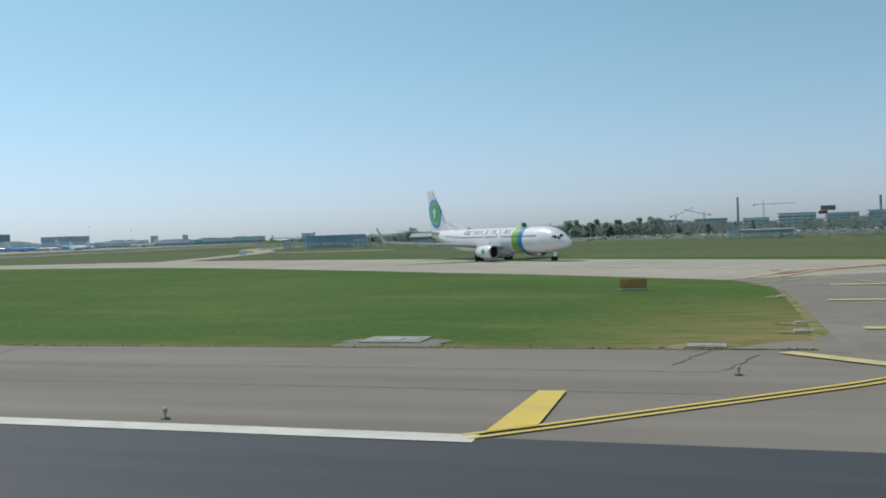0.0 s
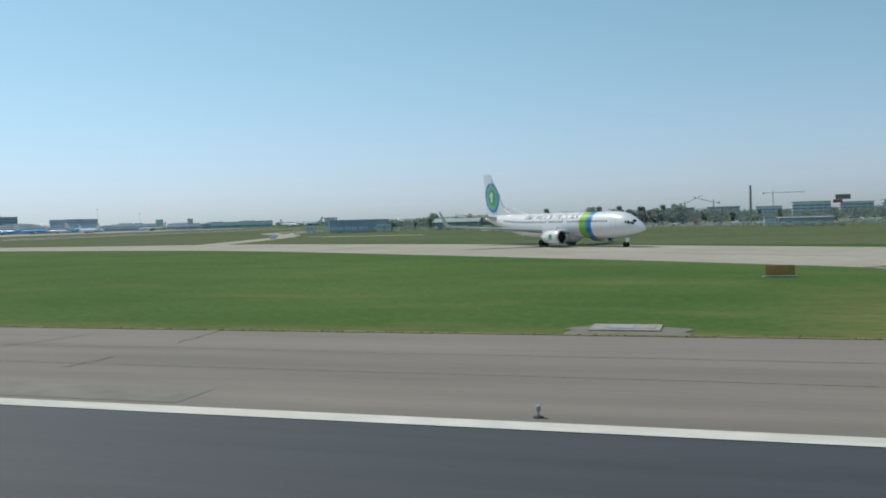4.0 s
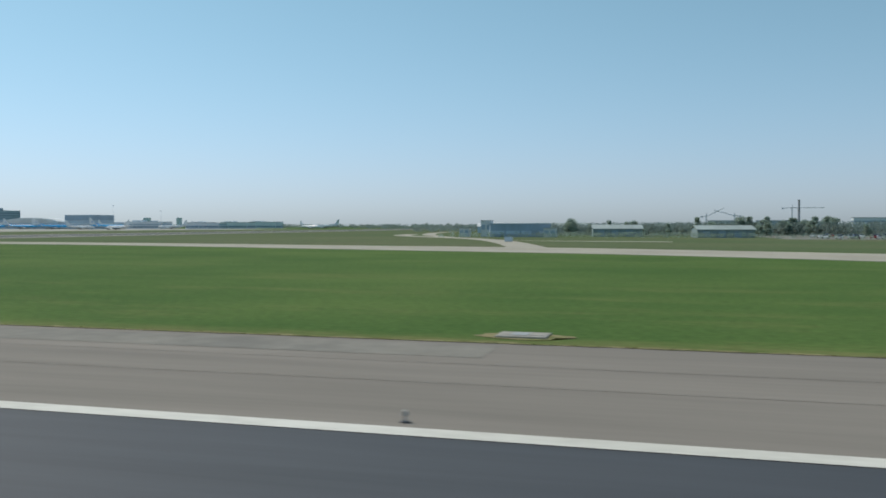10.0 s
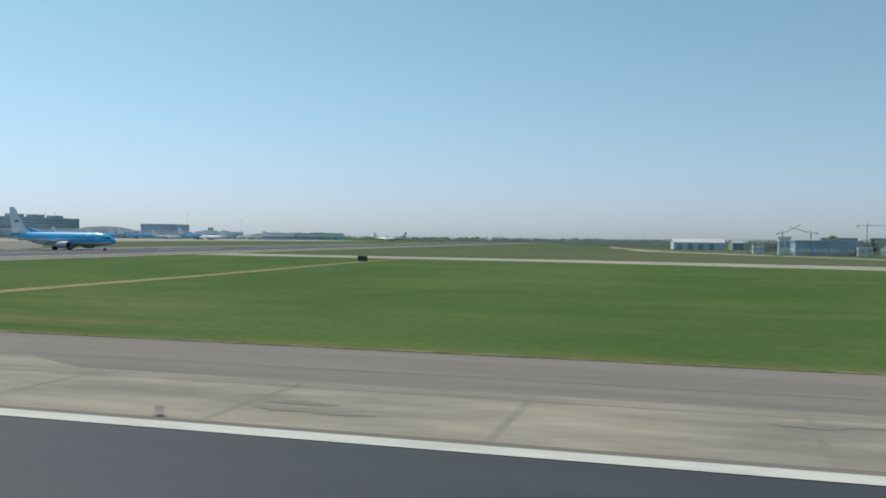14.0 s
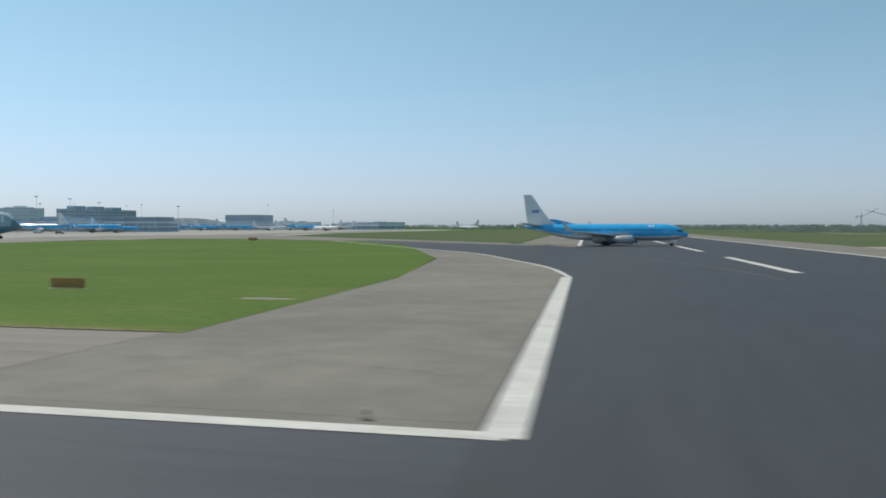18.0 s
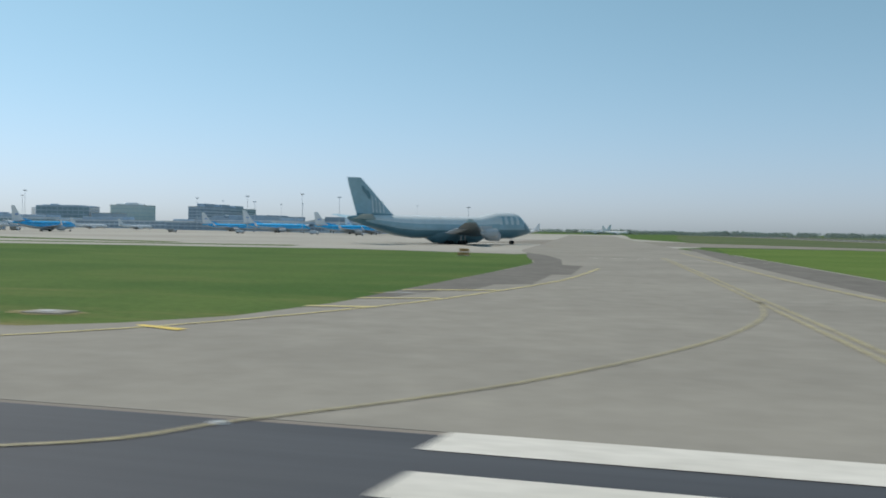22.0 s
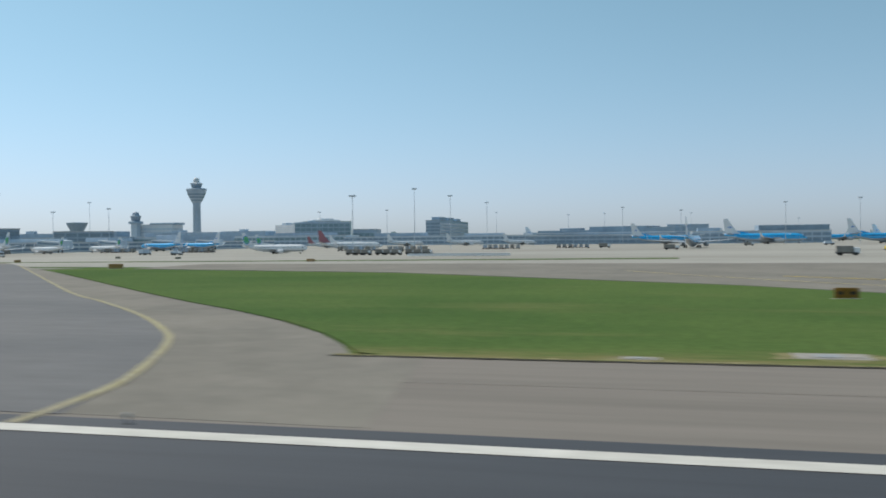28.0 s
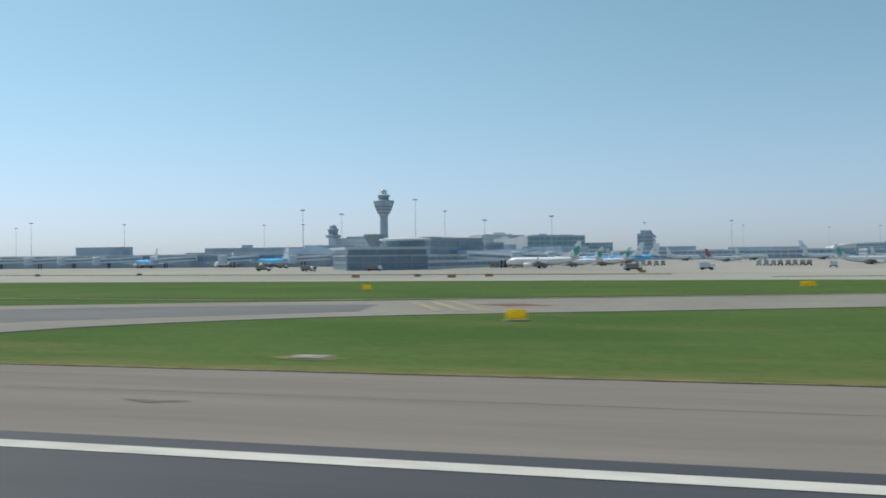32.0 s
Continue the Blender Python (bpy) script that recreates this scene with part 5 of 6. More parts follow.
        for y, x in ((5.5, 1.6), (1.9, -1.5)):
            for dx in (-0.75, 0.75):
                wheel_set(ob, x + dx, s * y, 0.62, 0.55, 2.6, "main_gear")
        for y in (6.5, 11.5, 17.5):
            part("flap_fairing", lathe(bmesh.new(), [(0.05, -2.6), (0.42, -1.0), (0.45, 0.6), (0.08, 2.6)], 8, "x", (-1.6 - (y - 2.4) * 0.42, s * y, 3.0 + y * 0.09)), M_PAINTG, w)
    wheel_set(ob, 25.6, 0.0, 0.62, 0.45, 2.6, "nose_gear")
    part("belly_fairing", lathe(bmesh.new(), [(0.5, -11), (2.8, -6), (3.1, 4), (2.6, 11), (0.5, 16)], 22, "x", (0, 0, 3.1)), M_TEAL, ob, smooth=True)
    return ob


def heading(x, y, dx, dy, s=1.0):
    return pose(x, y, 0.03, 0, 0, math.degrees(math.atan2(dy, dx))) @ Matrix.Scale(s, 4)

white_jet = twin_jet(heading(-34.5, 137.5, 0.76, -0.65), "white", "white twin-jet airliner with green and blue nose band on the taxiway", near=True)
blue_jet = twin_jet(heading(-389.6, 213.5, 0.99, -0.09), "blue", "sky-blue twin-jet airliner with white tail crossing the runway", near=True)
cargo = jumbo(heading(-636.5, 262.2, 0.687, 0.726) @ Matrix.Diagonal((0.954, 1, 1, 1)), "dark green and grey four-engined cargo jet on the taxiway")

# ---- parked airliners ----
blue_rear = twin_jet(heading(-890.5, 396, 0.16, 0.99, 1.06), "blue", "sky-blue airliner with white tail seen on the far apron", "airliners parked at the terminal")
for x, y, dx, dy, s in ((-840, 575, 0.99, 0.12, 1.2), (-777, 554, 0.92, 0.38, 1.1), (-901, 622, 0.97, 0.2, 1.1), (-765, 565, 0.95, 0.3, 0.85), (-1010, 870, 0.98, 0.15, 1.25), (-960, 880, 0.98, 0.15, 1.0), (-900, 955, 0.95, 0.2, 1.0), (-1180, 437, -0.95, 0.3, 0.8), (-1173, 468, -0.95, 0.3, 0.8), (-1437, 428, -0.8, 0.6, 0.85), (-1359, 428, -0.8, 0.6, 0.85)):
    copy_thing(blue_rear, heading(x, y, dx, dy, s))
green_jet = twin_jet(heading(-1198.0, 328, -0.95, 0.3, 0.8), "green", "white airliner with green round tail emblem at the pier", "airliners parked at the terminal")
for x, y, dx, dy, s in ((-1189, 355, -0.95, 0.3, 0.8), (-1179.6, 386, -0.95, 0.3, 0.8), (-1049, 309, 0.99, 0.1, 0.82), (-1075, 372, 0.99, 0.1, 0.8), (-1393, 436, -0.8, 0.6, 0.8)):
    copy_thing(green_jet, heading(x, y, dx, dy, s))
red_jet = twin_jet(heading(-1048.0, 391, 0.98, 0.2, 0.78), "red", "white airliner with red tail fin at the pier", "airliners parked at the terminal")
copy_thing(red_jet, heading(-1120, 540, 0.9, 0.4, 0.8))
plain_jet = twin_jet(heading(-763.0, 1030, -0.9, -0.45, 0.95), "plain", "small white airliner far out on the airfield", "airliners far off")
for x, y, dx, dy, s in ((-665, 1320, -0.85, -0.5, 1.25), (-630, 1184, 0.95, -0.3, 1.0), (-790, 940, 0.99, 0.1, 1.0), (-1035, 975, 0.97, 0.2, 1.0), (-868, 1010, 0.95, -0.2, 1.0), (-945, 1000, -0.95, 0.2, 1.0)):
    copy_thing(plain_jet, heading(x, y, dx, dy, s))

for x, y, dx, dy, s in ((-905, 860, 0.95, 0.3, 1.0), (-868, 872, 0.95, 0.3, 1.0), (-830, 880, 0.9, 0.4, 1.0), (-742, 868, 0.95, 0.3, 1.05)):
    copy_thing(blue_rear, heading(x, y, dx, dy, s))
for x, y, dx, dy, s in ((-702, 829, -0.98, 0.2, 0.95), (-790, 880, 0.95, 0.3, 0.9)):
    copy_thing(plain_jet, heading(x, y, dx, dy, s))
for x, y, dx, dy, s in ((-1142, 640, 0.8, 0.6, 0.8), (-1096, 645, 0.8, 0.6, 0.8), (-1050, 650, 0.85, 0.5, 0.8), (-1008, 655, 0.8, 0.6, 0.75)):
    copy_thing(plain_jet, heading(x, y, dx, dy, s))


# ---- buildings ----
def building(m, w, d, h, wall, label, category="building", bands=(), roof_units=(), parapet=0.6, roof=None, name="airport_building", fins=0, group=""):
    """A flat-roofed building: x along its front, front face at y = 0."""
    ob = thing(name, m, label, category, group)
    body = part("wall", box(bmesh.new(), 0, w, 0, d, -0.2, h), wall, ob)
    part("roof", boxes((-0.3, w + 0.3, -0.3, 0.25, h, h + parapet), (-0.3, w + 0.3, d - 0.25, d + 0.3, h, h + parapet), (-0.3, 0.25, 0.25, d - 0.25, h, h + parapet), (w - 0.25, w + 0.3, 0.25, d - 0.25, h, h + parapet)), roof or M_ROOF, ob)
    for z0, z1, mt in bands:
        n = max(2, min(40, int(w / 6)))
        for k in range(n):
            x0, x1 = w * k / n + 0.35, w * (k + 1) / n - 0.35
            part("window", box(bmesh.new(), x0, x1, -0.12, 0.1, z0, z1), mt, body)
        part("side_window", box(bmesh.new(), -0.12, 0.1, 1, d - 1, z0, z1), mt, body)
        part("side_window", box(bmesh.new(), w - 0.1, w + 0.12, 1, d - 1, z0, z1), mt, body)
    for x0, x1, y0, y1, hh, mt in roof_units:
        part("roof_unit", box(bmesh.new(), x0, x1, y0, y1, h, h + hh, 0.1), mt, ob)
    for k in range(fins):
        x = w * (k + 0.5) / fins
        part("column", box(bmesh.new(), x - 0.3, x + 0.3, -0.55, -0.12, 0, h), wall, ob)
    return ob

def bat(x, y, turn=0.0):
    return pose(x, y, 0.0, 0, 0, turn)

# these wall and glass colours already hold the distance haze
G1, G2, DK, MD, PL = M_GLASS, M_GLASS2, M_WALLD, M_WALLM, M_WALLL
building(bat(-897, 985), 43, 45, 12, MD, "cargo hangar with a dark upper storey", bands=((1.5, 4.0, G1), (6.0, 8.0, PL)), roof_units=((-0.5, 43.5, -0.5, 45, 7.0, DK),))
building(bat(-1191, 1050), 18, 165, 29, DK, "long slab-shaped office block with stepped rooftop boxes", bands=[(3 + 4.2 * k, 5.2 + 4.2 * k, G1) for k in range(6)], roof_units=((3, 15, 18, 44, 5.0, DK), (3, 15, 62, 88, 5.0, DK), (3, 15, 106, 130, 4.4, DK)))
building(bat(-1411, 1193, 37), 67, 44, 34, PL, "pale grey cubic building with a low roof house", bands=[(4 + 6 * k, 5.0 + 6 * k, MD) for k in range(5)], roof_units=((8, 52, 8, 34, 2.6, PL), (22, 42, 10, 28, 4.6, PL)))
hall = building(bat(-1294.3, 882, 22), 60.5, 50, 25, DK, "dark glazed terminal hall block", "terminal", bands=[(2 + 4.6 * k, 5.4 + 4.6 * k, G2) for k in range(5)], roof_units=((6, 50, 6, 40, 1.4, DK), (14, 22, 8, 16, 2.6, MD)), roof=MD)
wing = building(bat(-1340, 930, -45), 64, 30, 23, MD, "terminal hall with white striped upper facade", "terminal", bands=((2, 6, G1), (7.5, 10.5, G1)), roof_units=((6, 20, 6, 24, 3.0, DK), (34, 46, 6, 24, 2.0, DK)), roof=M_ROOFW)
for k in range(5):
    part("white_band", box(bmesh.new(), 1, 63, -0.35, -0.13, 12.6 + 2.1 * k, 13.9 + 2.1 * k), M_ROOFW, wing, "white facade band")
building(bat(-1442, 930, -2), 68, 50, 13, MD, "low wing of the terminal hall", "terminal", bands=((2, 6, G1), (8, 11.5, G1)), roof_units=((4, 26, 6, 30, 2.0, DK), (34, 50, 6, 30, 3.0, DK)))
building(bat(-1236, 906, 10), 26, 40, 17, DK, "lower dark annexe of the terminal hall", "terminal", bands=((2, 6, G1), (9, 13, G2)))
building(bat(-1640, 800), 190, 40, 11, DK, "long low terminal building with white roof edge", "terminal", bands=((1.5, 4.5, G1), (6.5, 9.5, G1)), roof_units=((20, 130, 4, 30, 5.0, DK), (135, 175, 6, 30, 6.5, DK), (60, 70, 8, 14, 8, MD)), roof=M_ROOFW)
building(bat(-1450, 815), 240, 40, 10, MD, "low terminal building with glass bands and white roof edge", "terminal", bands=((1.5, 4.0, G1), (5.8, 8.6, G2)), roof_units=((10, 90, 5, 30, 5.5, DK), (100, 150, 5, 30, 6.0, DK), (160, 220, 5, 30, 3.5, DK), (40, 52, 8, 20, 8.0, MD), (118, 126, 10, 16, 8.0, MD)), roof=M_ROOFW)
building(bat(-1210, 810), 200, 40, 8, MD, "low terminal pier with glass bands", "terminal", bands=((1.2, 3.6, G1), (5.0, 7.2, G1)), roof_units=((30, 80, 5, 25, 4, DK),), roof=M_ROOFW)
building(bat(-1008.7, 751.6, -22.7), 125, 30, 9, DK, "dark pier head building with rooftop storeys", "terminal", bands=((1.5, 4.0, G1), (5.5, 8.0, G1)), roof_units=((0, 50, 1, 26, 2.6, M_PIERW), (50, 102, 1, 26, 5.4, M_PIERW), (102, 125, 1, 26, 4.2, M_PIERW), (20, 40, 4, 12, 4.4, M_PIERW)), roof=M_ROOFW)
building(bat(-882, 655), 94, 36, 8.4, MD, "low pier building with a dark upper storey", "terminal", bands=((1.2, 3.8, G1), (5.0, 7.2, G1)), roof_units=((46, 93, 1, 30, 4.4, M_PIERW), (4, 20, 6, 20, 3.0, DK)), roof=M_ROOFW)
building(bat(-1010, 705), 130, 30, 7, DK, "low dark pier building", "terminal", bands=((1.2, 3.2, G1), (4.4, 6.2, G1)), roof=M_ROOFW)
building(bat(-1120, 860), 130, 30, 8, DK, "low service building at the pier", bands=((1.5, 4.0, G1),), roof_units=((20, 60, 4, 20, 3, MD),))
# pale walls stand in for the haze over the far cargo area
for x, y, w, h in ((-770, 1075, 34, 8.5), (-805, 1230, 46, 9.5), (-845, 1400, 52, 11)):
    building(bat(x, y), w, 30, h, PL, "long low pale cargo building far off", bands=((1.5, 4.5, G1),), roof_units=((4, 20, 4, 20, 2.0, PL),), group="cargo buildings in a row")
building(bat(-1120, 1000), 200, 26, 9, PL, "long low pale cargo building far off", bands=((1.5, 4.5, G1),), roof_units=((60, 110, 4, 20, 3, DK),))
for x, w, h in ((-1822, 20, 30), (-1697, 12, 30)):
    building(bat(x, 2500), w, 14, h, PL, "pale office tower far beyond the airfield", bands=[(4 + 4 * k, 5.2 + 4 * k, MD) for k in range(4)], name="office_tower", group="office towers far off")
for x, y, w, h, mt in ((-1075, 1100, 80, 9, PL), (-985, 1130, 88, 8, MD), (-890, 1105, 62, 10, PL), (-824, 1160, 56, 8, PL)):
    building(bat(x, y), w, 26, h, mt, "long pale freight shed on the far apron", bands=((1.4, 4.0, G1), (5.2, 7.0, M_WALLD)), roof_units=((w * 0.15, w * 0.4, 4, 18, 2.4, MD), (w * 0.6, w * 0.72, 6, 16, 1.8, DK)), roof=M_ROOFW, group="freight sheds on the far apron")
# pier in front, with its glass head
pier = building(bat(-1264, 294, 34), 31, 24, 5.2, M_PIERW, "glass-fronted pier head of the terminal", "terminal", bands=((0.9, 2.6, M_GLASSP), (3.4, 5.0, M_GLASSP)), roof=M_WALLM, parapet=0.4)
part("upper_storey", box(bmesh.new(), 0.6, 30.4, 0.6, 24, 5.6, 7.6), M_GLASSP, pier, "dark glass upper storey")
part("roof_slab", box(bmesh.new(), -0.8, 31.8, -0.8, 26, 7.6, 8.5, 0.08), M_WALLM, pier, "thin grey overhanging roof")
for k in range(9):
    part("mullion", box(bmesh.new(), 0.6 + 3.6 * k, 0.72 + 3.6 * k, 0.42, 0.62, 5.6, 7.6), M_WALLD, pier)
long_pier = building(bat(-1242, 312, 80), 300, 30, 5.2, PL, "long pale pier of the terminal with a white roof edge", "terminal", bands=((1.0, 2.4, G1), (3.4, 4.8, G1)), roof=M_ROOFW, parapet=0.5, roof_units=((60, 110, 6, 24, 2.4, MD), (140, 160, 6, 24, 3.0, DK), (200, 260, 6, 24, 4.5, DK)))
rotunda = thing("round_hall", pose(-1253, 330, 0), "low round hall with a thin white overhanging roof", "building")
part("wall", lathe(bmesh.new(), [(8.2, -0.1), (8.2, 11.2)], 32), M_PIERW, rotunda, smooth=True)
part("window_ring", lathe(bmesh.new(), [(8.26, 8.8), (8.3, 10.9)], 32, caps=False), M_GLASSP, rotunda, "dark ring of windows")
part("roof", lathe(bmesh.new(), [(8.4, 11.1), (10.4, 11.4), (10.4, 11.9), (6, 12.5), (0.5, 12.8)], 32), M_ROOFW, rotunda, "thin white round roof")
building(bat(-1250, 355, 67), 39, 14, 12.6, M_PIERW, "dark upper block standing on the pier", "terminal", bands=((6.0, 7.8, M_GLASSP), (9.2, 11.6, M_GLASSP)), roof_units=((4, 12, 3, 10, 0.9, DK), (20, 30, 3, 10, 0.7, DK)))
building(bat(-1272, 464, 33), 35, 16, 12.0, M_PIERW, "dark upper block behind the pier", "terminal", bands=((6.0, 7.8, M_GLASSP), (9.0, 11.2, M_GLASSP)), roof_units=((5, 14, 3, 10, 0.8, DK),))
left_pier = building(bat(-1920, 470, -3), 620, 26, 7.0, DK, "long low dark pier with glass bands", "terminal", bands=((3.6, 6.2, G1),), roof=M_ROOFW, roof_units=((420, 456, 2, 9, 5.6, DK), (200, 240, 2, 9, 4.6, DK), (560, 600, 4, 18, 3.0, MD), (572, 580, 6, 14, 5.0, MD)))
# white dome-roofed hall
dome = thing("domed_hall", pose(-990, 975, 0), "white-roofed curved hall beside the cargo hangar", "building")
bm = bmesh.new()
for j in range(2):
    for k in range(17):
        a = math.pi * k / 16
        bm.verts.new((45 - 45 * math.cos(a), 50 * j, 8 + 7.0 * math.sin(a) ** 0.8))
bm.verts.ensure_lookup_table()
for k in range(16):
    bm.faces.new([bm.verts[i] for i in (k, k + 1, 18 + k, 17 + k)])
bm.faces.new([bm.verts[i] for i in range(17)])
bm.faces.new([bm.verts[17 + i] for i in range(17)])
part("roof", bm, M_ROOFW, dome, "white curved roof")
part("wall", box(bmesh.new(), 0.5, 89.5, 0.5, 49.5, -0.1, 8.0), M_WALLM, dome)
for k in range(8):
    part("window", box(bmesh.new(), 4 + 10.5 * k, 11 + 10.5 * k, 0.3, 0.6, 2, 6), M_GLASS, dome)

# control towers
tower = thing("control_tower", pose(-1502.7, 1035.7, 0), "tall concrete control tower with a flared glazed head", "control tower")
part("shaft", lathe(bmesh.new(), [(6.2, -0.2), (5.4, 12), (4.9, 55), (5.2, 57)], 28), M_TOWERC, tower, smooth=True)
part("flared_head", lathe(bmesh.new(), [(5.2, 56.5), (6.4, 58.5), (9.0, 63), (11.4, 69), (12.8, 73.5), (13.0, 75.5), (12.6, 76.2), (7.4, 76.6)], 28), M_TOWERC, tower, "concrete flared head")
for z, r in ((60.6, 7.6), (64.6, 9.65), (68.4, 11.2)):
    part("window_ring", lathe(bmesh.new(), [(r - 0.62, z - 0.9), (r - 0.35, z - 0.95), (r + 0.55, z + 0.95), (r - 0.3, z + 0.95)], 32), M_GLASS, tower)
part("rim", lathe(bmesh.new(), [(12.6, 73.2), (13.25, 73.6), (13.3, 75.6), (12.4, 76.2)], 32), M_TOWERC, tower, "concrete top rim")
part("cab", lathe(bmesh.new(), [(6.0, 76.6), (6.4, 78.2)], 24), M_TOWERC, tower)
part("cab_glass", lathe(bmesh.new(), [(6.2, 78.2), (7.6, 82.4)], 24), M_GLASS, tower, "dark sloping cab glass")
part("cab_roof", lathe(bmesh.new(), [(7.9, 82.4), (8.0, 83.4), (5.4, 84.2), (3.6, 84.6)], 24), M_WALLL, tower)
part("radar_dome", lathe(bmesh.new(), [(3.3, 84.6), (3.9, 86.2), (3.8, 88.0), (3.0, 89.6), (1.6, 90.6), (0.3, 90.9)], 20), M_ROOFW, tower, "white radar dome", True)
for a in range(5):
    part("antenna", lathe(bmesh.new(), [(0.10, 84), (0.05, 91.8)], 6, "z", (4.6 * math.cos(a * 1.25), 4.6 * math.sin(a * 1.25), 0)), M_STEEL, tower)
old = thing("control_tower", pose(-1535, 946, 0), "old squat control tower with a wide gallery", "control tower")
part("shaft", box(bmesh.new(), -4.2, 4.2, -4.2, 4.2, -0.2, 30, 0.3), M_WALLM, old)
part("gallery", lathe(bmesh.new(), [(4.6, 27.8), (8.8, 28.6), (9.0, 31.2), (6.2, 32.0)], 16), M_WALLD, old)
part("cab_glass", lathe(bmesh.new(), [(5.0, 32), (6.2, 37.2)], 16), M_GLASS, old)
part("cab_roof", lathe(bmesh.new(), [(6.6, 37.2), (6.6, 38.4), (4.4, 39.4), (4.0, 42.0), (2.0, 43.4)], 16), M_WALLD, old)
building(bat(-1536, 952), 47, 26, 27, PL, "pale office block beside the old tower", bands=[(8 + 4.2 * k, 10.2 + 4.2 * k, MD) for k in range(4)], roof_units=((14, 52, 4, 22, 2.6, DK),))
saucer = thing("saucer_building", pose(-1364.8, 609.7, 0), "building with a flared saucer-shaped top", "building")
part("stem", lathe(bmesh.new(), [(4.4, -0.2), (4.0, 14)], 20), M_PIERW, saucer)
part("saucer", lathe(bmesh.new(), [(4.0, 13.5), (5.4, 15.5), (7.0, 18.6), (8.2, 20.8), (8.3, 21.8), (2.0, 22.2)], 24), M_PIERW, saucer, "flared grey saucer top")

# glazed boarding bridges at the piers
def bridge(x, y, turn, L):
    ob = thing("boarding_bridge", pose(x, y, 0, 0, 0, turn), "pale boarding bridge sloping down from the pier", "boarding bridge", "boarding bridges at the piers")
    bm = bmesh.new()
    vs = [bm.verts.new(p) for p in ((0, -1.6, 3.8), (0, 1.6, 3.8), (0, -1.6, 6.6), (0, 1.6, 6.6), (L, -1.6, 2.9), (L, 1.6, 2.9), (L, -1.6, 5.6), (L, 1.6, 5.6))]
    for q in ((0, 1, 3, 2), (4, 6, 7, 5), (0, 4, 5, 1), (2, 3, 7, 6), (0, 2, 6, 4), (1, 5, 7, 3)):
        bm.faces.new([vs[i] for i in q])
    part("tunnel", bm, M_WALLL, ob)
    for s in (-1, 1):
        bm = bmesh.new()
        bm.faces.new([bm.verts.new(p) for p in ((1, s * 1.63, 4.8), (L - 1, s * 1.63, 3.85), (L - 1, s * 1.63, 4.75), (1, s * 1.63, 5.75))])
        part("window_strip", bm, M_GLASS, ob)
    part("rotunda", lathe(bmesh.new(), [(2.4, 2.6), (2.4, 6.9), (1.8, 7.2)], 14, "z", (L, 0, -0.6)), M_WALLM, ob)
    part("support", boxes((L * 0.72, L * 0.72 + 0.5, -1.5, -1.0, -0.05, 3.6), (L * 0.72, L * 0.72 + 0.5, 1.0, 1.5, -0.05, 3.6)), M_DARKST, ob)
for x, y, tr, L in [(-1452 - 26 * k, 446 + 1.4 * k, -125 + 8 * (k % 3), 26) for k in range(13)] + [(-1330, 440, -118, 26), (-1375, 442, -108, 26), (-1415, 444, -118, 26)] + [(-1232 + 7.0 * k, 352 + 42 * k, -25 + 8 * (k % 2), 24) for k in range(5)] + [(-980, 768, -80, 30), (-940, 768, -100, 30), (-850, 655, -80, 26), (-820, 655, -95, 26)]:
    bridge(x, y, tr, L)

# lamp masts
def mast(x, y, h, double=False):
    ob = thing("lamp_mast", pose(x, y, 0), "tall slim steel apron lamp mast", "lamp mast", "lamp masts on the apron")
    part("pole", lathe(bmesh.new(), [(0.20, -0.1), (0.09, h)], 8), M_MAST, ob)
    part("lamp_head", boxes((-2.3, -0.3, -0.35, 0.35, h - 0.1, h + 0.35), (0.3, 2.3, -0.35, 0.35, h - 0.1, h + 0.35)) if double else boxes((-1.2, 1.2, -0.5, 0.5, h - 0.1, h + 0.4)), M_MAST, ob)
    part("crossbar", box(bmesh.new(), -2.2 if double else -1.0, 2.2 if double else 1.0, -0.1, 0.1, h - 0.3, h - 0.1), M_MAST, ob)
for x, y, h in ((-819.7, 252.5, 16.6), (-1013.8, 452.6, 28.3), (-1015.6, 388.9, 28.6), (-1014.3, 301.7, 21.2), (-1241, 425, 22.8), (-1208, 430, 24.3), (-1337.5, 420, 29.8), (-1277, 424, 34), (-1319.7, 430, 27.8), (-1286.8, 520, 33), (-1592, 520, 31.5), (-1515.8, 520, 29), (-797, 520, 25.6), (-835.7, 520, 24), (-773, 524, 23.8), (-747.2, 520, 20.8), (-1007.2, 520, 27.2), (-687, 520, 18), (-930, 620, 26), (-890, 640, 24), (-1110, 640, 28), (-1170, 650, 28), (-1400, 560, 28), (-1450, 600, 30), (-1640, 560, 30), (-1700, 540, 30), (-870, 1050, 33), (-760, 1000, 24), (-960, 900, 30), (-1000, 930, 30), (-1080, 940, 34)):
    mast(x, y, h, h < 17)

# service vehicles and carts on the apron
def truck(x, y, turn, paint, label, L=6.0, H=2.6):
    ob = thing("service_truck", pose(x, y, 0.03, 0, 0, turn), label, "truck", "service vehicles on the apron")
    part("cargo_box", box(bmesh.new(), -L * 0.5, L * 0.22, -1.15, 1.15, 0.7, H, 0.08), paint, ob)
    part("cab", box(bmesh.new(), L * 0.25, L * 0.5, -1.1, 1.1, 0.5, H * 0.8, 0.12), M_PAINTW, ob)
    part("windscreen", box(bmesh.new(), L * 0.46, L * 0.505, -0.95, 0.95, H * 0.45, H * 0.74), M_WIN, ob)
    part("chassis", box(bmesh.new(), -L * 0.5, L * 0.48, -0.9, 0.9, 0.42, 0.7), M_DARKST, ob)
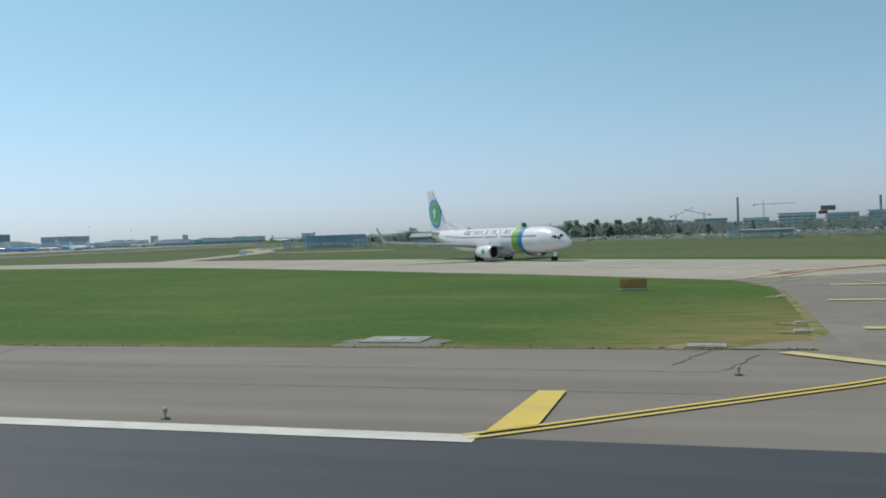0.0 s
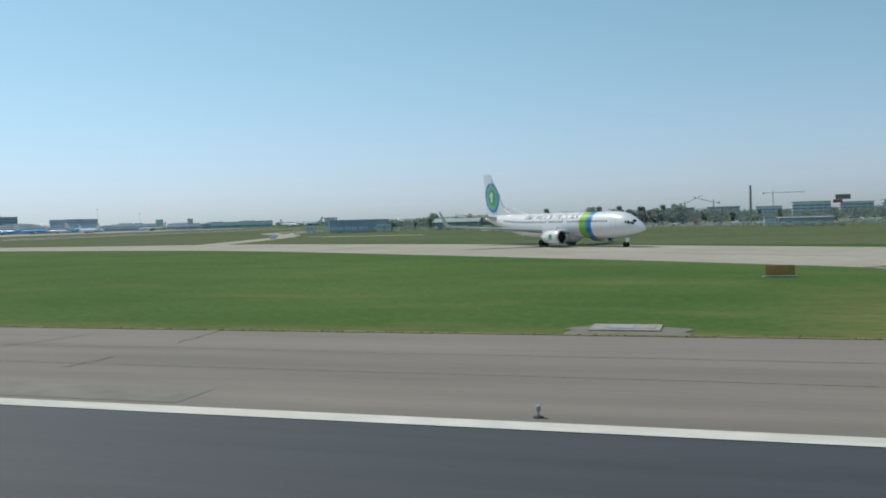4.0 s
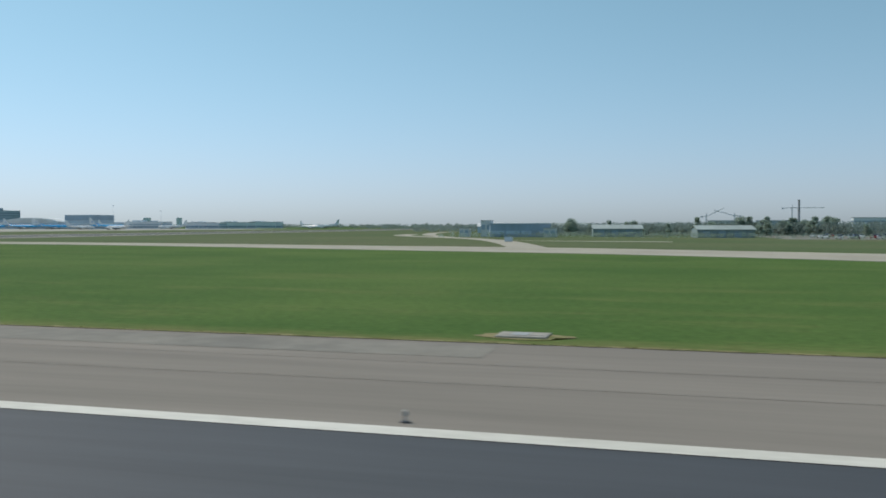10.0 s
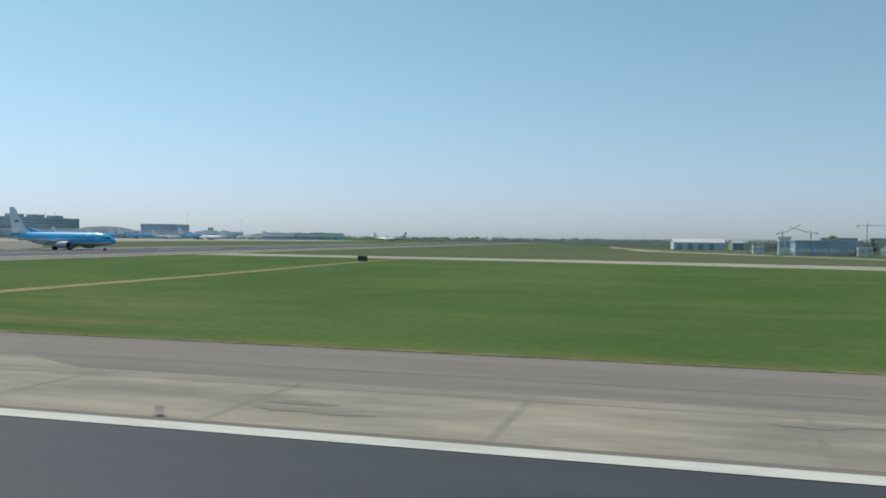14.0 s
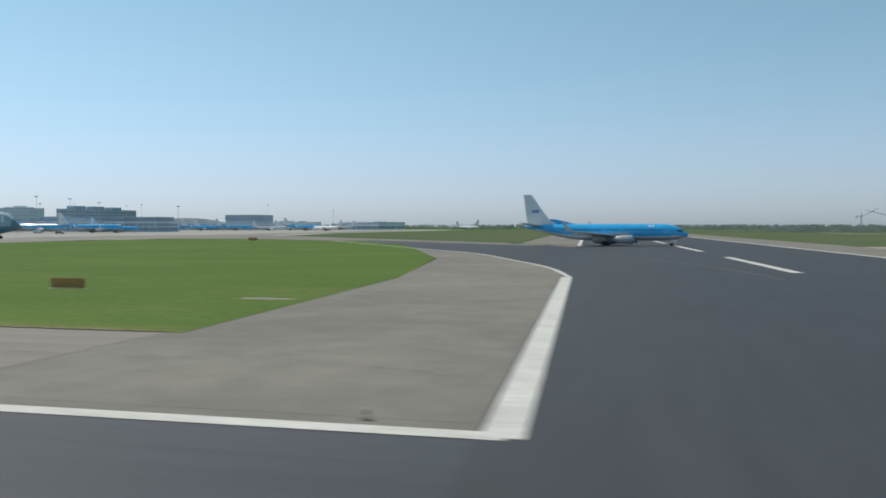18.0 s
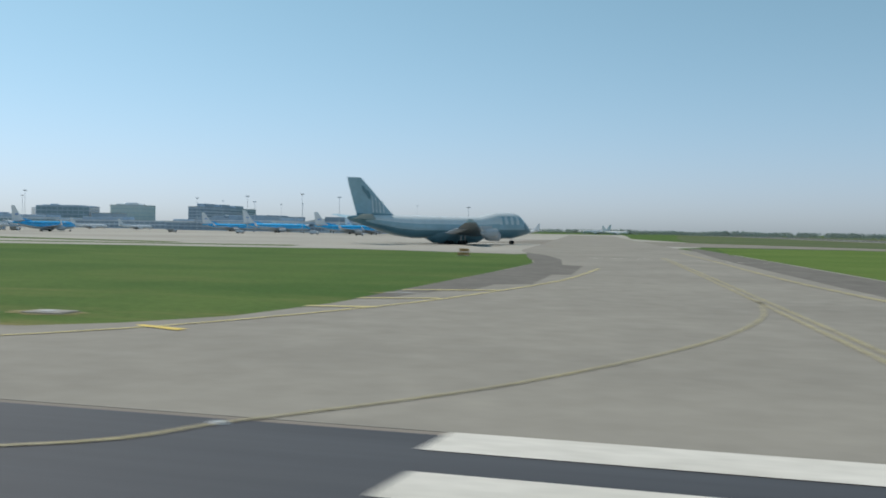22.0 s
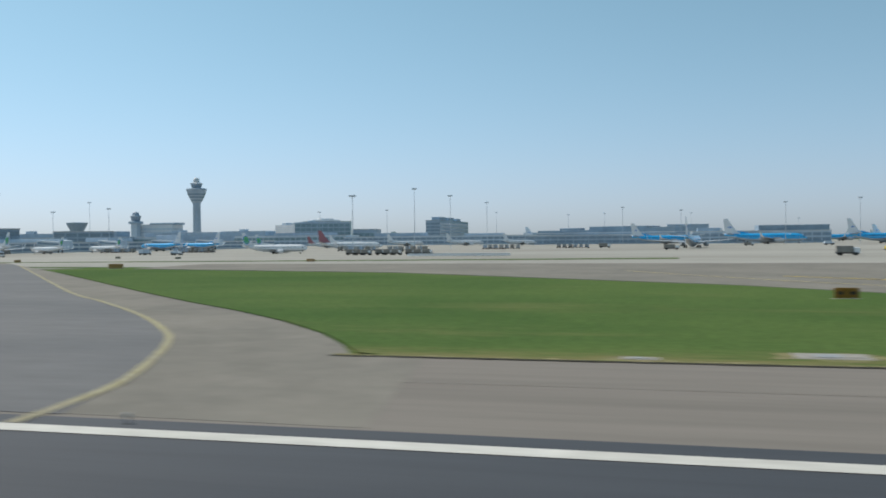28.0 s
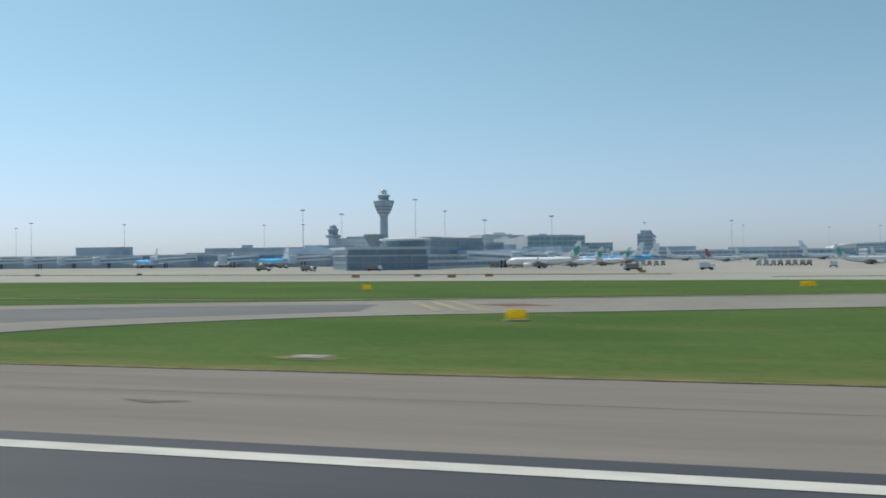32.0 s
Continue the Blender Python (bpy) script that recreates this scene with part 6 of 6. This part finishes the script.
    for wx in (-L * 0.32, L * 0.34):
        for s in (-1, 1):
            part("wheel", lathe(bmesh.new(), [(0.42, -0.14), (0.42, 0.14)], 12, "y", (wx, s * 0.98, 0.42)), M_TYRE, ob)
rv = random.Random(3)
spots = [(-1003 + 3.4 * k, 269 - 2 * (k % 3), 4) for k in range(9)] + [(-801 + 5.2 * k, 213 - 0.7 * k, 3) for k in range(5)] + [(-861, 222, 0), (-1161, 262, 20), (-1140, 268, -10), (-1080, 290, 5), (-1100, 300, 80), (-1250, 284, 20), (-1275, 285, -10), (-1300, 300, 10), (-1330, 380, 5), (-930, 420, 5), (-860, 470, 0), (-820, 480, 10), (-900, 340, 0), (-780, 500, 0), (-740, 470, 15)]
for i, (x, y, tr) in enumerate(spots):
    c = rv.choice((M_WALLM, M_CART, M_WALLM, M_CART))
    if i < 14:
        c = M_CART
    truck(x, y, tr, c, {M_CART: "grey baggage cart on the apron", M_WALLM: "pale grey container dolly on the apron", M_VEHY: "yellow service truck on the apron"}[c], rv.uniform(3.6, 6.0) if i > 13 else 3.1, rv.uniform(1.6, 2.4) if i > 13 else 1.9)

truck(-836.6, 274, 4, M_VEHY, "low yellow flatbed truck on the apron", 9.0, 1.5)

# loading containers standing in loose rows before the piers
def container(paint, label):
    ob = thing("baggage_container", Matrix(), label, "container", "loading containers on the apron")
    bm = bmesh.new()
    rows = [[bm.verts.new((x, y, z)) for y, z in ((-0.8, 0.62), (-1.15, 1.0), (-1.15, 2.15), (1.15, 2.15), (1.15, 0.62))] for x in (-0.78, 0.78)]
    bm.faces.new(rows[0][::-1])
    bm.faces.new(rows[1])
    for k in range(5):
        bm.faces.new((rows[0][k], rows[0][(k + 1) % 5], rows[1][(k + 1) % 5], rows[1][k]))
    part("shell", bm, paint, ob)
    part("door", box(bmesh.new(), -0.64, 0.64, -1.19, -1.152, 1.1, 2.05), M_STEEL, ob, "ribbed metal door")
    part("dolly_bed", box(bmesh.new(), -1.05, 1.05, -1.0, 1.0, 0.46, 0.60), M_DARKST, ob)
    for wx in (-0.75, 0.75):
        for sy in (-0.85, 0.85):
            part("wheel", lathe(bmesh.new(), [(0.24, -0.08), (0.24, 0.08)], 10, "y", (wx, sy, 0.24)), M_TYRE, ob)
    return ob
boxes_kinds = [container(M_STEEL, "grey metal baggage container on a wheeled dolly"), container(M_WALLB, "slate blue baggage container on a wheeled dolly"), container(M_CART, "dark grey baggage container on a wheeled dolly")]
rc = random.Random(71)
rows = [(-1016, 352, 2.6, 7), (-985, 404, 2.6, 7), (-952, 420, 2.7, 6), (-1046, 372, 2.6, 7), (-1118, 352, 2.6, 8), (-1170, 372, 2.7, 7), (-1222, 352, 2.6, 6), (-1262, 366, 2.6, 7)]
first = 0
for x0, y0, step, n in rows:
    for k in range(n):
        m = pose(x0 + step * k + rc.uniform(-0.2, 0.2), y0 + rc.uniform(-0.5, 0.5), 0.03, 0, 0, rc.choice((0, 0, 180)) + rc.uniform(-5, 5))
        if first < 3:
            boxes_kinds[first].matrix_basis = m
            first += 1
        else:
            copy_thing(rc.choice(boxes_kinds), m)
# white barriers in a line on the apron
def barrier():
    ob = thing("road_barrier", Matrix(), "white concrete road barrier standing on the apron", "barrier", "white barriers in a line")
    bm = bmesh.new()
    prof = ((-0.30, 0.08), (-0.27, 0.22), (-0.11, 0.40), (-0.08, 0.80), (0.08, 0.80), (0.11, 0.40), (0.27, 0.22), (0.30, 0.08))
    ends = [[bm.verts.new((x, y, z)) for y, z in prof] for x in (-0.98, 0.98)]
    bm.faces.new(ends[0])
    bm.faces.new(ends[1][::-1])
    for k in range(8):
        bm.faces.new((ends[0][k], ends[1][k], ends[1][(k + 1) % 8], ends[0][(k + 1) % 8]))
    part("body", bm, M_ROOFW, ob)
    for fx in (-0.7, 0.7):
        part("foot", box(bmesh.new(), fx - 0.15, fx + 0.15, -0.28, 0.28, 0.0, 0.09), M_CART, ob)
    return ob
first_barrier = barrier()
first_barrier.matrix_basis = pose(-975.0, 243.3, 0.03, 0, 0, -4)
for k in range(1, 15):
    copy_thing(first_barrier, pose(-975.0 + 2.06 * k, 243.3 - 0.14 * k, 0.03, 0, 0, -4))

# ---- field buildings beyond the first taxiway ----
shed = building(bat(-174, 351, 16), 25, 12, 5.2, M_WALLB, "low blue-grey shed with a flat roof", "shed", bands=((1.2, 2.6, M_WALLM),), parapet=0.5, roof=M_WALLD)
part("door", box(bmesh.new(), 17, 20, -0.16, 0.1, 0, 3.2), M_WALLD, shed)
def gable_shed(x, y, turn, w, d, h, rise, wall, roof, label):
    """A long low shed: x along its eaves, ridge in the middle of its depth."""
    ob = thing("field_shed", pose(x, y, 0, 0, 0, turn), label, "shed", "sheds in the field")
    bm = bmesh.new()
    prof = ((0, -0.1), (0, h), (d / 2, h + rise), (d, h), (d, -0.1))
    a, b = [[bm.verts.new((xx, yy, zz)) for yy, zz in prof] for xx in (0, w)]
    for k in range(5):
        bm.faces.new((a[k], a[(k + 1) % 5], b[(k + 1) % 5], b[k]))
    bm.faces.new(a), bm.faces.new(b)
    part("wall", bm, wall, ob)
    for sgn in (0, 1):
        bm = bmesh.new()
        ends = ((-0.4, h - 0.1), (d / 2, h + rise + 0.12)) if sgn == 0 else ((d / 2, h + rise + 0.12), (d + 0.4, h - 0.1))
        low = [bm.verts.new((xx, yy, zz)) for xx in (-0.4, w + 0.4) for yy, zz in ends]
        top = [bm.verts.new(v.co + Vector((0, 0, 0.16))) for v in low]
        for q in ((0, 1, 3, 2), (4, 6, 7, 5)):
            bm.faces.new([(low + top)[i] for i in q])
        for p, q in ((0, 1), (1, 3), (3, 2), (2, 0)):
            bm.faces.new((low[p], low[q], top[q], top[p]))
        part("roof", bm, roof, ob)
    for k in range(max(2, int(w / 6))):
        part("door", box(bmesh.new(), 2 + 6 * k, 4.8 + 6 * k, -0.1, 0.1, 0.0, h * 0.8), M_PIERW, ob)
    return ob
gable_shed(-134.5, 378, 8, 21, 14, 3.4, 1.5, M_GHOUSE, M_GROOF, "grey-green shed with a pale low gable roof")
gable_shed(-91.5, 353, 10, 22, 14, 3.2, 1.4, M_GHOUSE, M_GROOF, "grey-green shed with a pale low gable roof")
gable_shed(-220, 524, 8, 29, 14, 4.2, 2.0, M_WALLM, M_ROOFW, "low grey shed with a white gable roof")
gable_shed(-186, 545, 6, 32, 16, 4.0, 2.2, M_GHOUSE, M_GROOF, "long shed with a pale green gable roof")
for x, y, w, h, lab in ((-179.4, 357, 4.4, 6.8, "small white cabin with square windows"), (-188.8, 357, 4.2, 3.6, "small white cabin with square windows"), (-152, 352, 5.0, 3.6, "small white tent beside the shed")):
    building(bat(x, y), w, 4, h, M_ROOFW, lab, "cabin", bands=((h * 0.45, h * 0.75, M_WALLD),), name="cabin", parapet=0.2)
building(bat(8.5, 285), 15, 9, 2.2, M_WALLB, "low blue shed with a white roof edge", "shed", roof=M_ROOFW, parapet=0.45, roof_units=((-0.4, 15.4, -0.5, 9.4, 0.35, M_ROOFW),))
building(bat(4.0, 287), 3.6, 5, 2.6, M_WALLM, "small grey cabin by the car park", "cabin", name="cabin", parapet=0.2)
for x, y, w, h, lab in ((60, 900, 34, 12, "pale apartment block beyond the trees"), (106, 930, 30, 11, "pale apartment block beyond the trees"), (140, 900, 26, 12, "grey office block beyond the trees"), (30, 980, 26, 9, "pale apartment block beyond the trees"), (-20, 1000, 34, 10, "grey apartment block beyond the trees"), (175, 880, 40, 13, "grey apartment block beyond the trees"), (-70, 1010, 36, 10, "pale apartment block beyond the trees"), (220, 900, 40, 12, "pale apartment block beyond the trees")):
    building(bat(x, y), w, 14, h, M_WALLL if "pale" in lab else M_WALLM, lab, bands=[(2 + 3 * k, 3.6 + 3 * k, M_GLASS) for k in range(int(h / 3.2))], name="apartment_block", group="blocks beyond the trees")
ob = thing("sign_tower", pose(104, 900, 0), "red and grey box on a mast above the roofs", "advertising tower")
part("mast", box(bmesh.new(), -1, 1, -1, 1, 0, 11), M_WALLM, ob)
part("red_panel", box(bmesh.new(), -8, 0, -2, 2, 10.6, 13.6), M_REDW, ob, "red panel")
part("grey_panel", box(bmesh.new(), -6, 7, -2, 2, 13.8, 18.4), M_CART, ob, "dark grey panel")
ob = thing("chimney", pose(25.9, 1021, 0), "tall slim dark brick chimney beyond the trees", "chimney")
part("shaft", lathe(bmesh.new(), [(1.5, -0.2), (1.15, 32.4)], 14), M_BRICK, ob)
part("cap", lathe(bmesh.new(), [(1.25, 32.4), (1.25, 33.2)], 14), M_DARKST, ob)
ob = thing("chimney", pose(151, 905, 0), "tall slim dark chimney beyond the blocks", "chimney")
part("shaft", lathe(bmesh.new(), [(1.4, -0.2), (1.1, 25.6)], 14), M_BRICK, ob)
part("cap", lathe(bmesh.new(), [(1.2, 25.6), (1.2, 26.3)], 14), M_DARKST, ob)

def lattice(bm, p, q, w, r, n):
    """Four thin chords from p to q, a distance w apart, with diagonal braces."""
    p, q = Vector(p), Vector(q)
    d = (q - p).normalized()
    u = d.cross(Vector((0, 1, 0)) if abs(d.y) < 0.9 else Vector((1, 0, 0))).normalized()
    v = d.cross(u)
    ring = [(u * a + v * b) * w / 2 for a, b in ((-1, -1), (1, -1), (1, 1), (-1, 1))]
    bars = [(p + o, q + o) for o in ring]
    for k in range(n):
        a, b = p + (q - p) * k / n, p + (q - p) * (k + 1) / n
        bars += [(a + ring[i], b + ring[(i + 1) % 4]) for i in range(4)]
    for a, b in bars:
        e = (b - a).normalized()
        s1 = e.cross(Vector((0.3, 0.5, 0.8))).normalized() * r
        s2 = e.cross(s1)
        A, B = [[bm.verts.new(c + o) for o in (s1, s2, -s1, -s2)] for c in (a, b)]
        for i in range(4):
            bm.faces.new((A[i], A[(i + 1) % 4], B[(i + 1) % 4], B[i]))
    return bm


def crane(x, y, h, jib, turn, tilt=0.0):
    ob = thing("tower_crane", pose(x, y, 0, 0, 0, turn), "thin steel tower crane above the roofs", "crane", "cranes on the skyline")
    up = math.tan(radians(tilt))
    part("tower", lattice(bmesh.new(), (0, 0, 0), (0, 0, h), 1.5, 0.2, 10), M_MAST, ob)
    part("jib", lattice(bmesh.new(), (0.6, 0, h - 1), (jib, 0, h - 1 + jib * up), 1.0, 0.16, 14), M_MAST, ob)
    part("counter_jib", lattice(bmesh.new(), (-jib * 0.32, 0, h - 1), (-0.6, 0, h - 1), 1.0, 0.16, 5), M_MAST, ob)
    part("counterweight", box(bmesh.new(), -jib * 0.32, -jib * 0.32 + 3, -0.8, 0.8, h - 3.4, h - 1.4), M_MAST, ob)
    part("apex", lattice(bmesh.new(), (0, 0, h), (0, 0, h + 4), 0.6, 0.14, 3), M_MAST, ob)
crane(81.6, 1574, 36, 52, 5)
crane(-15, 1500, 22, 34, 160, 16)
crane(-60, 1480, 21, 30, 20, 24)

# cars on the far car park
def car(paint, label):
    ob = thing("car", Matrix(), label, "car", "cars on the far car park")
    bm = bmesh.new()
    prof = [(-2.1, 0.35), (-2.15, 0.75), (-1.95, 0.95), (-1.35, 1.0), (0.95, 1.0), (1.9, 0.85), (2.1, 0.6), (2.1, 0.35)]
    L = [[bm.verts.new((x, s * 0.85, z)) for x, z in prof] for s in (-1, 1)]
    for k in range(len(prof)):
        bm.faces.new((L[0][k], L[0][(k + 1) % 8], L[1][(k + 1) % 8], L[1][k]))
    bm.faces.new(L[0]), bm.faces.new(L[1])
    part("body", bm, paint, ob)
    bm = bmesh.new()
    prof = [(-1.75, 0.99), (-1.2, 1.42), (0.2, 1.45), (1.0, 0.99)]
    L = [[bm.verts.new((x, s * (0.78 if z < 1.2 else 0.64), z)) for x, z in prof] for s in (-1, 1)]
    for k in range(4):
        bm.faces.new((L[0][k], L[0][(k + 1) % 4], L[1][(k + 1) % 4], L[1][k]))
    bm.faces.new(L[0]), bm.faces.new(L[1])
    cabin = part("windows", bm, M_WIN, ob)
    part("roof", box(bmesh.new(), -1.1, 0.15, -0.62, 0.62, 1.43, 1.48), paint, cabin)
    for wx in (-1.3, 1.3):
        for s in (-1, 1):
            part("wheel", lathe(bmesh.new(), [(0.32, -0.1), (0.32, 0.1)], 10, "y", (wx, s * 0.8, 0.32)), M_TYRE, ob)
    return ob
cars = [car(m, "small %s car parked in a row" % n) for m, n in zip(M_CARS, ("white", "silver", "black", "blue", "red"))]
rc = random.Random(8)
for i, o in enumerate(cars):
    o.matrix_basis = pose(0 + 4 * i, 330, 0.03, 0, 0, 90)
ground_piece("car_park", [(-62, 318), (100, 318), (120, 420), (-70, 470)], 0.03, M_PATCH, "grey asphalt car park beyond the field", "car park", depth=0.05)
for r_ in range(5):
    for k in range(18):
        if rc.random() < 0.80:
            x, y = -46 + 7.2 * k + rc.uniform(-1.2, 1.2), 326 + 17 * r_
            copy_thing(rc.choice(cars[:1] * 2 + cars), pose(x, y, 0.03, 0, 0, 90 + rc.choice((0, 180)) + rc.uniform(-3, 3)))

# ---- trees ----
def leaves(rnd, clumps, per, size, bm_v, bm_f, squash=0.8):
    """Leaf sprays round the middles of clumps: (x, y, z, radius)."""
    for cx, cy, cz, r in clumps:
        for _ in range(per):
            d = Vector((rnd.gauss(0, 1), rnd.gauss(0, 1), rnd.gauss(0, 1)))
            d = d.normalized() * r * rnd.uniform(0.55, 1.08)
            p = Vector((cx + d.x, cy + d.y, cz + d.z * squash))
            u = Vector((rnd.uniform(-1, 1), rnd.uniform(-1, 1), rnd.uniform(-1, 1))).normalized()
            w = u.cross(Vector((rnd.uniform(-1, 1), rnd.uniform(-1, 1), rnd.uniform(-1, 1)))).normalized()
            s = size * rnd.uniform(0.6, 1.3)
            i = len(bm_v)
            bm_v += [tuple(p - u * s), tuple(p + w * s * 0.7), tuple(p + u * s), tuple(p - w * s * 0.6)]
            bm_f.append((i, i + 1, i + 2, i + 3))


def leaf_mesh(name, v, f, m):
    me = bpy.data.meshes.new(name)
    me.from_pydata(v, [], f)
    me.materials.append(m)
    return me


def tree(seed, h, spread, label):
    rnd = random.Random(seed)
    ob = thing("tree", Matrix(), label, "tree", "trees beyond the field")
    bm = lathe(bmesh.new(), [(0.28, -0.1), (0.20, h * 0.3), (0.12, h * 0.6), (0.04, h * 0.85)], 8)
    for k in range(6):
        a, z0 = rnd.uniform(0, 6.28), h * rnd.uniform(0.22, 0.5)
        p, q = Vector((0, 0, z0)), Vector((math.cos(a) * spread * 0.7, math.sin(a) * spread * 0.7, z0 + h * rnd.uniform(0.12, 0.3)))
        side = (q - p).cross(Vector((0, 0, 1))).normalized() * 0.09
        vs = [bm.verts.new(v) for v in (p + side, p - side, p + Vector((0, 0, 0.16)))] + [bm.verts.new(q)]
        for t in ((0, 1, 3), (1, 2, 3), (2, 0, 3)):
            bm.faces.new([vs[i] for i in t])
    part("trunk", bm, M_TRUNK, ob)
    cl = [(0, 0, h * 0.45, spread * 0.6), (0.2, 0.1, h * 0.7, spread * 0.45), (0, 0, h * 0.22, spread * 0.5)]
    for k in range(16):
        a, z = rnd.uniform(0, 6.28), rnd.uniform(0.12, 0.9)
        rr = spread * (1.0 - abs(z - 0.45) * 1.1) * rnd.uniform(0.4, 0.85)
        cl.append((math.cos(a) * rr, math.sin(a) * rr, h * z, spread * rnd.uniform(0.28, 0.46)))
    v, f = [], []
    leaves(rnd, cl, 150, 0.25, v, f)
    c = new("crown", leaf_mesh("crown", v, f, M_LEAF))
    c.parent = ob
    return ob
kinds = [tree(21, 8.2, 3.6, "broad leafy green tree at the field edge"), tree(22, 7.0, 3.2, "rounded leafy green tree at the field edge"), tree(23, 9.0, 2.6, "slim leafy green tree at the field edge"), tree(24, 6.0, 3.4, "low spreading green tree at the field edge")]
rt = random.Random(30)
spots = []
for k in range(22):
    spots.append((-62 + 11.6 * k + rt.uniform(-2, 2), 440 + rt.uniform(-14, 30), rt.uniform(0.75, 1.08) * (1.0 if k < 5 else 0.68)))
for k in range(12):
    spots.append((-170 + 9.5 * k + rt.uniform(-2, 2), 415 + rt.uniform(-8, 25), rt.uniform(0.55, 0.85)))
for k in range(14):
    spots.append((-70 + 3.2 * k + rt.uniform(-1, 1), 444 + rt.uniform(-8, 8), rt.uniform(0.95, 1.12)))
for i, o in enumerate(kinds):
    o.matrix_basis = pose(-150 + 30 * i, 425, -0.05)
for x, y, s in spots:
    copy_thing(rt.choice(kinds), pose(x, y, -0.05, 0, 0, rt.uniform(0, 360)) @ Matrix.Scale(s, 4))
# hedge at the foot of the trees, and the far woods on the horizon
v, f = [], []
rh = random.Random(50)
cl = [(-130 + 1.5 * k + rh.uniform(-0.6, 0.6), (373 if k < 17 else min(349, 372 - 0.85 * (k * 1.5 - 20))) + rh.uniform(-1.6, 1.6), rh.uniform(0.5, 1.3) + (0.35 if k < 44 else 0), rh.uniform(0.8, 1.5)) for k in range(-14, 118)]
leaves(rh, cl, 84, 0.17, v, f)
cl = [(x, 262 - 0.1 * x + rh.uniform(-1, 1), rh.uniform(0.3, 0.9) * (1.0 if x < 24 else 2.2), rh.uniform(0.7, 1.1) * (1.0 if x < 24 else 1.3)) for x in [6 + 0.9 * k for k in range(86)]]
leaves(rh, cl, 84, 0.16, v, f)
cl = [(x, 346 + rh.uniform(-6, 8), rh.uniform(0.4, 1.4), rh.uniform(0.8, 1.6)) for x in [-196 + 1.6 * k for k in range(70)]]
leaves(rh, cl, 60, 0.18, v, f)
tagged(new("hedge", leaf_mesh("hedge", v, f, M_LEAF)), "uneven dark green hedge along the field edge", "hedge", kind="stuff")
v, f = [], []
rw = random.Random(60)
for x0, x1, y0, y1, h0, h1, step in ((-2700, 1500, 1850, 2100, 6, 12, 5.5), (-700, 900, 1450, 1600, 4, 9, 5.0), (60, 500, 520, 700, 5, 9, 3.6), (-330, -60, 760, 860, 2.5, 5, 3.4), (-540, -300, 1150, 1250, 2, 4, 3.5), (-300, -110, 620, 690, 3.5, 7, 3.4), (-85, -2, 430, 475, 6.0, 8.6, 1.8), (-2, 215, 430, 475, 3.6, 5.8, 2.2), (-185, -60, 425, 455, 5.4, 7.8, 1.5)):
    x = x0
    while x < x1:
        x += step * rw.uniform(0.4, 0.9)
        h = h0 + (h1 - h0) * (0.5 + 0.5 * noise.noise(Vector((x * 0.013, y0 * 0.1, 0)))) * rw.uniform(0.85, 1.1)
        near = y0 < 900
        leaves(rw, [(x, rw.uniform(y0, y1), h * 0.42, h * 0.62)], 260 if near else 60, h * (0.05 if near else 0.13), v, f, 0.85)
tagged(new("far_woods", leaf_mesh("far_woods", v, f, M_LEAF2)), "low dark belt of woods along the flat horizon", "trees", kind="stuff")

# the camera may go 4 m in a tenth of a second, so the place is set out at MODEL of life size
for ob in list(scene.objects):
    if ob.parent is None and ob.type in ("MESH", "EMPTY"):
        ob.matrix_basis = Matrix.Scale(MODEL, 4) @ ob.matrix_basis
